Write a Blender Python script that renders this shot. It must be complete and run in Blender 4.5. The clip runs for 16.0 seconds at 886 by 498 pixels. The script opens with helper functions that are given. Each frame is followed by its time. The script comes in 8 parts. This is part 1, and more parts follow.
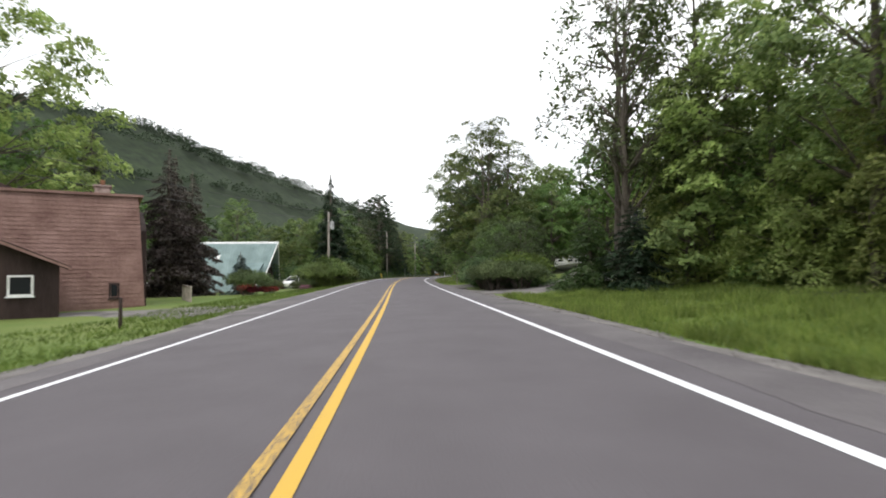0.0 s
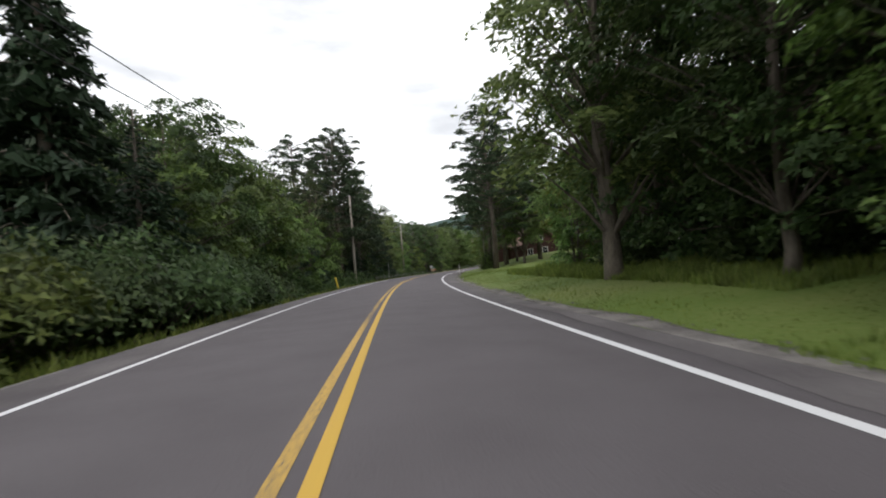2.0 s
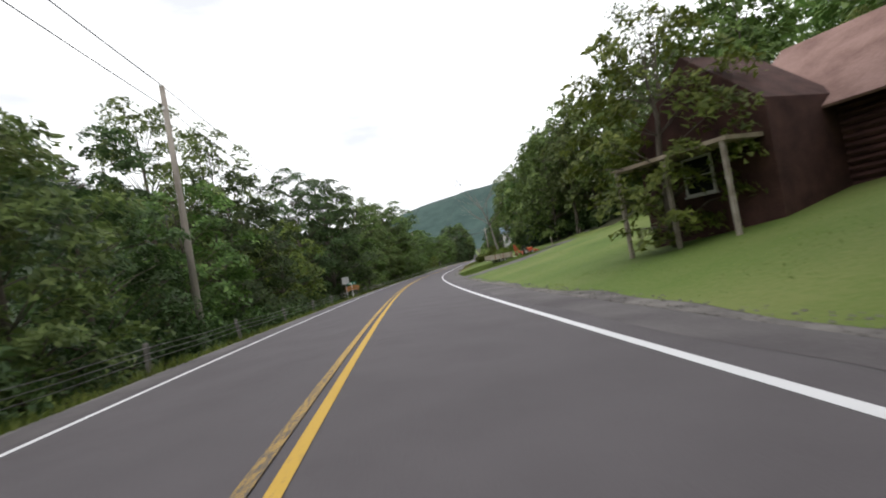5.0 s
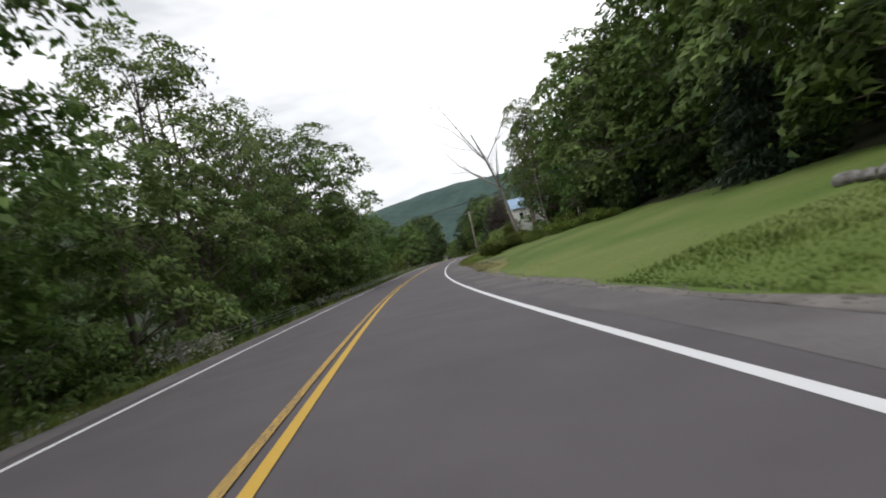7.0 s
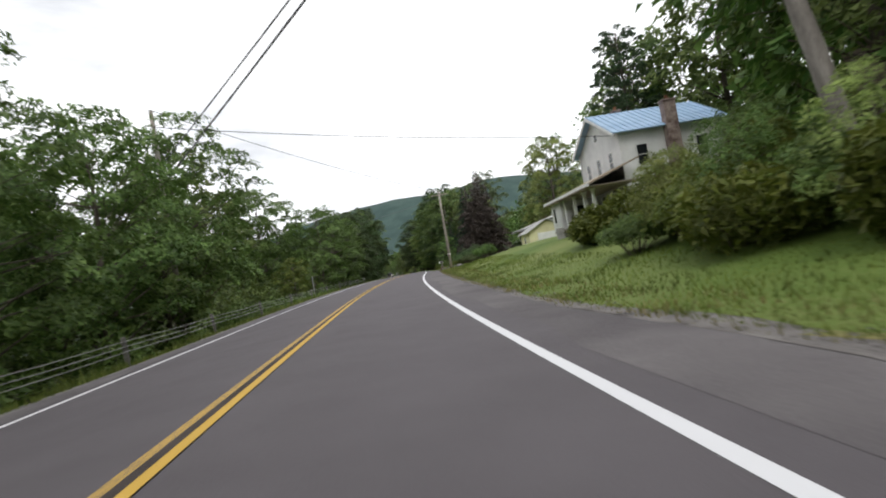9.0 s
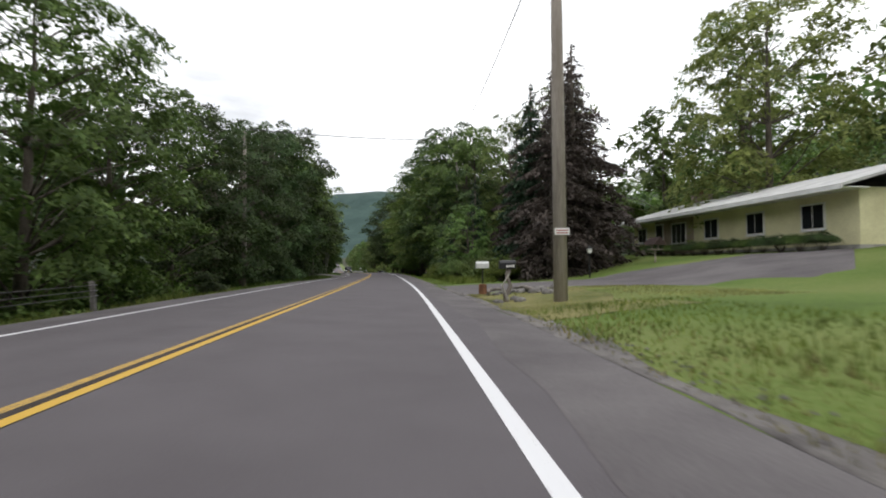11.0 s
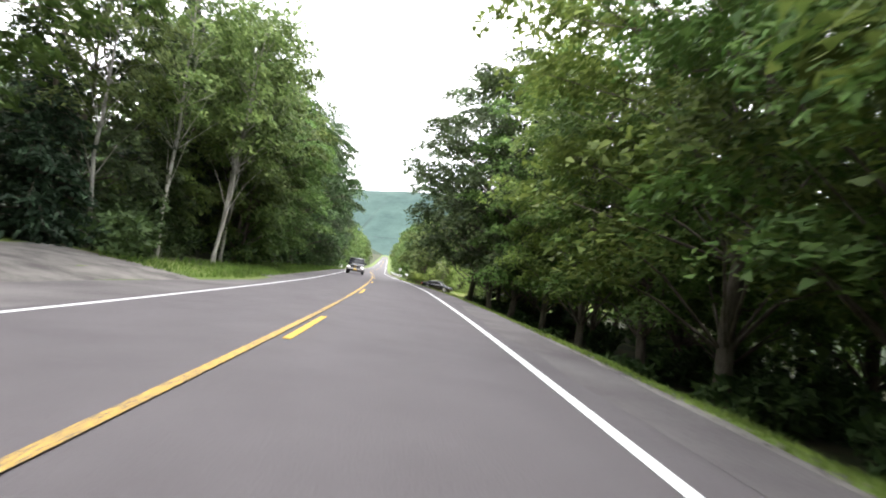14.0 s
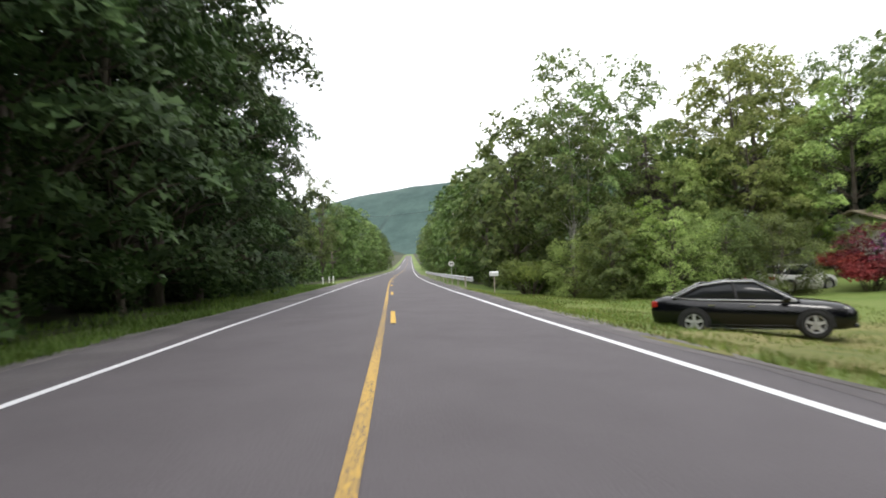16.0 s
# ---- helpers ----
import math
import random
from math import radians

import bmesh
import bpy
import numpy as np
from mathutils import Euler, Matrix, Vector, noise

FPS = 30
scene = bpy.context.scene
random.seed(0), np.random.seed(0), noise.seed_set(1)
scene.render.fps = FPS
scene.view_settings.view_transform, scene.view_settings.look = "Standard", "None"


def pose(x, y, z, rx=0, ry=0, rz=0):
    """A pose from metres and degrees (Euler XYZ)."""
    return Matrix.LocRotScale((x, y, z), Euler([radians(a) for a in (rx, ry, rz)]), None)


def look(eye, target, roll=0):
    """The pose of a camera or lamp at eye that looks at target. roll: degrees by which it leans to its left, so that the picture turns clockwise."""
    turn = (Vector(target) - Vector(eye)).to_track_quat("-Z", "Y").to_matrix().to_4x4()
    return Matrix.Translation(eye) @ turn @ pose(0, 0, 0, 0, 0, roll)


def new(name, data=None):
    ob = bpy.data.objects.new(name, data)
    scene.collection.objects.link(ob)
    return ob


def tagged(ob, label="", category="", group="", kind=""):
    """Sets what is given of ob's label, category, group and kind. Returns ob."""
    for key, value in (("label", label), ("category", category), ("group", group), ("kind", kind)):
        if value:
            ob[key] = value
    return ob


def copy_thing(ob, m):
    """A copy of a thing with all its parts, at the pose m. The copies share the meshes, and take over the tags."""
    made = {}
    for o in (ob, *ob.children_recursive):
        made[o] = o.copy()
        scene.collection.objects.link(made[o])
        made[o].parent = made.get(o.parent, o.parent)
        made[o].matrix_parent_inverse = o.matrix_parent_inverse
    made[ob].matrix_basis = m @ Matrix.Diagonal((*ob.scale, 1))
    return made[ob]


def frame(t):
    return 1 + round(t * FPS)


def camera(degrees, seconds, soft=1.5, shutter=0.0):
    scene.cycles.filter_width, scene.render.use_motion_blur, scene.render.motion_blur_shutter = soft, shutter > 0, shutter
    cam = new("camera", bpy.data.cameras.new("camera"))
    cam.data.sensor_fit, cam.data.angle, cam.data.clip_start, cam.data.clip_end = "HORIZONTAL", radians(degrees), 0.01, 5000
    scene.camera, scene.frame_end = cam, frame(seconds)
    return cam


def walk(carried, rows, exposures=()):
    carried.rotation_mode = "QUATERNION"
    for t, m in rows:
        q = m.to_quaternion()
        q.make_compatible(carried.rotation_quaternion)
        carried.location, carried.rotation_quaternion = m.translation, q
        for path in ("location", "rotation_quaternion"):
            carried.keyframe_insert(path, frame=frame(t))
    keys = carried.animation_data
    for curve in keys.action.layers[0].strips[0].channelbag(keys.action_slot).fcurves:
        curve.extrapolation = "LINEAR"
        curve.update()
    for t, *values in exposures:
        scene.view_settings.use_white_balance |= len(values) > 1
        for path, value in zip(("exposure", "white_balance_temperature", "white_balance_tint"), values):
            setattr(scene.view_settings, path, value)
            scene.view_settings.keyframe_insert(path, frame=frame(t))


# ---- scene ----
cam = camera(78.13, 16.0, soft=1.9, shutter=0.1)
PATH = [
    (0.0, 0.690, 0.100, 1.036, 92.142, 0.470, -3.600),
    (0.5, 0.462, 14.416, 0.962, 92.063, 1.234, -3.718),
    (1.0, 0.214, 28.582, 0.902, 91.952, 1.652, -4.037),
    (1.5, -0.010, 42.592, 0.857, 91.729, 2.779, -4.569),
    (2.0, -0.010, 56.517, 0.799, 91.478, 4.765, -5.518),
    (2.5, 0.290, 70.524, 0.715, 91.559, 6.444, -6.812),
    (3.0, 0.854, 84.770, 0.614, 91.392, 7.119, -7.894),
    (3.5, 1.706, 99.064, 0.523, 91.185, 9.068, -9.543),
    (4.0, 3.034, 113.302, 0.434, 91.412, 9.897, -11.099),
    (4.5, 4.827, 127.561, 0.341, 91.397, 10.260, -12.617),
    (5.0, 6.996, 141.875, 0.226, 91.387, 10.078, -13.822),
    (5.5, 9.475, 156.264, 0.085, 91.329, 9.753, -14.814),
    (6.0, 12.245, 170.730, -0.069, 91.226, 9.794, -15.737),
    (6.5, 15.332, 185.237, -0.212, 91.058, 10.845, -16.826),
    (7.0, 18.745, 199.716, -0.344, 91.001, 12.361, -18.324),
    (7.5, 22.502, 214.077, -0.456, 91.096, 12.088, -19.868),
    (8.0, 26.592, 228.264, -0.536, 91.556, 12.145, -21.533),
    (8.5, 31.054, 242.279, -0.578, 92.013, 11.401, -23.092),
    (9.0, 35.815, 255.962, -0.515, 91.700, 9.700, -25.330),
    (9.5, 40.846, 269.529, -0.425, 92.861, 3.612, -26.254),
    (10.0, 46.333, 283.039, -0.268, 92.630, 1.490, -27.182),
    (10.5, 52.215, 296.565, -0.155, 92.136, 0.770, -27.995),
    (11.0, 58.358, 310.193, -0.082, 91.794, 0.477, -28.404),
    (11.5, 64.482, 324.024, -0.039, 92.231, -0.453, -28.091),
    (12.0, 70.335, 338.067, -0.048, 92.194, -2.295, -27.657),
    (12.5, 76.018, 352.001, -0.103, 92.320, -4.406, -27.140),
    (13.0, 81.454, 365.863, -0.175, 93.200, -7.760, -26.354),
    (13.5, 86.674, 379.793, -0.169, 92.791, -10.114, -24.914),
    (14.0, 91.516, 393.898, -0.213, 92.566, -9.026, -22.889),
    (14.5, 95.889, 408.149, -0.277, 92.360, -6.243, -21.452),
    (15.0, 99.979, 422.440, -0.354, 91.905, -1.838, -20.257),
    (15.5, 103.876, 436.716, -0.463, 91.430, 1.894, -20.021),
    (16.0, 107.740, 450.897, -0.650, 91.450, 1.930, -20.330),
]
EXPOSURES = [(0, 0.36), (0.8, -0.14), (1.5, -0.3), (2.0, 0.0), (2.5, 0.2), (3.0, 0.1), (3.5, 0.15), (4.2, 0.25), (6.5, -0.15), (8.0, -0.1), (9.0, 0.05), (10.5, 0.1), (11.6, -0.1), (12.5, 0.8), (13.2, 1.42), (14.0, 1.78), (14.5, 1.82), (15.0, 1.62), (15.5, 1.2), (16.0, 0.75)]
walk(cam, [(t, pose(*p)) for t, *p in PATH], EXPOSURES)

# ---- world and light: bright overcast sky ----
world = bpy.data.worlds.new("overcast_sky")
scene.world = world
world.use_nodes = True
wn, wl = world.node_tree.nodes, world.node_tree.links
wn.clear()
w_out, w_bg = wn.new("ShaderNodeOutputWorld"), wn.new("ShaderNodeBackground")
w_sky = wn.new("ShaderNodeTexSky")
w_sky.sky_type, w_sky.sun_disc = "NISHITA", False
w_sky.sun_elevation, w_sky.sun_rotation = radians(52), radians(200)
w_tc, w_noise, w_ramp = wn.new("ShaderNodeTexCoord"), wn.new("ShaderNodeTexNoise"), wn.new("ShaderNodeValToRGB")
w_map = wn.new("ShaderNodeMapping")
w_map.inputs["Scale"].default_value = (1, 1, 3.2)
w_noise.inputs["Scale"].default_value, w_noise.inputs["Detail"].default_value = 3.0, 6.0
w_ramp.color_ramp.elements[0].position, w_ramp.color_ramp.elements[0].color = 0.30, (8.4, 8.6, 9.0, 1)
w_ramp.color_ramp.elements[1].position, w_ramp.color_ramp.elements[1].color = 0.52, (14.5, 14.6, 14.8, 1)
w_mix = wn.new("ShaderNodeMixRGB")
w_mix.inputs[0].default_value = 0.93
wl.new(w_tc.outputs["Generated"], w_map.inputs["Vector"])
wl.new(w_map.outputs["Vector"], w_noise.inputs["Vector"])
wl.new(w_noise.outputs["Fac"], w_ramp.inputs["Fac"])
wl.new(w_sky.outputs["Color"], w_mix.inputs[1])
wl.new(w_ramp.outputs["Color"], w_mix.inputs[2])
wl.new(w_mix.outputs["Color"], w_bg.inputs["Color"])
w_bg.inputs["Strength"].default_value = 0.105
wl.new(w_bg.outputs["Background"], w_out.inputs["Surface"])
sun = new("sun", bpy.data.lights.new("sun", "SUN"))
sun.data.energy, sun.data.angle, sun.data.color = 0.9, radians(18), (1.0, 0.97, 0.92)
sun.matrix_world = look((0, 0, 100), (0 - math.sin(radians(200)) * 78, math.cos(radians(200)) * -78, 0))


# ---- materials ----
def nodes_of(name):
    m = bpy.data.materials.new(name)
    m.use_nodes = True
    return m, m.node_tree.nodes, m.node_tree.links, m.node_tree.nodes["Principled BSDF"]


def surface(name, a, b, scale=4.0, rough=0.8, bump=0.2, fine=40.0, metal=0.0, c=None, spec=0.3, stretch=(1, 1, 1)):
    """A surface of two colours that mix at a coarse and a fine scale, with a bump; c: a third colour in stains."""
    m, n, l, p = nodes_of(name)
    tc, mp = n.new("ShaderNodeTexCoord"), n.new("ShaderNodeMapping")
    mp.inputs["Scale"].default_value = stretch
    l.new(tc.outputs["Object"], mp.inputs["Vector"])
    n1, n2 = n.new("ShaderNodeTexNoise"), n.new("ShaderNodeTexNoise")
    n1.inputs["Scale"].default_value, n1.inputs["Detail"].default_value = scale, 5
    n2.inputs["Scale"].default_value, n2.inputs["Detail"].default_value = fine, 4
    for k in (n1, n2):
        l.new(mp.outputs["Vector"], k.inputs["Vector"])
    add = n.new("ShaderNodeMath")
    add.operation = "MULTIPLY_ADD"
    l.new(n2.outputs["Fac"], add.inputs[0])
    add.inputs[1].default_value = 0.45
    l.new(n1.outputs["Fac"], add.inputs[2])
    ramp = n.new("ShaderNodeValToRGB")
    e = ramp.color_ramp.elements
    e[0].position, e[0].color, e[1].position, e[1].color = 0.52, (*a, 1), 0.92, (*b, 1)
    if c:
        k = e.new(0.62)
        k.color = (*c, 1)
    l.new(add.outputs[0], ramp.inputs["Fac"])
    l.new(ramp.outputs["Color"], p.inputs["Base Color"])
    p.inputs["Roughness"].default_value, p.inputs["Metallic"].default_value = rough, metal
    p.inputs["Specular IOR Level"].default_value = spec
    if bump:
        bp = n.new("ShaderNodeBump")
        bp.inputs["Strength"].default_value, bp.inputs["Distance"].default_value = bump, 0.02
        l.new(n2.outputs["Fac"], bp.inputs["Height"])
        l.new(bp.outputs["Normal"], p.inputs["Normal"])
    return m


def foliage(name, dark, light, through_light=0.32, rough=0.6):
    """Leaves: colour varies leaf by leaf and tree by tree, and some light passes through."""
    m, n, l, p = nodes_of(name)
    geo, info = n.new("ShaderNodeNewGeometry"), n.new("ShaderNodeObjectInfo")
    ramp, hsv = n.new("ShaderNodeValToRGB"), n.new("ShaderNodeHueSaturation")
    e = ramp.color_ramp.elements
    e[0].color, e[1].color = (*dark, 1), (*light, 1)
    l.new(geo.outputs["Random Per Island"], ramp.inputs["Fac"])
    tc, nz, nr, mul = n.new("ShaderNodeTexCoord"), n.new("ShaderNodeTexNoise"), n.new("ShaderNodeMapRange"), n.new("ShaderNodeMixRGB")
    nz.inputs["Scale"].default_value, nz.inputs["Detail"].default_value = 0.8, 2
    l.new(tc.outputs["Object"], nz.inputs["Vector"])
    nr.inputs["From Min"].default_value, nr.inputs["From Max"].default_value = 0.32, 0.68
    nr.inputs["To Min"].default_value, nr.inputs["To Max"].default_value = 0.55, 1.25
    l.new(nz.outputs["Fac"], nr.inputs["Value"])
    mul.blend_type, mul.inputs[0].default_value = "MULTIPLY", 1.0
    l.new(ramp.outputs["Color"], mul.inputs[1])
    l.new(nr.outputs["Result"], mul.inputs[2])
    l.new(mul.outputs["Color"], hsv.inputs["Color"])
    m1, m2 = n.new("ShaderNodeMapRange"), n.new("ShaderNodeMapRange")
    m1.inputs["To Min"].default_value, m1.inputs["To Max"].default_value = 0.482, 0.518
    m2.inputs["To Min"].default_value, m2.inputs["To Max"].default_value = 0.72, 1.25
    for k in (m1, m2):
        l.new(info.outputs["Random"], k.inputs["Value"])
    l.new(m1.outputs["Result"], hsv.inputs["Hue"])
    l.new(m2.outputs["Result"], hsv.inputs["Value"])
    tr, mix, out = n.new("ShaderNodeBsdfTranslucent"), n.new("ShaderNodeMixShader"), n["Material Output"]
    l.new(hsv.outputs["Color"], p.inputs["Base Color"])
    l.new(hsv.outputs["Color"], tr.inputs["Color"])
    p.inputs["Roughness"].default_value, p.inputs["Specular IOR Level"].default_value = rough, 0.25
    mix.inputs[0].default_value = through_light
    l.new(p.outputs["BSDF"], mix.inputs[1])
    l.new(tr.outputs["BSDF"], mix.inputs[2])
    l.new(mix.outputs["Shader"], out.inputs["Surface"])
    return m


def plain(name, colour, rough=0.4, metal=0.0, coat=0.0, emit=0.0, spec=0.5):
    m, n, l, p = nodes_of(name)
    nz, mx = n.new("ShaderNodeTexNoise"), n.new("ShaderNodeMixRGB")
    nz.inputs["Scale"].default_value = 9
    mx.blend_type, mx.inputs[0].default_value = "MULTIPLY", 0.25
    mx.inputs[1].default_value = (*colour, 1)
    l.new(nz.outputs["Fac"], mx.inputs[2])
    l.new(mx.outputs["Color"], p.inputs["Base Color"])
    p.inputs["Roughness"].default_value, p.inputs["Metallic"].default_value = rough, metal
    p.inputs["Specular IOR Level"].default_value = spec
    p.inputs["Coat Weight"].default_value = coat
    p.inputs["Coat Roughness"].default_value = 0.06
    if emit:
        p.inputs["Emission Color"].default_value, p.inputs["Emission Strength"].default_value = (*colour, 1), emit
    return m


def line_paint(name, colour, worn):
    """Road paint, worn through to the asphalt in flecks."""
    m, n, l, p = nodes_of(name)
    tc, nz, big, ramp = n.new("ShaderNodeTexCoord"), n.new("ShaderNodeTexNoise"), n.new("ShaderNodeTexNoise"), n.new("ShaderNodeValToRGB")
    nz.inputs["Scale"].default_value, nz.inputs["Detail"].default_value = 34, 6
    big.inputs["Scale"].default_value = 0.12
    l.new(tc.outputs["Object"], nz.inputs["Vector"])
    l.new(tc.outputs["Object"], big.inputs["Vector"])
    ad = n.new("ShaderNodeMath")
    ad.operation = "MULTIPLY_ADD"
    l.new(big.outputs["Fac"], ad.inputs[0])
    ad.inputs[1].default_value = 0.5
    l.new(nz.outputs["Fac"], ad.inputs[2])
    e = ramp.color_ramp.elements
    e[0].position, e[0].color = 0.50 + worn, (0.10, 0.09, 0.09, 1)
    e[1].position, e[1].color = 0.62 + worn, (*colour, 1)
    l.new(ad.outputs[0], ramp.inputs["Fac"])
    l.new(ramp.outputs["Color"], p.inputs["Base Color"])
    p.inputs["Roughness"].default_value, p.inputs["Specular IOR Level"].default_value = 0.7, 0.2
    return m


ASPHALT = surface("asphalt", (0.089, 0.079, 0.086), (0.108, 0.097, 0.105), 0.9, 0.85, 0.5, 45, c=(0.095, 0.085, 0.092))
SEAM = surface("dark_road_seam", (0.030, 0.024, 0.022), (0.062, 0.050, 0.046), 1.5, 0.9, 0.4, 40)
SHOULDER = surface("shoulder_asphalt", (0.084, 0.075, 0.080), (0.150, 0.138, 0.140), 0.5, 0.95, 0.5, 24)
GRAVEL = surface("gravel", (0.085, 0.077, 0.076), (0.215, 0.200, 0.188), 1.2, 0.95, 0.8, 22)
GRASS = surface("grass", (0.058, 0.098, 0.014), (0.150, 0.178, 0.050), 0.16, 0.9, 0.6, 9, c=(0.086, 0.138, 0.021))
DRYGRASS = surface("dry_turf", (0.075, 0.098, 0.022), (0.230, 0.200, 0.085), 0.5, 0.95, 0.6, 8, c=(0.115, 0.125, 0.035))
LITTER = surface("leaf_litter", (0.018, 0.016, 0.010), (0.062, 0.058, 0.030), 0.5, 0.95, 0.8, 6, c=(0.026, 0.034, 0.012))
BLADE = foliage("grass_blade", (0.110, 0.175, 0.030), (0.235, 0.295, 0.074), 0.4)
# darker copy of grass_blade for rough grass and, with shade painted in, left verges
LUSH_SHADED_BLADE = foliage("lush_shaded_grass_blade", (0.072, 0.122, 0.020), (0.158, 0.208, 0.048), 0.35)
DRYBLADE = foliage("dry_grass_blade", (0.16, 0.17, 0.05), (0.32, 0.28, 0.12), 0.3)
FOREST = surface("distant_forest", (0.011, 0.020, 0.010), (0.033, 0.048, 0.022), 0.12, 0.95, 1.0, 0.35)
# distance haze is mixed into the far hill's base colour as a blue-green tint
FARHILL = surface("haze_tinted_mountain", (0.028, 0.054, 0.050), (0.052, 0.088, 0.076), 0.02, 1.0, 0.3, 0.15)
WHITE_LINE = line_paint("white_road_paint", (0.68, 0.68, 0.70), -0.12)
YELLOW_LINE = line_paint("yellow_road_paint", (0.55, 0.35, 0.065), -0.075)
YELLOW_WORN = line_paint("worn_yellow_road_paint", (0.50, 0.32, 0.08), 0.125)
L_MAPLE = foliage("maple_leaf", (0.064, 0.118, 0.026), (0.172, 0.248, 0.066))
L_ASH = foliage("ash_leaf", (0.090, 0.140, 0.040), (0.235, 0.300, 0.098), 0.42)
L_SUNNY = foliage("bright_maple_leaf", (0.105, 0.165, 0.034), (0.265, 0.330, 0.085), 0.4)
# dark leaf that also carries the shade of woods and banks in its colour
L_DARK = foliage("dark_shaded_leaf", (0.036, 0.066, 0.021), (0.094, 0.142, 0.048))
L_LIGHT = foliage("light_leaf", (0.175, 0.245, 0.062), (0.385, 0.450, 0.150), 0.5)
L_RIDGE = foliage("ridge_tree_leaf", (0.020, 0.034, 0.017), (0.048, 0.066, 0.033), 0.3)
L_SHRUB = foliage("shrub_leaf", (0.080, 0.125, 0.018), (0.205, 0.250, 0.052))
L_HEDGE = foliage("hedge_leaf", (0.060, 0.098, 0.020), (0.150, 0.195, 0.048), 0.25)
L_OLIVE = foliage("olive_leaf", (0.055, 0.085, 0.025), (0.135, 0.165, 0.065))
L_PINE = foliage("pine_needle", (0.028, 0.052, 0.024), (0.078, 0.112, 0.056), 0.2)
L_SPRUCE = foliage("spruce_needle", (0.016, 0.036, 0.018), (0.046, 0.078, 0.040), 0.12)
L_BROWN = foliage("browned_spruce_needle", (0.045, 0.036, 0.031), (0.108, 0.086, 0.075), 0.2)
L_BLUE = foliage("blue_spruce_needle", (0.050, 0.080, 0.075), (0.13, 0.17, 0.16), 0.12)
L_RED = foliage("red_maple_leaf", (0.10, 0.010, 0.010), (0.26, 0.03, 0.035))
L_PINK = foliage("pink_blossom", (0.34, 0.09, 0.18), (0.60, 0.27, 0.38))
L_PURPLE = foliage("purple_blossom", (0.30, 0.07, 0.33), (0.58, 0.28, 0.60))
L_WHITE = foliage("white_blossom", (0.45, 0.45, 0.38), (0.75, 0.74, 0.70))
BARK = surface("bark", (0.055, 0.045, 0.036), (0.17, 0.145, 0.12), 3, 0.95, 0.9, 25, stretch=(1, 1, 0.25))
BARK_PALE = surface("pale_bark", (0.20, 0.19, 0.17), (0.42, 0.40, 0.36), 2.5, 0.9, 0.6, 16)
BARK_GREY = surface("dead_grey_wood", (0.14, 0.125, 0.11), (0.30, 0.275, 0.25), 3, 0.95, 0.7, 25, stretch=(1, 1, 0.25))
POLEWOOD = surface("weathered_pole", (0.19, 0.165, 0.14), (0.40, 0.36, 0.32), 2, 0.9, 0.5, 30, stretch=(1, 1, 0.1))
STONE = surface("field_stone", (0.07, 0.064, 0.062), (0.26, 0.245, 0.23), 2.5, 0.9, 0.8, 14)
POSTGREY = surface("weathered_post", (0.085, 0.080, 0.074), (0.20, 0.19, 0.175), 2.5, 0.9, 0.4, 30)
CONCRETE = surface("concrete", (0.26, 0.25, 0.24), (0.46, 0.45, 0.42), 2.5, 0.9, 0.4, 30)
BROWN_SIDING = surface("dark_brown_siding", (0.020, 0.012, 0.011), (0.055, 0.036, 0.032), 1.5, 0.85, 0.4, 18, stretch=(1, 1, 0.2))
RED_SIDING = surface("red_brown_siding", (0.036, 0.016, 0.014), (0.084, 0.040, 0.034), 1.5, 0.85, 0.4, 18)
PINK_SHINGLE = surface("faded_brown_shingle", (0.165, 0.092, 0.080), (0.285, 0.178, 0.155), 0.9, 0.9, 0.6, 9, c=(0.20, 0.118, 0.10))
BARE_ROOF = surface("old_brown_shingle_roof", (0.075, 0.055, 0.042), (0.18, 0.14, 0.11), 1.2, 0.9, 0.5, 10)
TAN_ROOF = surface("tan_shingle_roof", (0.24, 0.19, 0.14), (0.42, 0.35, 0.27), 1.2, 0.9, 0.4, 14)
WHITE_WALL = surface("white_clapboard_paint", (0.60, 0.60, 0.60), (0.80, 0.80, 0.79), 0.7, 0.7, 0.15, 12)
CREAM_WALL = surface("cream_yellow_siding", (0.60, 0.56, 0.34), (0.78, 0.74, 0.48), 0.7, 0.7, 0.15, 12)
TRIM = surface("white_trim_paint", (0.62, 0.62, 0.61), (0.80, 0.80, 0.79), 1.5, 0.6, 0.1, 20)
GREEN_METAL = surface("blue_green_metal_roof", (0.115, 0.175, 0.172), (0.205, 0.285, 0.280), 0.8, 0.5, 0.1, 8, metal=0.0, spec=0.5)
BLUE_METAL = surface("blue_metal_roof", (0.19, 0.31, 0.46), (0.30, 0.44, 0.60), 0.8, 0.45, 0.1, 8, metal=0.0, spec=0.5)
PALE_ROOF = surface("pale_grey_roof", (0.42, 0.42, 0.42), (0.62, 0.62, 0.61), 1.0, 0.8, 0.3, 14)
BRICK = surface("brick_and_stone_chimney", (0.13, 0.085, 0.075), (0.36, 0.29, 0.26), 3.0, 0.9, 0.6, 10)
DECK = surface("weathered_deck_wood", (0.20, 0.165, 0.135), (0.40, 0.35, 0.30), 2, 0.85, 0.4, 25, stretch=(0.2, 1, 1))
GLASS = plain("dark_window_glass", (0.020, 0.022, 0.025), 0.12, 0.0, 0.0, 0.0, 0.22)
BLACK_PAINT = plain("black_car_paint", (0.003, 0.003, 0.005), 0.16, 0.0, 0.0)
MAROON_PAINT = plain("maroon_car_paint", (0.075, 0.010, 0.018), 0.25, 0.0, 1.0)
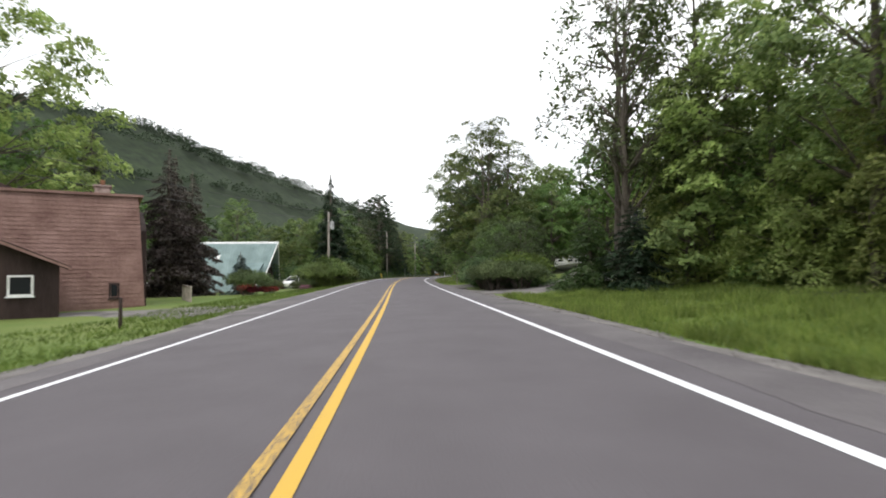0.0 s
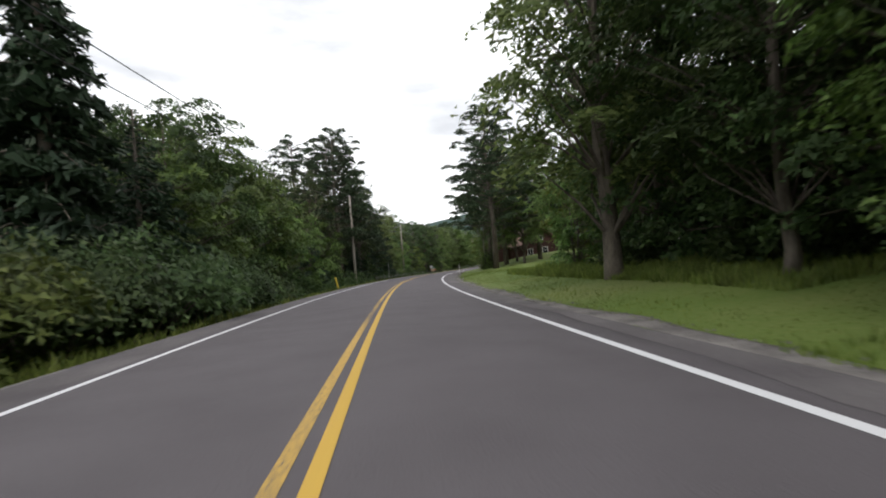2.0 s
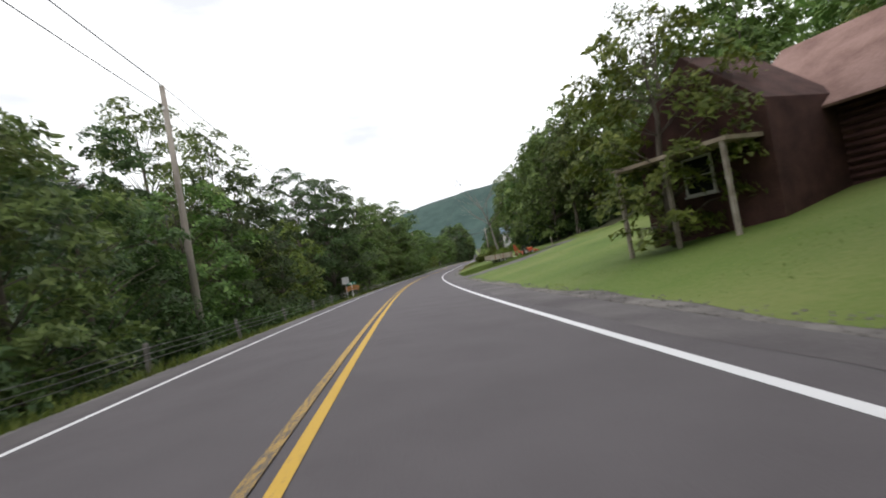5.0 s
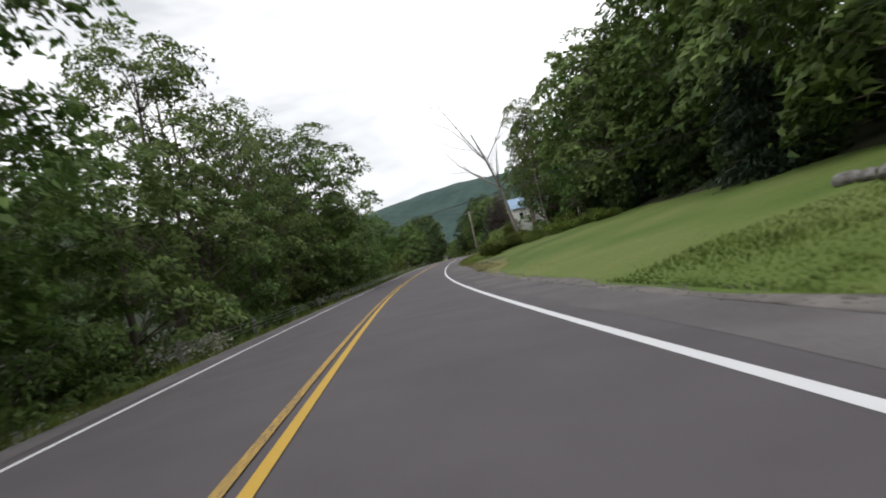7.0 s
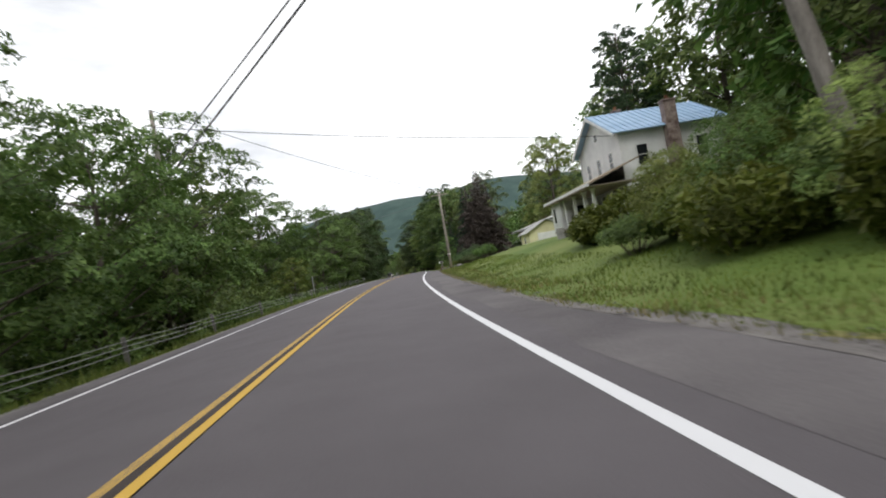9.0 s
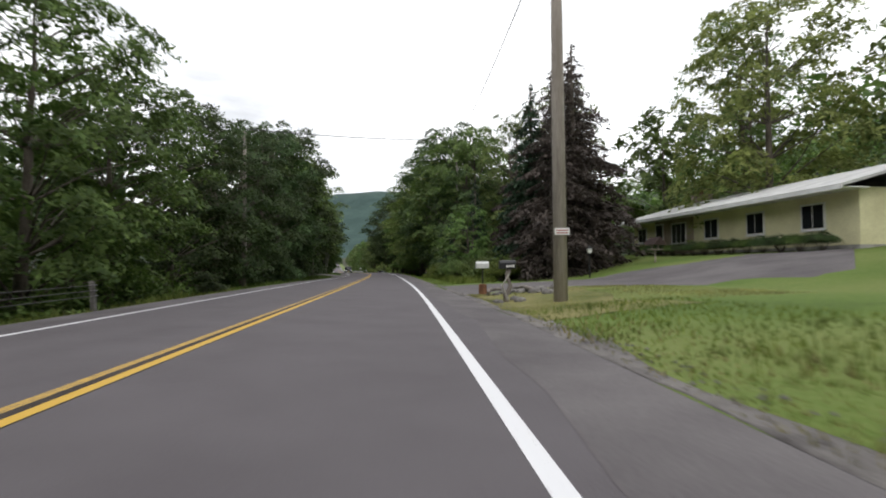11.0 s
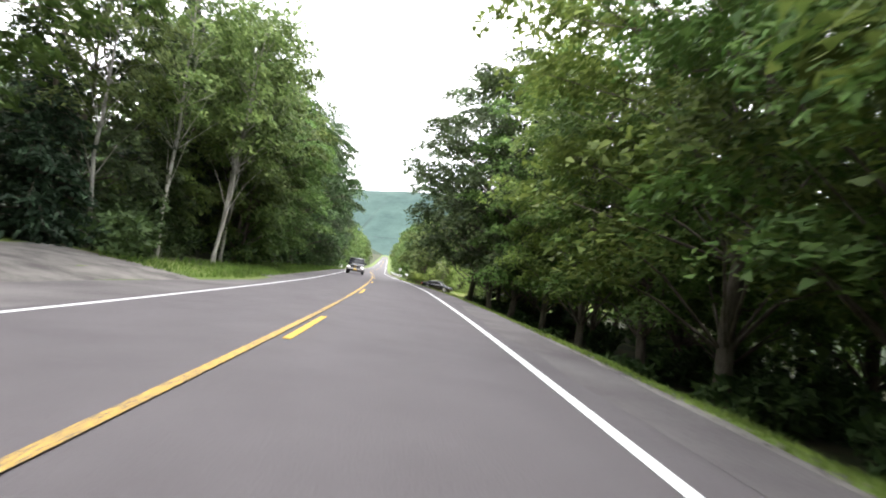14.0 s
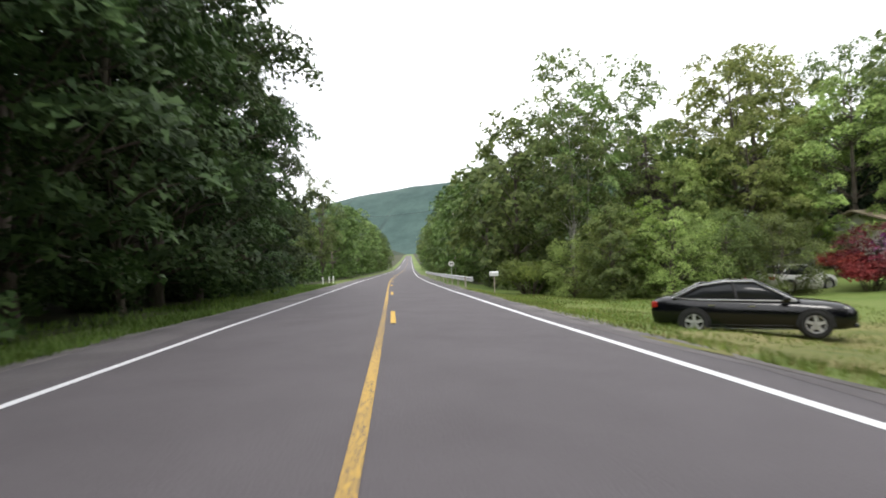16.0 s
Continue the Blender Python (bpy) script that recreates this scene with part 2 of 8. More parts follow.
WHITE_PAINT = plain("white_vehicle_paint", (0.74, 0.74, 0.72), 0.3, 0.0, 0.6)
GREY_PAINT = plain("grey_car_paint", (0.10, 0.105, 0.115), 0.25, 0.2, 1.0)
CHROME = plain("chrome", (0.55, 0.55, 0.56), 0.18, 1.0)
ALLOY = plain("alloy_wheel", (0.50, 0.50, 0.51), 0.35, 0.3)
# chrome with the dark road it mirrors put into the colour; also dark steel
DARK_CHROME = plain("darkened_chrome", (0.16, 0.155, 0.155), 0.3, 0.8)
STEEL = surface("galvanised_steel", (0.34, 0.34, 0.35), (0.52, 0.52, 0.53), 3, 0.45, 0.1, 30, metal=0.6)
RUST = surface("rusty_steel", (0.09, 0.042, 0.024), (0.24, 0.115, 0.065), 4, 0.9, 0.5, 25)
RUBBER = plain("tyre_rubber", (0.016, 0.016, 0.017), 0.85)
LENS = plain("lamp_lens", (0.80, 0.80, 0.76), 0.15, 0.0, 0.5)
HEADLAMP = plain("lit_headlamp", (1.0, 0.96, 0.86), 0.2, 0.0, 0.0, 2.2)
RED_LENS = plain("red_lamp_lens", (0.35, 0.012, 0.012), 0.2, 0.0, 0.5)
ORANGE = plain("orange_machine_paint", (0.56, 0.10, 0.05), 0.45, 0.0, 0.2)
BLUE_TARP = surface("blue_tarpaulin", (0.025, 0.055, 0.26), (0.07, 0.13, 0.46), 1.5, 0.6, 0.6, 7)
YELLOW_POST = plain("yellow_post_paint", (0.68, 0.50, 0.05), 0.5)
GREEN_SIGN = plain("green_sign_sheeting", (0.03, 0.22, 0.13), 0.45)
ORANGE_WOOD = surface("orange_stained_wood", (0.26, 0.115, 0.045), (0.46, 0.23, 0.10), 3, 0.8, 0.3, 20)
SIGN_WHITE = plain("white_sign_sheeting", (0.78, 0.78, 0.76), 0.5)
MAIL_BLACK = plain("black_mailbox_paint", (0.018, 0.018, 0.02), 0.45, 0.3)
MAIL_WHITE = plain("silver_white_mailbox", (0.60, 0.61, 0.61), 0.4, 0.2)
LOG = surface("twisted_log", (0.10, 0.085, 0.075), (0.27, 0.24, 0.215), 4, 0.9, 0.8, 25, stretch=(1, 1, 0.3))
PLATE = plain("yellow_plate", (0.55, 0.36, 0.05), 0.5)
DARK = plain("dark_interior", (0.012, 0.012, 0.014), 0.7)
WIRE = plain("cable_sheath", (0.05, 0.05, 0.055), 0.6)


# ---- the line of the road ----
CURVE = [2.61, 1.92, 1.23, 0.545, -0.942, -0.846, -1.46, -2.75, -2.18, -1.38, -1.1, -1.16, -1.46, -1.81, -1.76, -1.39, -1.88, -1.79, -0.414, 1.15, 0.715, 0.678, 1.43, 1.86, 1.12, 0.91, 0.5, -0.2, -0.8, -0.6, -0.3, 0.0, 0.0, 0.0, 0.0]
GRADE = [-0.454, -0.559, -0.263, -0.636, -0.642, -1.1, -0.857, -0.279, 1.26, 0.478, -0.553, -0.364, -0.555, -1.28, -0.831, -0.545, -0.384, -0.312]
BANK = [-1.09, -1.57, -0.316, 1.61, 0.976, 0.307, -0.288, 0.00724, -0.195, 0.753, 0.745, -1.7, -2.24, 1.08, 0.547, 0.292, 0.167, 0.115]
STEP = 2.0
SG = np.arange(-40, 1500, STEP)
_k = np.interp(SG, np.arange(-40, 641, 20.0), CURVE) * 1e-3
_k[SG > 640] = 0.0
TH = np.cumsum(_k) * STEP
TH -= TH[20]
RX, RY = np.cumsum(-np.sin(TH)) * STEP, np.cumsum(np.cos(TH)) * STEP
RX, RY = RX - RX[20], RY - RY[20]
_g = np.interp(SG, list(np.arange(-40, 641, 40.0)) + [760, 900, 1400], GRADE + [1.6, 2.6, 3.0]) * 1e-2
RZ = np.cumsum(_g) * STEP
RZ -= RZ[20]
BK = np.tan(np.radians(np.interp(SG, np.arange(-40, 641, 40.0), BANK)))
CROWN = 0.03
W_LEFT, W_RIGHT, W_YEL = 3.275, 3.246, 0.102


def lin(s, table):
    return np.interp(s, [a for a, b in table], [b for a, b in table])


def edge_right(s):
    return lin(s, [(-60, 4.7), (20, 4.7), (30, 4.5), (46, 4.5), (60, 4.3), (100, 4.4), (120, 4.6), (185, 4.7), (205, 4.8), (235, 5.1), (250, 5.6), (258, 5.5), (270, 4.7), (300, 4.9), (330, 4.9), (352, 4.4), (380, 4.6), (395, 4.7), (430, 4.7), (450, 4.3), (480, 4.0), (520, 4.2), (1500, 4.2)])


def edge_left(s):
    return lin(s, [(-60, 4.3), (10, 4.2), (25, 4.9), (40, 4.5), (60, 4.4), (95, 4.4), (125, 4.2), (240, 4.2), (270, 4.0), (340, 4.6), (370, 4.7), (385, 4.4), (400, 5.2), (412, 6.5), (424, 6.0), (432, 4.4), (450, 4.6), (480, 4.7), (1500, 4.5)])


def centre(s):
    return [np.interp(s, SG, a) for a in (RX, RY, RZ, TH, BK)]


def spot(s, lat):
    x, y, z, th, b = centre(s)
    return x + lat * np.cos(th), y + lat * np.sin(th)


# heights of the land beside the road, over the road's middle: distance along it, then (sideways, height) pairs
RIGHT_LAND = [
    (-60, [(5, -.25), (10, .1), (20, .8), (40, 2), (80, 12), (240, 60)]),
    (30, [(5, -.22), (10, .05), (20, .7), (40, 2.5), (80, 14), (240, 70)]),
    (60, [(5, -.2), (10, .2), (20, .9), (40, 4), (80, 18), (240, 90)]),
    (90, [(5, -.2), (10, .3), (20, 1.0), (40, 4), (80, 18), (240, 100)]),
    (125, [(5, -.2), (10, .35), (18, .9), (26, 1.35), (32, 1.7), (50, 6), (80, 18), (240, 110)]),
    (150, [(5, -.2), (10, .6), (16, 1.7), (24, 2.4), (32, 2.8), (50, 8), (80, 22), (240, 110)]),
    (180, [(5, -.2), (10, .6), (18, 1.9), (28, 3.0), (50, 10), (80, 24), (240, 115)]),
    (205, [(5, -.2), (9, .35), (14, .9), (20, 1.8), (30, 5), (50, 14), (80, 28), (240, 120)]),
    (240, [(5.5, -.2), (10, .7), (16, 1.5), (20, 2.0), (32, 6), (50, 15), (80, 30), (240, 120)]),
    (262, [(5.2, -.2), (7.5, -.05), (9, .2), (14, 1.2), (20, 1.9), (30, 5), (50, 15), (80, 30), (240, 120)]),
    (285, [(5, -.2), (8, .25), (11, .85), (14, 1.25), (24, 1.9), (34, 6), (50, 14), (80, 30), (240, 110)]),
    (305, [(5, -.2), (8, .45), (11, .95), (14, 1.25), (24, 1.8), (34, 5), (50, 12), (80, 28), (240, 100)]),
    (335, [(5, -.18), (8, .0), (13, .25), (20, 1.3), (30, 2.2), (50, 8), (80, 22), (240, 90)]),
    (362, [(5, -.2), (8, -.1), (13, .3), (20, 1.6), (30, 2.2), (50, 8), (80, 20), (240, 80)]),
    (385, [(4.8, -.2), (6.3, -.3), (7.4, -.8), (10, -1.6), (20, -2.0), (40, -1), (80, 10), (240, 60)]),
    (440, [(4.8, -.2), (6.3, -.32), (7.4, -.85), (10, -1.7), (20, -2.0), (40, -1), (80, 8), (240, 60)]),
    (466, [(4.5, -.25), (7, -.6), (10, -.9), (20, -.8), (40, 1), (80, 10), (240, 60)]),
    (500, [(4.3, -.25), (7, -.65), (10, -.9), (20, -.7), (40, 1), (80, 12), (240, 70)]),
    (560, [(4.3, -.25), (7, -.3), (10, -.2), (20, 0), (40, 2), (80, 12), (240, 60)]),
    (1500, [(4.3, -.25), (7, -.2), (10, 0), (20, 1), (40, 3), (80, 12), (240, 60)]),
]
LEFT_LAND = [
    (-60, [(5, -.3), (10, -.4), (30, -.8), (80, 0), (240, 30)]),
    (30, [(5, -.3), (10, -.45), (16, -.6), (30, -.9), (80, 0), (240, 30)]),
    (60, [(4.8, -.3), (10, -.75), (16, -.95), (30, -1.2), (80, 0), (240, 30)]),
    (80, [(4.8, -.3), (6.5, -.9), (12, -1.8), (30, -2.2), (80, -1), (240, 25)]),
    (110, [(4.6, -.3), (6.5, -1.0), (12, -2.4), (30, -3), (80, -2), (240, 20)]),
    (330, [(4.6, -.3), (6.5, -.9), (12, -1.8), (30, -2.5), (80, -2), (240, 15)]),
    (370, [(4.9, -.25), (8, -.2), (12, -.1), (30, .4), (80, 2), (240, 15)]),
    (520, [(4.9, -.25), (8, -.1), (12, .1), (30, .6), (80, 2), (240, 15)]),
    (1500, [(4.9, -.25), (8, -.1), (12, .1), (30, .6), (80, 2), (240, 15)]),
]


def land(s, lat):
    """Height of the land at a place beside the road (world z)."""
    x, y, z, th, b = centre(s)
    e = edge_right(s) if lat > 0 else edge_left(s)
    a = abs(lat)
    road_z = z - lat * b - CROWN * a
    if a <= e - 0.05:
        return road_z - 0.035
    table = RIGHT_LAND if lat > 0 else LEFT_LAND
    rel = None
    for (s0, p0), (s1, p1) in zip(table, table[1:]):
        if s <= s1:
            f = min(1, max(0, (s - s0) / (s1 - s0)))
            f = f * f * (3 - 2 * f)
            rel = (1 - f) * lin(a, p0) + f * lin(a, p1)
            break
    if rel is None:
        rel = lin(a, table[-1][1])
    sgn = 1 if lat > 0 else -1
    edge_z = -sgn * e * b - CROWN * e - 0.015
    near = min(1, max(0, (a - e) / 1.6))
    bumpy = noise.noise(Vector((x * .09 + lat * .13, y * .09, 3.0))) * min(0.22, max(0, (a - e - 1) * .05))
    return z + (1 - near) * edge_z + near * rel + bumpy


def W(s, lat, up=0.0):
    x, y = spot(s, lat)
    return Vector((x, y, land(s, lat) + up))


def facing(s, lat, up=0.0, turn=0.0, low=0.0):
    """The pose of a thing that stands beside the road: its x to the road's right, its y along the road. turn: degrees."""
    p = W(s, lat, up)
    return pose(p.x, p.y, p.z - low, 0, 0, math.degrees(np.interp(s, SG, TH)) + turn)


# ---- mesh building ----
class Shape:
    """Collects vertices and faces of one mesh."""

    def __init__(self):
        self.v, self.f = [], []

    def add(self, v, f):
        n = len(self.v)
        self.v += [tuple(p) for p in v]
        self.f += [tuple(i + n for i in q) for q in f]
        return self

    def box(self, x0, x1, y0, y1, z0, z1, m=None, chamfer=0.0):
        c = min(chamfer, (x1 - x0) / 3, (y1 - y0) / 3, (z1 - z0) / 3)
        if c > 0:
            bm = bmesh.new()
            bmesh.ops.create_cube(bm, size=1, matrix=Matrix.Translation(((x0 + x1) / 2, (y0 + y1) / 2, (z0 + z1) / 2)) @ Matrix.Diagonal((x1 - x0, y1 - y0, z1 - z0, 1)))
            bmesh.ops.bevel(bm, geom=bm.edges[:], offset=c, segments=1, affect="EDGES")
            bm.verts.index_update()
            v, f = [p.co.copy() for p in bm.verts], [[p.index for p in q.verts] for q in bm.faces]
            bm.free()
        else:
            v = [Vector(p) for p in ((x0, y0, z0), (x1, y0, z0), (x1, y1, z0), (x0, y1, z0), (x0, y0, z1), (x1, y0, z1), (x1, y1, z1), (x0, y1, z1))]
            f = [(0, 3, 2, 1), (4, 5, 6, 7), (0, 1, 5, 4), (1, 2, 6, 5), (2, 3, 7, 6), (3, 0, 4, 7)]
        if m:
            v = [m @ p for p in v]
        return self.add(v, f)

    def tube(self, path, radii, sides=6, cap=True):
        path = [Vector(p) for p in path]
        v, f = [], []
        for i, p in enumerate(path):
            d = (path[min(i + 1, len(path) - 1)] - path[max(i - 1, 0)]).normalized()
            a = d.cross(Vector((0.31, 0.87, 0.17))).normalized()
            b = d.cross(a)
            r = radii[i] if hasattr(radii, "__len__") else radii
            v += [p + r * (math.cos(t) * a + math.sin(t) * b) for t in (2 * math.pi * k / sides for k in range(sides))]
        for i in range(len(path) - 1):
            for k in range(sides):
                f.append((i * sides + k, i * sides + (k + 1) % sides, (i + 1) * sides + (k + 1) % sides, (i + 1) * sides + k))
        if cap:
            f += [tuple(range(sides))[::-1], tuple(range((len(path) - 1) * sides, len(path) * sides))]
        return self.add(v, f)

    def loft(self, rings, closed=True, caps=True):
        n = len(rings[0])
        v = [p for r in rings for p in r]
        f = []
        for i in range(len(rings) - 1):
            for k in range(n if closed else n - 1):
                f.append((i * n + k, i * n + (k + 1) % n, (i + 1) * n + (k + 1) % n, (i + 1) * n + k))
        if caps and closed:
            f += [tuple(range(n))[::-1], tuple(range((len(rings) - 1) * n, len(rings) * n))]
        return self.add(v, f)

    def prism(self, outline, axis, a, b):
        """A flat outline pushed from a to b along an axis (0, 1, 2)."""
        def put(p, d):
            q = list(p)
            q.insert(axis, d)
            return q
        n = len(outline)
        v = [put(p, a) for p in outline] + [put(p, b) for p in outline]
        f = [tuple(range(n))[::-1], tuple(range(n, 2 * n))] + [(i, (i + 1) % n, n + (i + 1) % n, n + i) for i in range(n)]
        return self.add(v, f)

    def moved(self, m):
        self.v = [tuple(m @ Vector(p)) for p in self.v]
        return self

    def mesh(self, name, mat, smooth=False):
        me = bpy.data.meshes.new(name)
        me.from_pydata(self.v, [], self.f)
        me.materials.append(mat)
        if smooth:
            me.polygons.foreach_set("use_smooth", [True] * len(me.polygons))
        me.update()
        bm = bmesh.new()
        bm.from_mesh(me)
        bmesh.ops.recalc_face_normals(bm, faces=bm.faces)
        bm.to_mesh(me)
        bm.free()
        return me


def part(name, shape, mat, parent=None, label="", smooth=False, m=None):
    ob = new(name, shape if isinstance(shape, bpy.types.Mesh) else shape.mesh(name, mat, smooth))
    ob.parent = parent
    if m:
        ob.matrix_basis = m
    return tagged(ob, label) if label else ob


def thing(name, m, label, category, group="", kind=""):
    ob = new(name)
    ob.matrix_basis = m
    ob.empty_display_size = 0.3
    return tagged(ob, label, category, group, kind)


# ---- ground, road, lines ----
def ribbon(name, s0, s1, f0, f1, up, mat, step=2.0, cols=1, parent=None, skirt=0.0, on_land=False):
    """A strip that follows the road between two sideways distances, given as numbers or functions of the distance along it."""
    ss = np.arange(s0, s1 + 1e-6, (s1 - s0) / max(1, round((s1 - s0) / step)))
    v, f = [], []
    for s in ss:
        a, b = (f0(s) if callable(f0) else f0), (f1(s) if callable(f1) else f1)
        lats = list(np.linspace(a, b, cols + 1))
        x, y, z, th, bk = centre(s)
        row = []
        for l in lats:
            px, py = spot(s, l)
            row.append((px, py, (land(s, l) if on_land else z - l * bk - CROWN * abs(l)) + up))
        if skirt:
            row = [(*row[0][:2], row[0][2] - skirt)] + row + [(*row[-1][:2], row[-1][2] - skirt)]
        v += row
    n = len(v) // len(ss)
    for i in range(len(ss) - 1):
        for k in range(n - 1):
            f.append((i * n + k, i * n + k + 1, (i + 1) * n + k + 1, (i + 1) * n + k))
    sh = Shape()
    sh.v, sh.f = v, f
    return part(name, sh, mat, parent, smooth=True)


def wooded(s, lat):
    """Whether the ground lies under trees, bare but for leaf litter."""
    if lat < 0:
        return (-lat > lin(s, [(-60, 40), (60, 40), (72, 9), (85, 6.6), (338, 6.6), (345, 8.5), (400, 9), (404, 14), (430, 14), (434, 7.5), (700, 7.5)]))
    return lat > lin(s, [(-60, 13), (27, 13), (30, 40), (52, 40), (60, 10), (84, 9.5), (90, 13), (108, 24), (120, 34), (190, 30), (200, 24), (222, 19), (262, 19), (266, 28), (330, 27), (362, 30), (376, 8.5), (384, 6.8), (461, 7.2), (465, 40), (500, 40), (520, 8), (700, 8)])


def make_ground():
    ss = list(np.arange(-240, -60, 20)) + list(np.arange(-60, 620, 2.5)) + list(np.arange(620, 1500, 20))
    lats = [-240, -170, -120, -80, -55, -40, -30, -24, -19, -15, -12, -10, -8.5, -7.2, -6.2, -5.4, -4.8, -4.2, -3, 0, 3, 3.9, 4.4, 4.9, 5.5, 6.2, 7, 8, 9, 10, 11.5, 13, 15, 17, 19, 22, 26, 30, 36, 44, 55, 80, 120, 170, 240]
    v, f = [], []
    for s in ss:
        for l in lats:
            sc = max(s, -40)
            x, y = spot(sc, l)
            th = np.interp(sc, SG, TH)
            v.append((x - (s - sc) * math.sin(th), y + (s - sc) * math.cos(th), land(sc, l)))
    n, r = len(lats), len(ss)
    for i in range(r - 1):
        for k in range(n - 1):
            f.append((i * n + k, i * n + k + 1, (i + 1) * n + k + 1, (i + 1) * n + k))
    rim = [k for k in range(n)] + [i * n + n - 1 for i in range(1, r)] + [(r - 1) * n + k for k in range(n - 2, -1, -1)] + [i * n for i in range(r - 2, 0, -1)]
    base = len(v)
    mid = Vector((90, 330, 0))
    for k in rim:
        d = Vector(v[k]) - mid
        d.z = 0
        q = mid + d.normalized() * 4200
        v.append((q.x, q.y, 18))
    for a in range(len(rim)):
        b = (a + 1) % len(rim)
        f.append((rim[a], base + a, base + b, rim[b]))
    me = bpy.data.meshes.new("ground")
    me.from_pydata(v, [], f)
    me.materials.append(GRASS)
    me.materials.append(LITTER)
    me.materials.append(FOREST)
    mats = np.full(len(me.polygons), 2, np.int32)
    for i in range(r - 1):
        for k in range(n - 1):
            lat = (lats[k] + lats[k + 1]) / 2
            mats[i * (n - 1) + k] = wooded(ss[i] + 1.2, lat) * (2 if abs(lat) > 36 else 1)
    me.polygons.foreach_set("material_index", mats)
    me.polygons.foreach_set("use_smooth", [True] * len(me.polygons))
    return tagged(new("ground", me), "grassy roadside land rising into wooded hills", "ground", kind="structure")


ground = make_ground()
road = tagged(ribbon("road", -38, 1300, lambda s: -edge_left(s), edge_right, 0.0, ASPHALT, 2.5, 10, None, 0.12), "grey asphalt two-lane country road", "road", kind="structure")
ribbon("white_edge_line", -38, 1200, -W_LEFT - 0.06, -W_LEFT + 0.06, 0.004, WHITE_LINE, 2.0, 1, road)
ribbon("white_edge_line", -38, 1200, W_RIGHT - 0.07, W_RIGHT + 0.07, 0.004, WHITE_LINE, 2.0, 1, road)
ribbon("yellow_centre_line", -38, 1200, -W_YEL - 0.052, -W_YEL + 0.052, 0.004, YELLOW_WORN, 2.0, 1, road)
ribbon("yellow_centre_line", -38, 406.9, W_YEL - 0.052, W_YEL + 0.052, 0.004, YELLOW_LINE, 2.0, 1, road)
ribbon("centre_seam", 228, 407, -0.048, 0.048, 0.003, SEAM, 2.0, 1, road)
for i in range(20):
    s = 416.0 + 12.6 * i
    ribbon("yellow_dash", s, s + 3.15, W_YEL - 0.052, W_YEL + 0.052, 0.004, YELLOW_LINE, 1.7, 1, road)
# rough shoulders beyond the white lines
sh_r = tagged(ribbon("shoulder_right", -38, 700, lambda s: W_RIGHT + 0.46 + 0.13 * math.sin(s * .31) + 0.09 * math.sin(s * 1.13) + 0.06 * math.sin(s * 2.71), lambda s: edge_right(s) - 0.02, 0.003, SHOULDER, 2.0, 3), "worn gravelly asphalt road shoulder", "shoulder", kind="structure")
sh_l = tagged(ribbon("shoulder_left", -38, 700, lambda s: -edge_left(s) + 0.02, lambda s: -W_LEFT - 0.3 - 0.1 * math.sin(s * .37), 0.003, SHOULDER, 2.0, 2), "worn gravelly asphalt road shoulder", "shoulder", kind="structure")

tagged(ribbon("gravel_patch", 245, 265, lambda s: edge_right(s) - .05 - 1.5 * math.sin(math.pi * (s - 245) / 20) ** 1.5 * (1 + .25 * math.sin(s * 1.9) + .15 * math.sin(s * 4.3)), lambda s: edge_right(s) - .02, 0.009, GRAVEL, .5, 4), "broken asphalt and loose gravel at a pull-off", "gravel", kind="structure")


def verge(name, s0, s1, f0, f1, mat, label):
    return tagged(ribbon(name, s0, s1, f0, f1, 0.014, mat, 1.0, 5, None, 0.07, True), label, "verge", kind="structure")


def wob(base, amp, freq, ph=0.0):
    return lambda s: (base(s) if callable(base) else base) + amp * (math.sin(s * freq + ph) + 0.6 * math.sin(s * freq * 2.7 + ph * 2))


verge("gravel_verge", -38, 45, wob(edge_right, .06, .8), wob(lambda s: edge_right(s) + .7, .2, .5), GRAVEL, "loose grey gravel along the road edge")
verge("gravel_verge", 60, 345, wob(edge_right, .05, .8), wob(lambda s: edge_right(s) + .45, .15, .5), GRAVEL, "loose grey gravel along the road edge")
verge("gravel_verge", 350, 560, wob(edge_right, .05, .8), wob(lambda s: edge_right(s) + .35, .12, .5), GRAVEL, "loose grey gravel along the road edge")
verge("gravel_verge", -38, 395, wob(lambda s: -edge_left(s) - .4, .1, .6), lambda s: -edge_left(s), GRAVEL, "loose grey gravel along the road edge")
verge("gravel_verge", 436, 560, wob(lambda s: -edge_left(s) - .6, .15, .6), lambda s: -edge_left(s), GRAVEL, "loose grey gravel along the road edge")


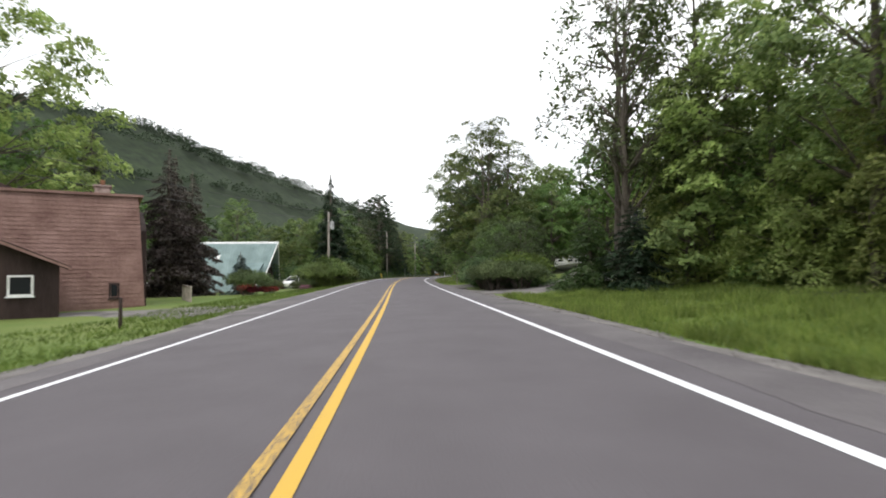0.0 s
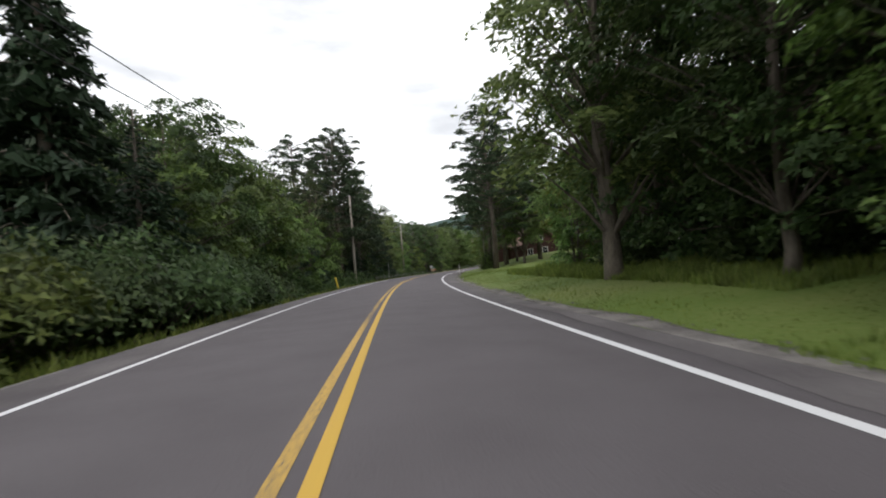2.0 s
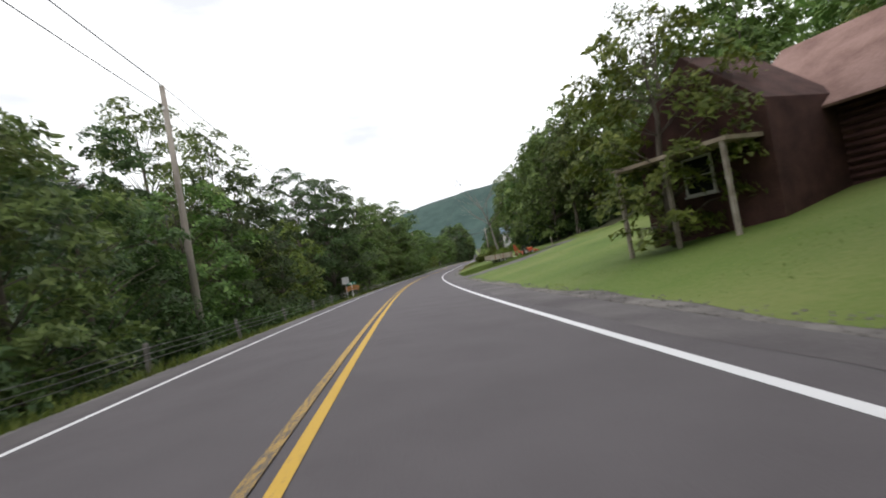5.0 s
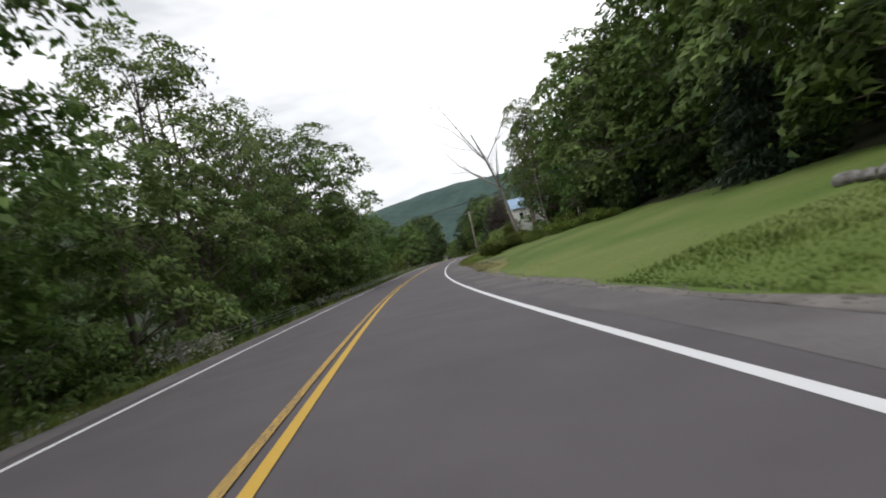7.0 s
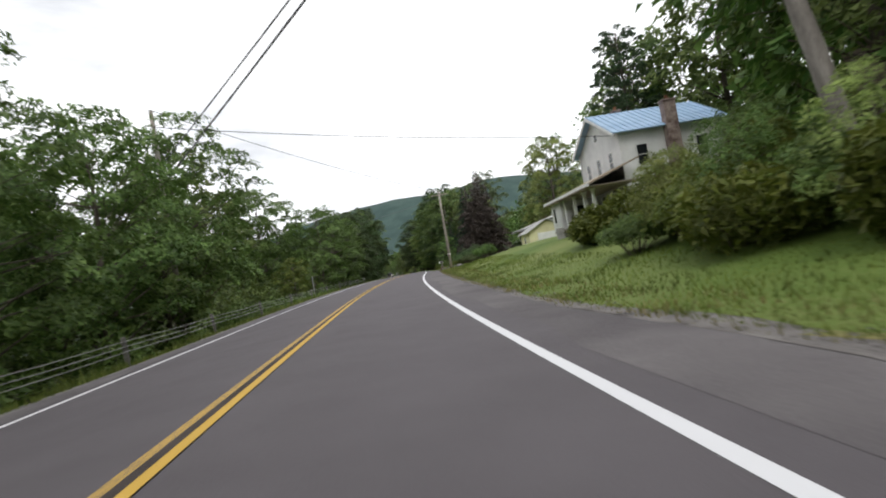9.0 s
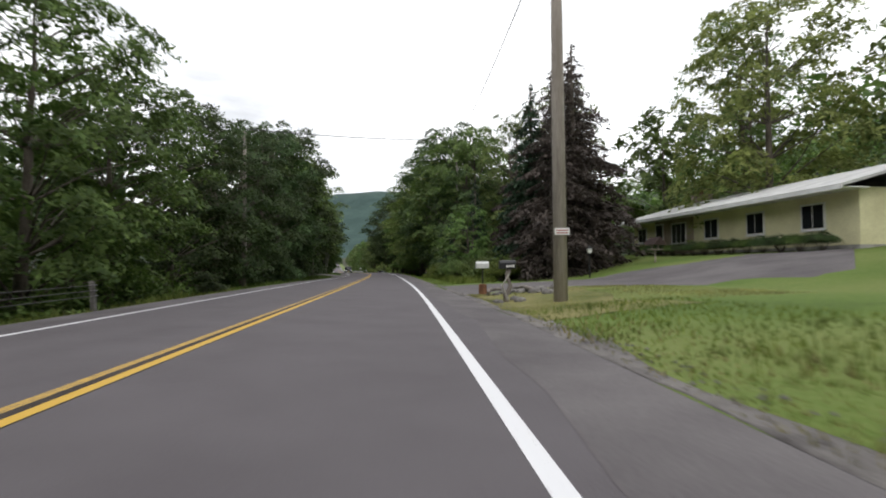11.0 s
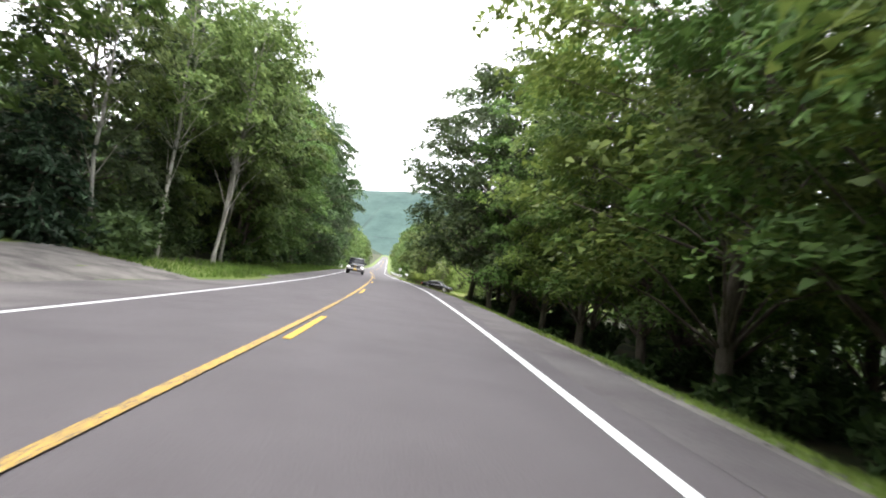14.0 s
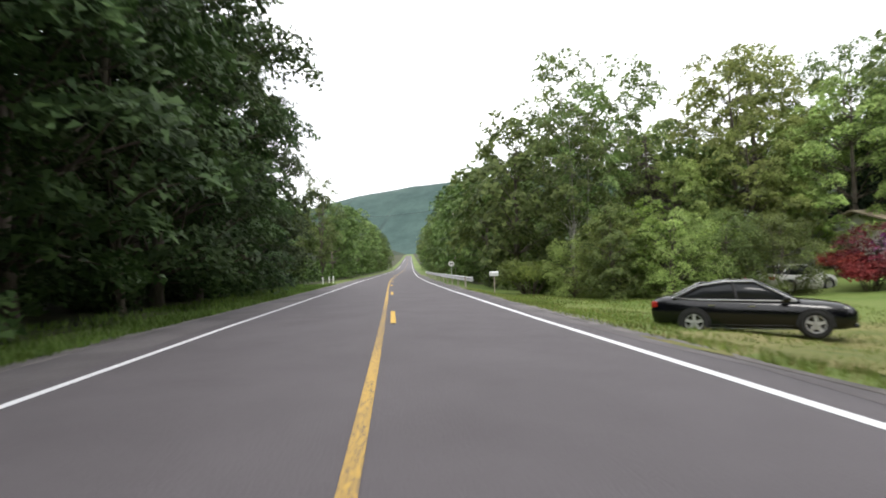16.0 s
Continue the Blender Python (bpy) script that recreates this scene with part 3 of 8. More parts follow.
def drive(name, pts, w0, w1, mat, label):
    """A driveway along a line of (distance, sideways) points, widening from w1 to w0 at the road."""
    v, f = [], []
    line = []
    for (a, b), (c, d) in zip(pts, pts[1:]):
        k = max(2, int(math.hypot(c - a, d - b)))
        line += [(a + (c - a) * i / k, b + (d - b) * i / k) for i in range(k)]
    line.append(pts[-1])
    cols = 6
    for i, (s, l) in enumerate(line):
        a, b = line[max(0, i - 1)], line[min(len(line) - 1, i + 1)]
        d = Vector((b[0] - a[0], b[1] - a[1])).normalized()
        nrm = Vector((-d.y, d.x))
        t = i / (len(line) - 1)
        w = (w0 * (1 - t) ** 3 + w1 * (1 - (1 - t) ** 3)) / 2 * (1 + .1 * math.sin(i * 1.9))
        for k in range(cols + 1):
            o = w * (2 * k / cols - 1)
            ss, ll = s + nrm.x * o, l + nrm.y * o
            ll = max(ll, edge_right(ss) - .04) if l > 0 else min(ll, .04 - edge_left(ss))
            x, y = spot(ss, ll)
            v.append((x, y, land(ss, ll) + (0.022 if 0 < k < cols else -0.03 if abs(ll - l - nrm.y * o) < 1e-6 else 0.014)))
    for i in range(len(line) - 1):
        for k in range(cols):
            f.append((i * (cols + 1) + k, i * (cols + 1) + k + 1, (i + 1) * (cols + 1) + k + 1, (i + 1) * (cols + 1) + k))
    sh = Shape()
    sh.v, sh.f = v, f
    return tagged(part(name, sh, mat, smooth=True), label, "driveway", kind="structure")


drive("driveway", [(21, -5), (22.5, -9), (24, -14)], 9, 4, GRAVEL, "pale gravel driveway")
drive("driveway", [(29.5, 5.0), (33, 10), (42, 15.5), (54, 20), (60, 23)], 9, 6, GRAVEL, "pale gravel driveway")
drive("driveway", [(44.3, 4.2), (44.3, 7.4)], 8.6, 8.0, GRAVEL, "short gravel apron beside the road")
drive("driveway", [(188.5, 5.0), (190.5, 9), (197, 14.5), (203, 16.5), (212, 21)], 7, 4.2, SHOULDER, "asphalt driveway climbing a lawn")
drive("driveway", [(344.6, 4.8), (344.8, 9), (342.5, 14), (338, 19)], 10, 11, SHOULDER, "dark gravel driveway to a yellow house")
drive("pull_off", [(404, -5.5), (412, -8.8), (421, -9), (428.5, -7.6)], 9, 7.5, GRAVEL, "grey gravel pull-off beside the road")
drive("worn_patch", [(474, 5.2), (478, 8), (483, 13)], 8, 5, DRYGRASS, "dry trodden turf where cars park on the lawn")
verge("dry_turf", 226, 266, wob(lambda s: edge_right(s) + .35, .15, .7), wob(lambda s: edge_right(s) + .75 + 1.5 * min(1, max(0, (s - 228) / 12), max(0, (266 - s) / 8)), .3, .35), DRYGRASS, "dry yellowed turf beside the road")

verge("dry_turf", 330, 339.8, wob(lambda s: edge_right(s) + .3, .1, .9), wob(lambda s: edge_right(s) + 3.6, .4, .6), DRYGRASS, "thin trodden turf round a mailbox")

# ---- plants ----
def leaf_mesh(name, centres, size, mat, seed, up=0.75, long=1.5, droop=None, axis=None):
    """Many small leaves, each a small tapered blade, at the given centres; up: how far they lie flat."""
    rng = np.random.default_rng(seed)
    c = np.asarray(centres, float)
    n = len(c)
    nrm = rng.normal(size=(n, 3))
    if axis is not None:
        out = c - np.asarray(axis, float)
        out[:, 2] *= 0.35
        nrm += out / (np.linalg.norm(out, axis=1, keepdims=True) + 1e-6) * 1.5
    nrm[:, 2] = np.abs(nrm[:, 2]) + up * 1.3
    nrm /= np.linalg.norm(nrm, axis=1, keepdims=True)
    a = rng.normal(size=(n, 3)) if droop is None else np.asarray(droop, float) + rng.normal(size=(n, 3)) * 0.35
    a -= (a * nrm).sum(1, keepdims=True) * nrm
    a /= np.linalg.norm(a, axis=1, keepdims=True) + 1e-9
    b = np.cross(nrm, a)
    k = (np.asarray(size) * rng.uniform(0.65, 1.35, n))[:, None]
    v = np.empty((n, 3, 3))
    v[:, 0] = c - a * k * long / 2 + b * k * 0.38
    v[:, 1] = c - a * k * long / 2 * 0.6 - b * k * 0.42
    v[:, 2] = c + a * k * long / 2 - nrm * k * 0.22
    me = bpy.data.meshes.new(name)
    me.vertices.add(3 * n)
    me.vertices.foreach_set("co", v.ravel())
    me.loops.add(3 * n)
    me.loops.foreach_set("vertex_index", np.arange(3 * n))
    me.polygons.add(n)
    me.polygons.foreach_set("loop_start", np.arange(n) * 3)
    me.polygons.foreach_set("loop_total", np.full(n, 3))
    me.materials.append(mat)
    me.update(calc_edges=True)
    return me


def clump_points(rng, clumps, total, layered=False):
    """Points spread through flattened clumps (x, y, z, radius, height), denser towards their upper shells;
    layered: each clump a thin drooping tier of leaves with a ragged rim, so that gaps and shade show between the tiers."""
    w = np.array([c[3] ** 2 for c in clumps])
    pick = rng.choice(len(clumps), total, p=w / w.sum())
    cl = np.array(clumps)[pick]
    if layered:
        ang, u = rng.uniform(0, 2 * math.pi, total), np.sqrt(rng.uniform(0, 1, total))
        ph = pick * 1.7
        rim = 1 + .22 * np.sin(3 * ang + ph) + .16 * np.sin(5 * ang + 2.3 * ph) + .10 * np.sin(9 * ang + 1.1 * ph)
        r = u * rim * cl[:, 3]
        z = cl[:, 4] * (1 - 1.5 * u ** 2) - np.abs(rng.normal(size=total)) * cl[:, 4] * .38 + rng.normal(size=total) * .05
        return np.stack([cl[:, 0] + r * np.cos(ang), cl[:, 1] + r * np.sin(ang), cl[:, 2] + z], 1)
    d = rng.normal(size=(total, 3))
    d /= np.linalg.norm(d, axis=1, keepdims=True)
    d[:, 2] = np.where(d[:, 2] < -0.25, -d[:, 2], d[:, 2])
    r = rng.uniform(0.25, 1.0, total) ** 0.45 * rng.uniform(0.85, 1.2, total)
    out = cl[:, :3] + d * r[:, None] * np.stack([cl[:, 3], cl[:, 3], cl[:, 4]], 1)
    out[:, 2] -= 0.25 * (np.hypot(d[:, 0], d[:, 1]) * r) ** 2 * cl[:, 3] * 0.5
    return out


def broadleaf(name, seed, height, radius, base, count, leaf, leaf_size, bark=None, clumps=48, lean=0.0, stems=1, squash=0.42, girth=1.0):
    """Template of a broad-leaved tree: tapered trunk, limbs that reach every clump, a crown of leaves in uneven tiers."""
    rng = np.random.default_rng(seed)
    t = thing(name, Matrix(), "", "tree")
    wood = Shape()
    cl = []
    for i in range(clumps):
        f = (i + 0.5) / clumps
        z = base + (height - base) * (f ** 0.85)
        g = (z - base) / (height - base)
        env = radius * 1.08 * math.sin(math.pi * (0.12 + 0.80 * g)) ** 0.6
        ang = i * 2.39996 + rng.uniform(-.5, .5)
        rr = env * math.sqrt(rng.uniform(0.15, 1.0))
        size = rng.uniform(0.7, 1.35) * radius * 1.95 / math.sqrt(clumps) * (1.1 - 0.35 * g)
        cl.append((rr * math.cos(ang) + lean * z, rr * math.sin(ang), z - 0.25 * rr * 0.3, size, size * squash * rng.uniform(.8, 1.3)))
    r0 = (0.012 * height + 0.05) * girth
    for k in range(stems):
        off = Vector((rng.uniform(-.5, .5), rng.uniform(-.5, .5), 0)) * (0.9 if stems > 1 else 0)
        sway = Vector((rng.uniform(-1, 1), rng.uniform(-1, 1), 0)) * (0.05 * height if stems > 1 else 0.015 * height)
        path = [off + sway * (q ** 1.5) + Vector((lean * height * q * .9 + rng.uniform(-.12, .12), rng.uniform(-.12, .12), height * .93 * q)) for q in (0, .04, .15, .3, .45, .6, .75, .9, 1)]
        path[0].z = -0.5
        rs = [r0 * a / (1 if stems == 1 else 1.5) for a in (1.45, 1.12, .95, .85, .72, .55, .38, .2, .06)]
        wood.tube(path, rs, 9)
        for j, c in enumerate(cl):
            if j % stems != k:
                continue
            end = Vector(c[:3])
            q = min(.95, max(.12, (end.z - rng.uniform(.08, .2) * height) / (height * .93)))
            i0 = min(7, int(np.searchsorted([0, .04, .15, .3, .45, .6, .75, .9, 1], q)) - 1)
            start = path[max(0, i0)].lerp(path[i0 + 1], .5)
            midp = start.lerp(end, .5) + Vector((rng.uniform(-.3, .3), rng.uniform(-.3, .3), rng.uniform(-.1, .4)))
            rb = r0 * 0.30 * (1.15 - q)
            wood.tube([start, midp, end], [rb, rb * .6, rb * .18], 5, False)
    pts = clump_points(rng, cl, count, True)
    part("trunk", wood, bark or BARK, t, smooth=True)
    part("crown", leaf_mesh(name + "_crown", pts, leaf_size, leaf, seed, .65, axis=(lean * height * .6, 0, base + (height - base) * .4)), leaf, t)
    return t


def conifer(name, seed, height, radius, base, leaf, count, droop=0.35, gap=0.42, bark=None, ragged=0.25, size=0.30):
    """Template of a spruce: straight trunk and whorls of drooping boughs hung with needle sprays."""
    rng = np.random.default_rng(seed)
    t = thing(name, Matrix(), "", "tree")
    wood, pts, dirs, sizes = Shape(), [], [], []
    r0 = 0.012 * height + 0.05
    wood.tube([(0, 0, -.5), (0, 0, height * .3), (0, 0, height * .7), (0, 0, height)], [r0 * 1.3, r0, r0 * .55, .02], 8)
    z = base
    boughs = []
    while z < height - 0.15:
        g = (z - base) / (height - base)
        reach = radius * (1 - g) ** 0.85 + 0.12
        for k in range(7 if g < .7 else 5):
            ang = rng.uniform(0, 6.283)
            ln = reach * rng.uniform(1 - ragged * 1.6, 1.08)
            tip = Vector((math.cos(ang) * ln, math.sin(ang) * ln, z - droop * ln * rng.uniform(.6, 1.2)))
            root = Vector((0, 0, z))
            midp = root.lerp(tip, .55) + Vector((0, 0, .10 * ln))
            boughs.append((root, midp, tip, ln))
            wood.tube([root, midp, tip], [r0 * .22 * (1.1 - g), r0 * .12, .008], 4, False)
        z += gap * (1.15 - .6 * g) * rng.uniform(.8, 1.2)
    wts = np.array([b[3] ** 1.4 for b in boughs])
    for i in rng.choice(len(boughs), count, p=wts / wts.sum()):
        root, midp, tip, ln = boughs[i]
        f = rng.uniform(.15, 1.05)
        p = root.lerp(midp, f * 2) if f < .5 else midp.lerp(tip, f * 2 - 1)
        side = Vector((-(tip - root).y, (tip - root).x, 0)).normalized()
        spread = ln * .26 * (1.15 - f * .8)
        u = rng.normal() * spread
        pts.append(p + side * u + Vector((0, 0, -abs(rng.normal()) * .13 - abs(u) * .25)))
        sizes.append(size * (.4 + .6 * min(1, ln / (radius * .6))))
        dirs.append((tip - root).normalized() * .8 + side * (1.2 if u > 0 else -1.2) * .6 + Vector((0, 0, -.5)))
    part("trunk", wood, bark or BARK, t, smooth=True)
    part("crown", leaf_mesh(name + "_crown", pts, np.array(sizes), leaf, seed, .35, 2.2, dirs), leaf, t)
    return t


def pine(name, seed, height, radius, base, count, leaf=None, puffs=70):
    """Template of a white pine: long bare trunk, level limbs with rounded needle tufts."""
    rng = np.random.default_rng(seed)
    t = thing(name, Matrix(), "", "tree")
    wood, cl = Shape(), []
    r0 = 0.010 * height + 0.05
    wood.tube([(0, 0, -.5), (.1, 0, height * .25), (-.1, .1, height * .6), (0, 0, height)], [r0 * 1.35, r0 * .95, r0 * .6, .03], 9)
    for i in range(puffs):
        g = (i + .5) / puffs
        z = base + (height - base) * g ** .9
        reach = radius * (1.05 - .75 * g ** 1.5) * rng.uniform(.35, 1.1)
        ang = i * 2.4 + rng.uniform(-.6, .6)
        tip = Vector((math.cos(ang) * reach, math.sin(ang) * reach, z + reach * rng.uniform(-.05, .22)))
        wood.tube([(0, 0, z - .3), Vector((0, 0, z)).lerp(tip, .55), tip], [r0 * .2, r0 * .13, .015], 4, False)
        s = rng.uniform(.42, .82) * (1.1 - .4 * g)
        cl.append((*tip, s, s * .5))
        if reach > radius * .5:
            cl.append((tip.x * .6, tip.y * .6, z + .1, s * .8, s * .4))
    for i in range(14):
        z = rng.uniform(base * .45, base)
        ang = rng.uniform(0, 6.28)
        ln = rng.uniform(.8, 2.2)
        wood.tube([(0, 0, z), (math.cos(ang) * ln, math.sin(ang) * ln, z + rng.uniform(-.3, .2))], [.035, .008], 4, False)
    part("trunk", wood, BARK, t, smooth=True)
    part("crown", leaf_mesh(name + "_crown", clump_points(rng, cl, count), .155, leaf or L_PINE, seed, .1, 2.4), leaf or L_PINE, t)
    return t


def shrub(name, seed, height, radius, count, leaf, leaf_size=0.13, flowers=None, n_flowers=0, lumps=16, category="shrub"):
    """Template of a bush: stems from the ground and a lumpy dome of leaves, with blossom where it flowers."""
    rng = np.random.default_rng(seed)
    t = thing(name, Matrix(), "", category)
    wood, cl = Shape(), []
    for i in range(lumps):
        ang, rr = i * 2.4 + rng.uniform(-.4, .4), radius * math.sqrt(rng.uniform(.02, 1)) * .75
        z = height * (0.22 + 0.55 * (1 - (rr / radius) ** 2) * rng.uniform(.5, 1.05))
        s = radius * rng.uniform(.3, .48)
        cl.append((rr * math.cos(ang), rr * math.sin(ang), z, s, min(s * .75, z * .8 + .1)))
        wood.tube([(rr * .15 * math.cos(ang), rr * .15 * math.sin(ang), -.2), (rr * .6 * math.cos(ang), rr * .6 * math.sin(ang), z * .6), (rr * math.cos(ang), rr * math.sin(ang), z)], [.03, .02, .008], 4, False)
    tagged(part("stem", wood, BARK, t), kind="stuff")
    part("foliage", leaf_mesh(name + "_leaves", clump_points(rng, cl, count), leaf_size, leaf, seed, .4, axis=(0, 0, height * .3)), leaf, t)
    if flowers:
        p = clump_points(rng, [(a, b, c + .05, d * 1.04, e * 1.06) for a, b, c, d, e in cl], n_flowers)
        part("blossom", leaf_mesh(name + "_blossom", p, leaf_size * .9, flowers, seed + 1, .5, 1.0), flowers, t)
    return t


def dead_tree(name, seed, height, lean=0.1):
    rng = np.random.default_rng(seed)
    t = thing(name, Matrix(), "", "tree")
    wood = Shape()

    def grow(p, d, ln, r, depth):
        pts, rs = [p], [r]
        for i in range(4):
            d = (d + Vector(rng.normal(size=3)) * .16 + Vector((0, 0, .05))).normalized()
            pts.append(pts[-1] + d * ln / 4)
            rs.append(r * (1 - .19 * (i + 1)))
        wood.tube(pts, rs, 6 if depth < 2 else 4, False)
        if depth < 4:
            for k in range(6 if depth == 0 else 3):
                i = rng.integers(2 if depth == 0 else 1, 5)
                dd = (d + Vector(rng.normal(size=3)) * .75).normalized()
                dd.z = abs(dd.z) * .8 + (.55 if depth == 0 else .1)
                grow(pts[i], dd.normalized(), ln * rng.uniform(.45, .7), rs[i] * .6, depth + 1)
    grow(Vector((0, 0, -.4)), Vector((lean, 0, 1)).normalized(), height * .62, height * .010 + .05, 0)
    part("trunk", wood, BARK_GREY, t, "bare weathered grey trunk and branches", smooth=True)
    return t


MAPLE = [broadleaf("maple_tree", 11 + i, 14, 4.8, 2.2 + .5 * i, 18000, L_MAPLE, .178, clumps=78) for i in range(4)]
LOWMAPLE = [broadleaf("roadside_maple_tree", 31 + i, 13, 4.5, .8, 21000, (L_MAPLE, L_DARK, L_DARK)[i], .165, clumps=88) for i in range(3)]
# one maple in three leaf tones: lit and shaded crowns put into the colour
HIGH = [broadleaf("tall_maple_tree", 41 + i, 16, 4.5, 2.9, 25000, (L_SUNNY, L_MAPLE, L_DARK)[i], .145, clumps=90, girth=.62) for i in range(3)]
ASH = [broadleaf("ash_tree", 51 + i, 17, 3.9, 3.6, 11500, L_ASH, .185, clumps=66, squash=.55, stems=1 + i % 2) for i in range(3)]
LIGHT = [broadleaf("light_leaved_tree", 61 + i, 13, 4.3, 1.4, 15000, L_LIGHT, .18, clumps=74, squash=.46) for i in range(2)]
BUSHY = [broadleaf("bushy_tree", 65 + i, 6, 2.8, .3, 11500, (L_DARK, L_LIGHT, L_MAPLE, L_ASH)[i], .108, clumps=64, stems=2, squash=.6) for i in range(4)]
YOUNG = [broadleaf("young_tree", 71 + i, 8, 2.7, .5, 6000, (L_ASH, L_MAPLE, L_SHRUB)[i], .18, clumps=54, stems=1 + i % 2) for i in range(3)]
BIRCH = [broadleaf("birch_tree", 91 + i, 15, 2.6, 6, 4600, L_ASH, .19, bark=BARK_PALE, clumps=48, squash=.6, lean=.05, girth=.42) for i in range(2)]
THIN = [broadleaf("slender_tree", 101 + i, 16, 3.2, 5.5, 3600, L_OLIVE, .17, bark=BARK, clumps=52, squash=.6, stems=2) for i in range(2)]
SPRUCE = [conifer("spruce_tree", 111 + i, 13, 3.0 - .6 * i, .5, L_SPRUCE, 12500, size=.21) for i in range(2)]
BROWNSPRUCE = [conifer("browned_spruce_tree", 121 + i, 13, 4.0, .25, L_BROWN, 15000, .28, .5, ragged=.42, size=.16) for i in range(2)]
BLUESPRUCE = [conifer("blue_spruce_tree", 131, 4, 1.7, .1, L_BLUE, 2600, .2, .3, size=.2)]
HEMLOCK = [conifer("hemlock_tree", 141 + i, 9, 3.4, .15, (L_SPRUCE, L_DARK)[i], 10000, .3, .38, ragged=.4, size=.18) for i in range(2)]
PINE = [pine("white_pine_tree", 151 + i, 20, 5.2, (7, 5)[i], (13000, 17000)[i], puffs=(125, 170)[i]) for i in range(2)]
SHRUB = [shrub("shrub", 171 + i, 2.4, 1.9, 7000, (L_SHRUB, L_MAPLE, L_OLIVE, L_DARK)[i], .09, lumps=22) for i in range(4)]
WEED = [shrub("weed_clump", 181 + i, .9, .9, 700, (L_SHRUB, L_MAPLE)[i], .09, lumps=9, category="weeds") for i in range(2)]
DEAD = [dead_tree("dead_tree", 191 + i, 17, (.05, .16)[i]) for i in range(2)]

FARMAPLE = [broadleaf("maple_tree", 15 + i, 14, 4.6, 1.2 + i, 4600, (L_MAPLE, L_ASH)[i], .38, clumps=64, squash=.62) for i in range(2)]

TREE_LABELS = {
    "maple_tree": "broad-crowned green maple with layered foliage", "tall_maple_tree": "tall maple with a bare lower trunk and high crown", "roadside_maple_tree": "dense dark green maple with low hanging boughs",
    "ash_tree": "tall airy light green tree in leaf", "young_tree": "young leafy tree at the roadside", "light_leaved_tree": "airy light green tree with layered boughs", "bushy_tree": "low bushy tree leafy to the ground", "birch_tree": "slim pale-barked tree with a light green crown",
    "slender_tree": "tall thin tree with sparse olive leaves", "spruce_tree": "dark green pointed spruce", "browned_spruce_tree": "tall spruce with browned purple-grey needles",
    "blue_spruce_tree": "small silvery blue spruce", "hemlock_tree": "dark drooping hemlock with ragged boughs", "white_pine_tree": "tall white pine with tufted needles",
    "shrub": "leafy green roadside shrub", "weed_clump": "low clump of green weeds", "dead_tree": "bare dead tree with grey forked branches"}


def plant(kind, i, s, lat, height=None, turn=None, low=0.12, wide=1.0, label=None):
    if kind in (MAPLE, LOWMAPLE) and (abs(lat) > 18.5 or s > 506):
        kind, height = FARMAPLE, (height or 14)
    src = kind[i % len(kind)]
    base = src.name.split(".")[0]
    full = {"maple_tree": 14, "tall_maple_tree": 16, "roadside_maple_tree": 13, "ash_tree": 17, "young_tree": 8, "light_leaved_tree": 13, "bushy_tree": 6, "birch_tree": 15, "slender_tree": 16, "spruce_tree": 13, "browned_spruce_tree": 13, "blue_spruce_tree": 4, "hemlock_tree": 9, "white_pine_tree": 20, "shrub": 2.4, "weed_clump": .9, "dead_tree": 17}.get(base, 2.4)
    k = (height or full) / full
    p = W(s, lat)
    m = pose(p.x, p.y, p.z - low, 0, 0, turn if turn is not None else (s * 37 + lat * 91) % 360) @ Matrix.Diagonal((k * wide, k * wide, k, 1))
    o = copy_thing(src, m)
    return tagged(o, label or TREE_LABELS.get(base, ""), "", "roadside trees" if full > 3 else "roadside bushes")

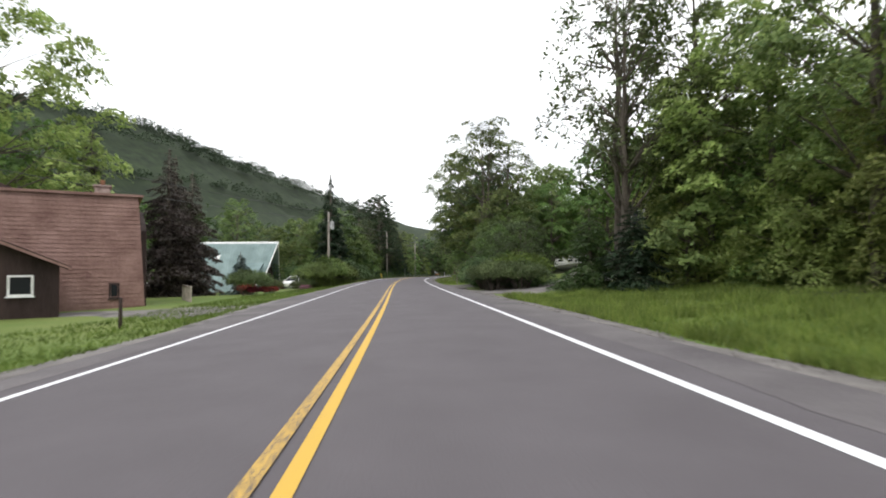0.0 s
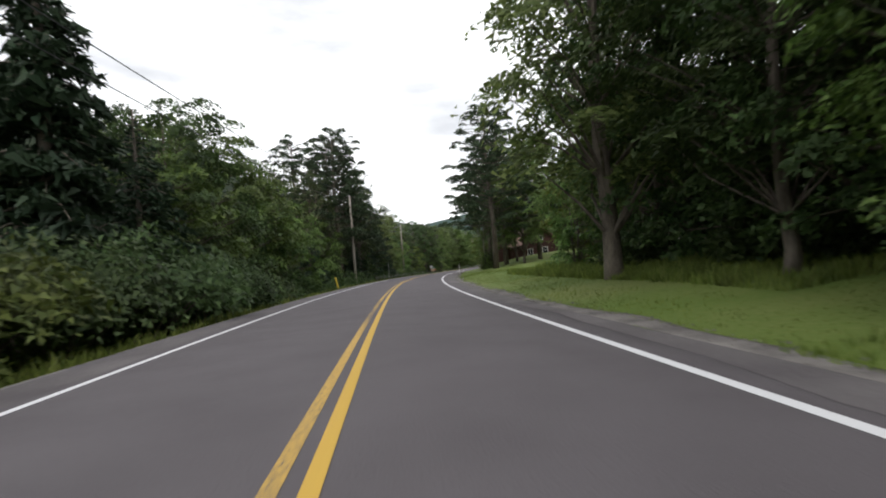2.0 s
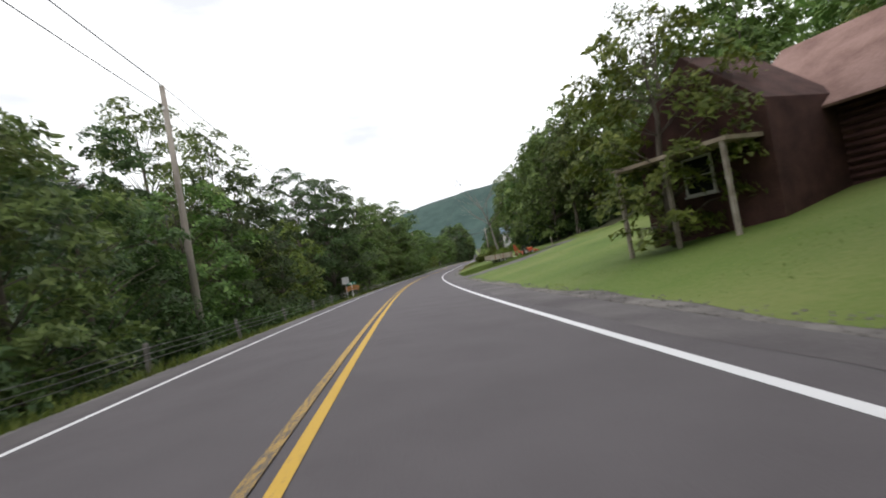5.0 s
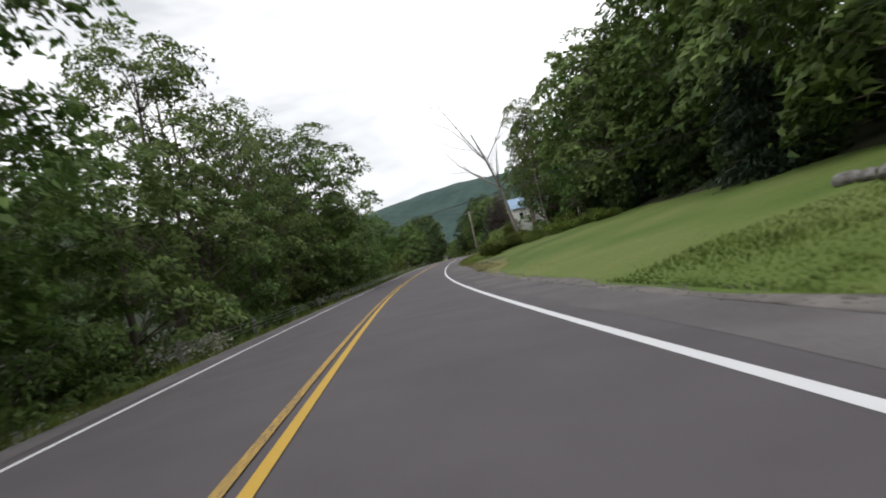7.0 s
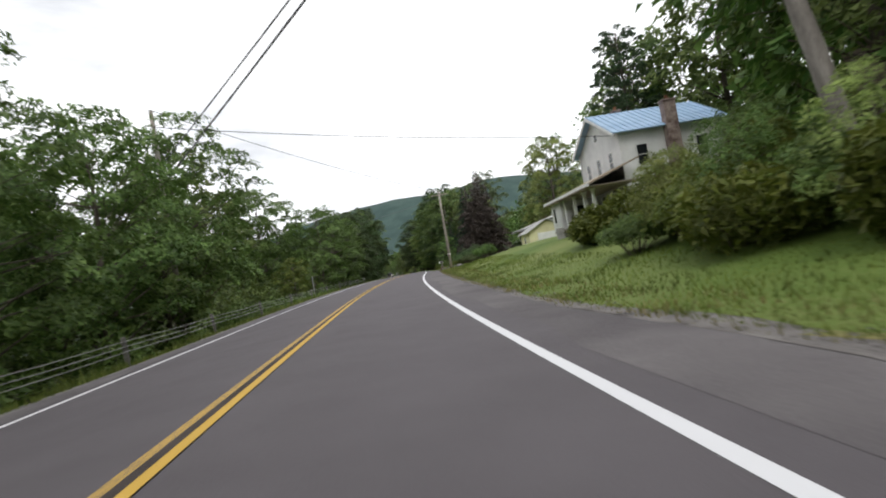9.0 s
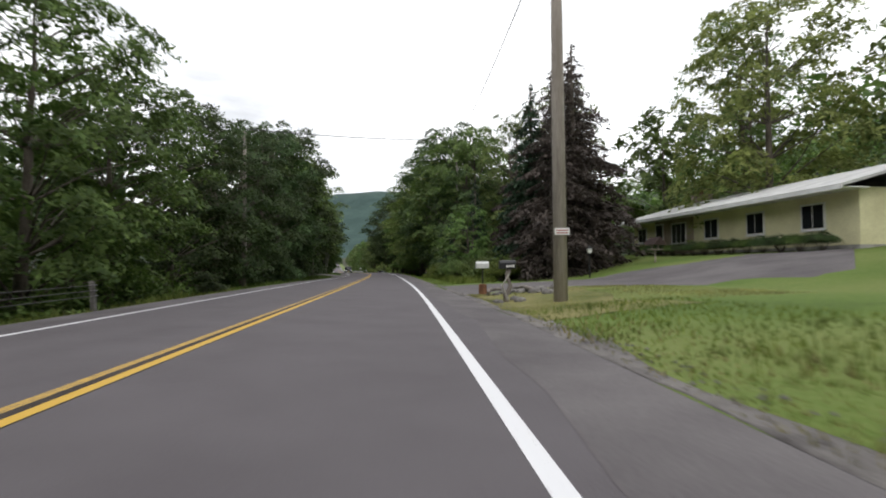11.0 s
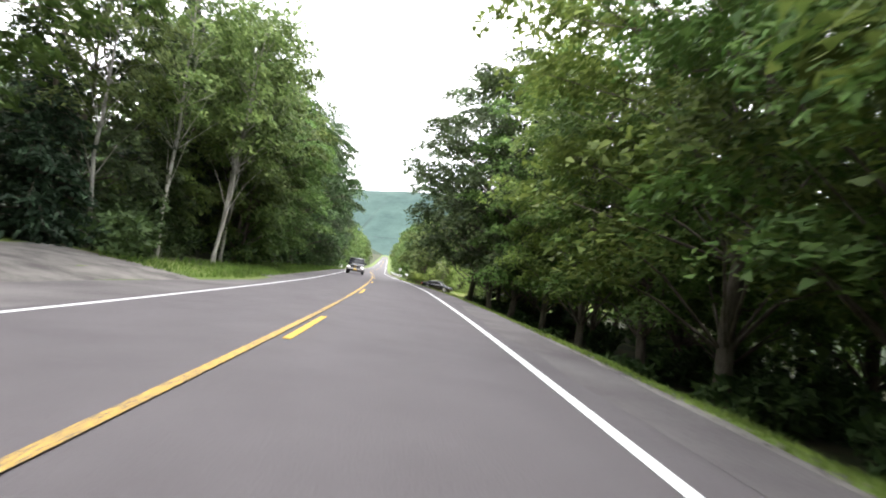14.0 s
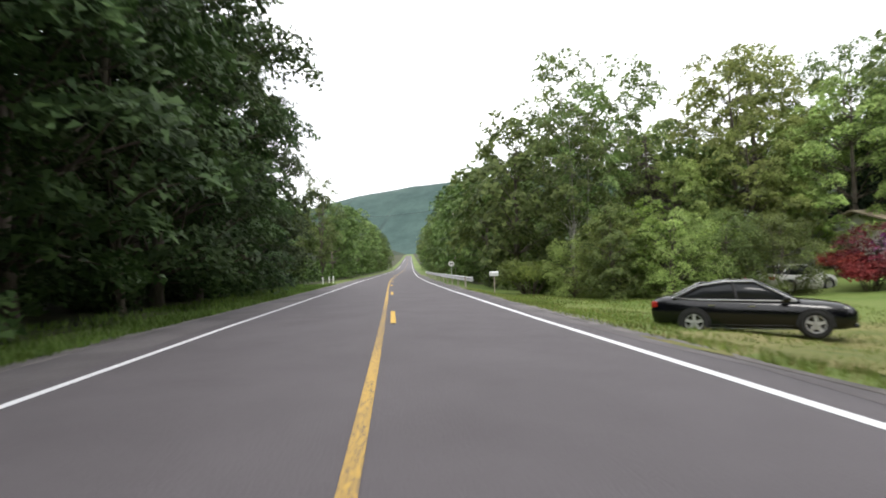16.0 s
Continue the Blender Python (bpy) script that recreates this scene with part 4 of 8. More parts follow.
# ---- planting, stretch by stretch: kind, variant, distance along the road, sideways, height ----
A, B, H, L, Y = MAPLE, LOWMAPLE, HIGH, LIGHT, BUSHY
PLANTS = [
    # left, by the houses
    (L, 0, 37, -25.5, 20, 1.0), (A, 1, 26, -30, 17), (A, 2, 10, -19, 13), (BROWNSPRUCE, 0, 43, -17, 11.5, 1.15), (BROWNSPRUCE, 1, 49, -19, 12.5), (BROWNSPRUCE, 1, 46.5, -16.6, 10.5), (BROWNSPRUCE, 0, 40, -21, 12), (A, 0, 46, -30, 15),
    (BLUESPRUCE, 0, 46, -12.5, 3.6), (ASH, 0, 86, -26, 15), (YOUNG, 0, 90, -22, 11), (ASH, 1, 96, -30, 15), (YOUNG, 1, 84, -33, 12), (A, 0, 78, -36, 13), (A, 1, 70, -42, 14), (A, 3, 58, -40, 13), (YOUNG, 2, 52, -34, 11),
    (SPRUCE, 1, 73, -9.2, 15.5), (HEMLOCK, 0, 77, -8.6, 9), (B, 1, 82, -9.5, 11), (A, 0, 92, -12, 14), (YOUNG, 2, 100, -16, 11), (A, 3, 104, -22, 14), (DEAD, 0, 98, -16, 14), (DEAD, 1, 112, -17, 16),
    # left, along the bank above the valley
    (YOUNG, 1, 80, -9, 8), (A, 2, 84, -12, 11.5), (B, 0, 90, -10.5, 12), (HEMLOCK, 1, 95, -8.2, 9), (YOUNG, 0, 88, -15, 11), (B, 0, 100, -9.5, 9), (THIN, 1, 103, -10.5, 13), (HEMLOCK, 0, 105, -8.3, 7), (B, 0, 109, -9.8, 9), (THIN, 0, 113, -10, 14), (HEMLOCK, 1, 114, -8.2, 8), (B, 0, 117, -12, 12),
    (PINE, 0, 117, -12.5, 19, 1.15), (PINE, 0, 121, -8.8, 20, 1.1), (PINE, 0, 126, -10.8, 20.5, 1.15), (THIN, 1, 129, -8.4, 17), (PINE, 0, 133, -9.3, 17, .9), (HEMLOCK, 0, 124, -7.8, 6.5, 1.2), (HEMLOCK, 1, 127, -9.5, 7, 1.2), (HEMLOCK, 1, 131, -8.2, 7.5, 1.2), (HEMLOCK, 0, 121, -11, 8, 1.2), (HEMLOCK, 1, 134, -11, 9, 1.1), (HEMLOCK, 0, 136, -8, 7.5), (HEMLOCK, 1, 142, -8, 8), (PINE, 1, 140, -9.6, 16), (SPRUCE, 0, 146, -9, 13.5), (HEMLOCK, 0, 148, -7.8, 7),
    (ASH, 2, 153, -10, 15), (YOUNG, 0, 156, -8.4, 8), (B, 1, 162, -10, 10), (YOUNG, 1, 168, -8.8, 8.5), (ASH, 0, 172, -12, 15), (B, 2, 176, -9.5, 11), (ASH, 1, 184, -13, 17), (YOUNG, 2, 183, -8.6, 8), (B, 1, 190, -12.6, 12), (DEAD, 0, 192, -15, 14),
    (H, 2, 199, -10.6, 15.5), (B, 2, 205, -9, 15), (A, 2, 211, -9.5, 14.5), (B, 0, 217, -10.5, 11), (YOUNG, 0, 222, -9, 9.5), (ASH, 2, 227, -9.4, 16), (THIN, 0, 229, -9, 16), (B, 0, 233, -10, 11), (ASH, 0, 237, -9, 15.5), (THIN, 1, 242, -9.2, 16.5), (YOUNG, 1, 243, -8, 9), (A, 1, 251, -9, 17, 1.2), (B, 0, 247, -10, 12), (A, 3, 258, -9.2, 15.5), (B, 0, 263, -9.4, 12.5), (A, 0, 269, -9.6, 12.5), (B, 0, 275, -9.6, 11), (THIN, 0, 268, -10, 13), (ASH, 1, 266, -9, 10.5),
    (A, 2, 283, -9.6, 11), (YOUNG, 0, 288, -9.5, 8), (A, 3, 291, -9.6, 12.5), (B, 0, 286, -13, 11), (BIRCH, 0, 304, -16.5, 12), (A, 3, 314, -20, 18), (A, 1, 322, -17, 15), (A, 0, 331, -17, 16), (BIRCH, 1, 317, -16, 10), (YOUNG, 2, 313, -9, 5), (YOUNG, 1, 322, -9, 6), (A, 2, 330, -9.5, 12), (B, 0, 337, -9, 12), (ASH, 2, 297, -22, 15), (A, 1, 288, -22, 15),
    # left, the dark wood before the crest
    (A, 3, 343, -9.5, 11), (B, 1, 348, -9, 10.5), (B, 2, 354, -8.6, 11), (B, 1, 361, -8.8, 11.5), (B, 1, 366, -8.6, 13), (B, 2, 371, -9.2, 14), (B, 1, 376, -8.8, 15.5), (A, 1, 381, -9.8, 16), (B, 0, 384, -11, 12), (B, 0, 391, -11, 13.5), (A, 1, 395, -9.8, 16, 1.15), (H, 0, 400, -10.5, 17, 1.1), (B, 0, 402, -14, 14), (A, 2, 409, -12.6, 16.5), (B, 1, 414.5, -13, 13), (A, 0, 421, -13.4, 20, 1.1), (A, 0, 410, -15.5, 13), (B, 2, 418, -17, 12), (A, 3, 426, -18, 13),
    # maples between -13.5 and -18 past 452 are added to block sky light
    (BIRCH, 0, 431, -10.5, 13), (BIRCH, 1, 434, -9, 14), (YOUNG, 1, 443.5, -8.6, 9), (B, 0, 447, -8.8, 12), (BIRCH, 0, 437.4, -7.7, 13.5), (BIRCH, 1, 438.2, -8.0, 14.5), (BIRCH, 0, 441, -8.4, 14), (SPRUCE, 1, 441, -12, 17), (B, 0, 440, -11.5, 12), (B, 1, 434, -13, 12), (HEMLOCK, 0, 430, -12, 8), (HEMLOCK, 1, 437, -10.5, 7), (A, 1, 444, -9.5, 15), (B, 0, 449, -9, 13), (ASH, 1, 455, -9.2, 16), (A, 0, 460, -9.2, 14), (B, 2, 466, -8.6, 15.5), (B, 1, 471, -9.2, 14.5), (H, 2, 477, -9.2, 19), (B, 1, 482, -8.8, 15.5), (PINE, 1, 480, -11, 19), (H, 2, 487, -8.8, 19, 1.05), (B, 2, 491, -9, 15), (B, 1, 495, -9, 14), (PINE, 1, 492, -10.5, 19), (B, 2, 503, -9, 13), (SPRUCE, 0, 510, -10, 14), (B, 1, 452, -14, 18), (B, 2, 461, -13.5, 19), (B, 1, 469, -14, 20), (B, 2, 478, -13.5, 20), (B, 1, 487, -14, 20), (B, 2, 497, -13.5, 19), (B, 1, 465, -18, 21), (B, 2, 483, -18, 21),
    (YOUNG, 1, 519, -9.5, 8), (ASH, 1, 536, -9, 13), (A, 0, 548, -9, 11), (A, 2, 560, -8.5, 12), (A, 1, 575, -8.5, 13), (B, 0, 592, -8.5, 12), (A, 3, 610, -8.5, 13), (A, 0, 630, -8.5, 13), (B, 0, 655, -9, 13), (A, 2, 685, -9, 13),
    # right, the first wood and meadow edge
    (THIN, 0, 27, 11.7, 17.5), (THIN, 1, 25, 11.4, 16), (ASH, 0, 26, 15.5, 17), (L, 1, 22, 16.5, 12.5), (ASH, 2, 17, 16.5, 16), (L, 0, 14, 18, 12), (L, 1, 10, 18, 13), (Y, 1, 27, 15.5, 5.5), (Y, 1, 25, 14.6, 5), (Y, 1, 19, 15.6, 4.8), (L, 0, 29, 19, 13), (YOUNG, 0, 23.5, 14.5, 8.5), (Y, 2, 21.5, 16.5, 6.5), (Y, 1, 15, 16.8, 6), (Y, 1, 22, 15.6, 3.2), (Y, 1, 11, 16.6, 4), (L, 0, 6, 20, 13), (L, 1, 36, 22, 12), (L, 1, 0, 19, 12), (A, 1, 24, 24, 11), (A, 1, 14, 26, 12),
    (HEMLOCK, 1, 26.2, 9.9, 4.2, 1.5), (HEMLOCK, 0, 24.6, 11.4, 4.4, 1.4), (Y, 0, 36, 8.6, 4.6), (Y, 2, 38.5, 8.4, 4.6), (Y, 0, 41, 8.6, 5.0), (Y, 2, 43.5, 8.6, 5.4), (Y, 0, 46.5, 9.4, 5), (SHRUB, 2, 34.5, 7.0, 2.3), (SHRUB, 3, 37, 7.6, 2.4), (SHRUB, 2, 33, 8, 2.2), (YOUNG, 0, 41, 8.5, 4.2), (HEMLOCK, 1, 38.5, 9, 4.0), (SHRUB, 0, 40, 7, 2.6), (SHRUB, 2, 34, 6.5, 2.4), (SHRUB, 3, 36, 6.4, 2.6), (SHRUB, 2, 38, 6.8, 2.7), (SHRUB, 3, 39.5, 7.6, 3.0), (SHRUB, 0, 35.5, 8.4, 2.9), (SHRUB, 1, 41.5, 8.8, 3.2), (SHRUB, 3, 39.5, 9.6, 3.2), (SHRUB, 3, 44, 7.0, 2.6),
    (ASH, 1, 56, 9.2, 16.5, 1.3), (B, 1, 62, 11, 12.5), (H, 2, 68, 9.4, 15.5, 1.1), (ASH, 0, 75, 8.0, 17, 1.15), (ASH, 1, 83, 11.4, 14), (THIN, 0, 58, 11.5, 15), (B, 0, 53, 11, 7.5), (B, 0, 62, 9.5, 9.5), (A, 2, 65, 18.5, 11), (A, 3, 66, 15, 11), (B, 2, 67, 11.2, 11.5), (B, 1, 72, 11.4, 11), (B, 2, 76, 11.5, 13), (THIN, 1, 79, 11.5, 13), (THIN, 0, 85, 14.5, 14), (A, 3, 58, 34, 15), (A, 0, 70, 27, 16), (B, 1, 72, 20, 14), (A, 1, 80, 22, 15), (THIN, 1, 88, 15, 14), (A, 0, 93, 17, 13), (ASH, 2, 97, 13.5, 13.5), (YOUNG, 2, 92, 12.5, 7), (A, 2, 100, 20, 14), (YOUNG, 1, 88, 11, 5.5), (A, 3, 104, 26, 15),
    # right, the lawns and cabin
    (PINE, 1, 122.5, 9.5, 19.5, 1.25), (PINE, 0, 134.5, 11.6, 20, 1.15), (PINE, 0, 141, 9.6, 19, 1.1), (PINE, 1, 131, 16, 17, 1.15), (A, 1, 160, 31, 15), (L, 0, 164, 28, 15), (A, 2, 162, 24, 12), (L, 1, 139, 40, 16), (HIGH, 1, 147, 10.2, 17, .9), (HIGH, 2, 138.5, 13.4, 17), (HIGH, 1, 127, 13.5, 16), (BIRCH, 1, 143, 8.6, 12), (YOUNG, 1, 131, 8.4, 2.6), (HEMLOCK, 1, 136, 9.5, 3.2), (HEMLOCK, 0, 141, 9, 3.2), (YOUNG, 2, 158, 9, 7), (SPRUCE, 0, 137, 32, 16), (SPRUCE, 1, 142, 35, 14), (A, 0, 128, 42, 16), (A, 3, 118, 38, 15), (A, 1, 150, 40, 16), (B, 1, 160, 36, 14), (A, 2, 172, 34, 15), (ASH, 0, 112, 34, 15), (YOUNG, 0, 146, 33, 6), (THIN, 0, 168, 14, 11),
    (B, 1, 205, 27, 16), (A, 1, 212, 24, 16), (B, 2, 219, 20, 14.5), (A, 3, 222, 26, 18), (B, 1, 228, 22, 16), (A, 0, 234, 24, 18), (B, 2, 240, 23, 15.5), (A, 2, 246, 25, 18), (HEMLOCK, 0, 226, 18.5, 8), (HEMLOCK, 1, 238, 21, 8), (HEMLOCK, 0, 246, 21.5, 8), (B, 1, 253, 25, 15), (A, 1, 260, 27, 17), (THIN, 1, 213, 21.5, 15), (B, 2, 198, 28, 15), (A, 0, 190, 30, 16), (A, 2, 182, 28, 15),
    (ASH, 2, 274, 17.5, 18), (B, 2, 277, 19, 16), (B, 1, 260, 25, 16), (B, 2, 256, 21, 16), (A, 1, 249, 19.5, 16), (HEMLOCK, 1, 252, 18.5, 8), (BIRCH, 0, 266.5, 16.2, 12), (A, 3, 268, 30, 18), (B, 1, 276, 31, 17), (A, 0, 285, 33, 19), (B, 2, 295, 32, 18), (A, 1, 305, 31, 18), (A, 2, 314, 28, 17), (PINE, 1, 309, 24, 17), 
    (SHRUB, 0, 272, 9.4, 1.9), (SHRUB, 0, 274.5, 10, 1.8), (SHRUB, 1, 269, 10.2, 2.0), (Y, 1, 277, 11.0, 2.6), (Y, 2, 272.5, 10.4, 2.8), (Y, 1, 268.5, 10.2, 2.7), (SHRUB, 0, 265, 10.8, 1.8), (Y, 2, 275.5, 13, 3.2), (Y, 1, 279.5, 12.6, 2.8), (SHRUB, 1, 269, 13.2, 1.8), (SHRUB, 0, 265.5, 13, 1.7), (SHRUB, 1, 275.5, 8.8, 1.4), (SHRUB, 0, 271.0, 8.9, 1.5), (SHRUB, 0, 262.5, 12.6, 1.4), (SHRUB, 1, 260, 13.6, 1.3),
    (SHRUB, 3, 318, 8, 1.8), (SHRUB, 1, 314, 9.5, 1.6), (SHRUB, 3, 323, 9.5, 2.2), (SHRUB, 2, 311, 7.6, 1.1), (BROWNSPRUCE, 0, 352, 12, 13), (BROWNSPRUCE, 1, 358, 15.2, 16, 1.15), (BROWNSPRUCE, 0, 354.5, 14.2, 15.5, 1.1), (SPRUCE, 0, 356, 11.8, 13.6), (BROWNSPRUCE, 0, 361, 12, 11), (SPRUCE, 1, 366, 9.5, 9), (HEMLOCK, 0, 369, 8.2, 6.5),
    (SHRUB, 1, 356, 8.2, 2.0), (SHRUB, 0, 353, 9.2, 1.6), (A, 0, 372, 30, 16), (L, 0, 353, 27, 17), (ASH, 1, 360, 30, 19), (B, 1, 348, 36, 15), (A, 1, 338, 34, 16), (A, 3, 328, 30, 16), (ASH, 2, 381, 12, 18), (YOUNG, 1, 362, 8.2, 6), (YOUNG, 0, 366, 7.6, 4.4), (SHRUB, 1, 360, 7.4, 2.1), (SHRUB, 3, 364, 8.2, 2.6), (SHRUB, 0, 368, 7.2, 2.0), (YOUNG, 1, 372.5, 9.2, 6.4),
    # right, the deep shade past the crest
    (B, 1, 377, 11, 12.5), (A, 3, 384, 11.6, 19), (ASH, 1, 373, 14.5, 17), (ASH, 0, 368, 18, 17), (H, 2, 390, 10.8, 21, 1.1), (H, 2, 396, 10.8, 21, 1.1), (H, 0, 401, 11.4, 19, 1.1), (H, 1, 404.5, 10, 20, 1.2), (H, 0, 412, 10.6, 20, 1.15), (H, 1, 418, 11, 20, 1.1), (H, 0, 424, 10.8, 21, 1.15), (H, 1, 430, 11.2, 18, 1.05), (H, 0, 436, 10.8, 18, 1.05), (H, 1, 442, 10.8, 18, 1.05), (H, 2, 445, 9.6, 19, 1.15), (H, 2, 450, 8.8, 19, 1.2), (H, 2, 456, 8.6, 20, 1.2), (H, 2, 458, 11.4, 16.5, 1.1), (B, 0, 466.5, 14.6, 14), (B, 2, 460, 15, 9), (YOUNG, 2, 455, 13, 6), (H, 1, 452, 13, 14), (H, 0, 457, 13.5, 14), (HEMLOCK, 0, 450, 14.5, 7), (H, 0, 415, 12.6, 15), (H, 1, 427, 12.8, 15), (H, 0, 439, 12.8, 15), (B, 2, 412, 22, 12), (B, 1, 424, 22, 12), (B, 2, 436, 23, 12), (B, 1, 446, 24, 12),
    (H, 1, 399, 14, 17), (H, 0, 409, 14.5, 17), (H, 1, 421, 14, 17), (H, 0, 433, 14.5, 17), (H, 1, 445, 14, 16), (A, 2, 392, 17, 15), (A, 0, 404, 19, 16), (A, 1, 416, 19, 16), (A, 3, 428, 19, 16), (A, 2, 440, 19, 16), (A, 0, 452, 20, 15), (B, 1, 384, 18, 15), (HEMLOCK, 0, 409, 17, 9),
    # right, round the last lawn
    (YOUNG, 2, 496, 13.4, 5.2), (Y, 3, 494, 16.6, 4.4), (Y, 3, 493, 18.6, 4.0), (YOUNG, 0, 495, 11.2, 4.8), (SHRUB, 0, 500, 8.2, 2.6), (Y, 1, 494, 14, 4.4), (Y, 1, 498, 10, 3.4), (A, 0, 506, 22, 10), (A, 2, 520, 15, 13), (A, 0, 526, 13, 14), (BIRCH, 0, 506, 13, 17.5), (L, 1, 508, 26.5, 17), (Y, 1, 497, 12.2, 4.6), (HEMLOCK, 0, 503, 33, 10), (L, 1, 502, 31, 13), (B, 1, 500, 36, 16), (A, 2, 520, 26, 14), (L, 0, 503, 19, 8.5), (BIRCH, 1, 500, 11, 11.5), (ASH, 1, 504, 14.5, 12), (A, 1, 510, 9.8, 13.5), (BROWNSPRUCE, 0, 504, 17.6, 10.5), (L, 0, 511, 20, 12.5), (L, 1, 504, 25, 11), (L, 0, 512, 31, 18), (ASH, 2, 508, 36, 17), (A, 1, 498, 40, 15), (SPRUCE, 0, 494, 44, 15), (B, 0, 522, 9.5, 12), (A, 0, 532, 9.5, 13), (A, 2, 544, 9.2, 13), (B, 0, 556, 9, 12), (A, 1, 570, 9, 13), (A, 3, 588, 9, 13), (B, 0, 608, 9, 13), (A, 0, 632, 9, 13), (A, 1, 660, 9, 13), (A, 2, 690, 9.5, 13),
    (YOUNG, 2, 502, 21, 4.5), (BIRCH, 0, 501.5, 12.4, 13), (BIRCH, 1, 506, 17.8, 16.5), (HEMLOCK, 0, 504, 17.5, 8), (B, 0, 484, 38, 14), (A, 3, 474, 36, 15),
]
for k, i, s, lat, h, *wide in PLANTS:
    plant(k, i, s, lat, h, wide=wide[0] if wide else 1.0)


def clear(templates):
    for src in templates:
        for o in (*src.children_recursive, src):
            bpy.data.objects.remove(o)


# ---- woods on the slopes and far hills ----
def woodland(name, spots, mat, label, seed, quads=80, leaf=.85):
    """Far woods: crowns of coarse leaf sprays on thin stems, all one mass."""
    rng = np.random.default_rng(seed)
    pts = []
    for x, y, z, h, r in spots:
        d = rng.normal(size=(quads, 3))
        d /= np.linalg.norm(d, axis=1, keepdims=True)
        d[:, 2] = np.abs(d[:, 2]) * 1.0 - .35
        rad = rng.uniform(.55, 1.1, (quads, 1))
        q = d * rad * np.array([r, r, h * .45]) + np.array([x, y, z + h * .58])
        pts.append(q)
    pts = np.concatenate(pts)
    return tagged(new(name, leaf_mesh(name, pts, leaf, mat, seed, .8, 1.3)), label, "woods", kind="stuff")


def slope_spots(seed, n, s0, s1, l0, l1, sign):
    rng = np.random.default_rng(seed)
    out = []
    for _ in range(n):
        s = rng.uniform(s0, s1)
        l = sign * (l0(s) + (l1 - l0(s)) * rng.uniform(0, 1) ** 1.6)
        p = W(s, l)
        out.append((p.x, p.y, p.z, rng.uniform(10, 17), rng.uniform(3, 4.6)))
    return out


woodland("woods", slope_spots(1, 1300, -20, 720, lambda s: lin(s, [(-20, 26), (60, 26), (110, 46), (175, 42), (200, 31), (260, 33), (330, 40), (375, 38), (385, 20), (460, 22), (470, 48), (505, 44), (530, 14), (720, 14)]), 170, 1), L_MAPLE, "thick green woods on the slope beside the road", 5)
woodland("woods", slope_spots(2, 1100, -20, 720, lambda s: lin(s, [(-20, 40), (60, 46), (80, 30), (110, 20), (280, 16), (300, 28), (340, 18), (400, 20), (520, 16), (720, 14)]), 130, -1), L_DARK, "thick green woods below the road and across the valley", 6)


def hill(name, ridge, foot, mat, label, seed, rough=.06):
    """A long hill: a ridge line of (x, y, height) points, sloping to foot metres on both sides."""
    rng = np.random.default_rng(seed)
    v, f = [], []
    pts = []
    for (a, b) in zip(ridge, ridge[1:]):
        pts += [tuple(a[k] + (b[k] - a[k]) * i / 14 for k in range(3)) for i in range(14)]
    pts.append(ridge[-1])
    prof = [(-1, 0), (-.8, .1), (-.6, .3), (-.4, .56), (-.2, .83), (-.08, .96), (0, 1), (.08, .96), (.2, .83), (.4, .56), (.6, .3), (.8, .1), (1, 0)]
    for i, p in enumerate(pts):
        a, b = pts[max(0, i - 1)], pts[min(len(pts) - 1, i + 1)]
        d = Vector((b[0] - a[0], b[1] - a[1])).normalized()
        for o, h in prof:
            x, y = p[0] - d.y * o * foot, p[1] + d.x * o * foot
            k = noise.noise(Vector((x * .004, y * .004, seed))) * rough * 2 + noise.noise(Vector((x * .015, y * .015, seed))) * rough * .6
            v.append((x, y, max(-8, p[2] * h * (1 + k)) - 6))
    n = len(prof)
    for i in range(len(pts) - 1):
        for k in range(n - 1):
            f.append((i * n + k, (i + 1) * n + k, (i + 1) * n + k + 1, i * n + k + 1))
    me = bpy.data.meshes.new(name)
    me.from_pydata(v, [], f)
    me.materials.append(mat)
    me.polygons.foreach_set("use_smooth", [True] * len(me.polygons))
    return tagged(new(name, me), label, "hill", kind="structure"), v


def bearing(b, dist, h, x0=0.0, y0=0.0):
    """A ridge point seen under a bearing (degrees, left positive) and distance from a place."""
    return (x0 - math.sin(radians(b)) * dist, y0 + math.cos(radians(b)) * dist, h)


left_hill, hv = hill("wooded_ridge", [bearing(70, 420, 135), bearing(45, 470, 138), bearing(29, 560, 150), bearing(22, 640, 138), bearing(14, 760, 133), bearing(9, 900, 132), bearing(5, 1050, 118), bearing(0, 1200, 104), bearing(-6, 1350, 90), bearing(-11, 1500, 60)], 260, FOREST, "long wooded ridge under an overcast sky", 3)
rng = np.random.default_rng(77)
crest = []
for _ in range(4200):
    p = hv[rng.integers(0, len(hv) * 6 // 130) * 13 + int(rng.choice([0, 1, 2, 3, 4, 5, 6, 7, 8, 9, 10, 11, 12], p=[.01, .02, .05, .08, .12, .14, .16, .14, .12, .08, .05, .02, .01]))]
    crest.append((p[0] + rng.uniform(-30, 30), p[1] + rng.uniform(-30, 30), p[2] - 11, rng.uniform(9, 12), rng.uniform(6, 9)))
woodland("woods", crest, L_RIDGE, "woods covering the long ridge", 9, 62, 1.3)
hill("hazy_mountain", [bearing(8, 2300, 110, 40, 200), bearing(-3, 2300, 178, 40, 200), bearing(-12, 2250, 256, 40, 200), bearing(-17, 2200, 284, 40, 200), bearing(-22, 2150, 284, 40, 200), bearing(-28, 2150, 296, 40, 200), bearing(-36, 2200, 300, 40, 200), bearing(-48, 2300, 260, 40, 200), bearing(-60, 2300, 200, 40, 200)], 700, FARHILL, "distant wooded mountain with blue-green haze in its colour", 8, .03)

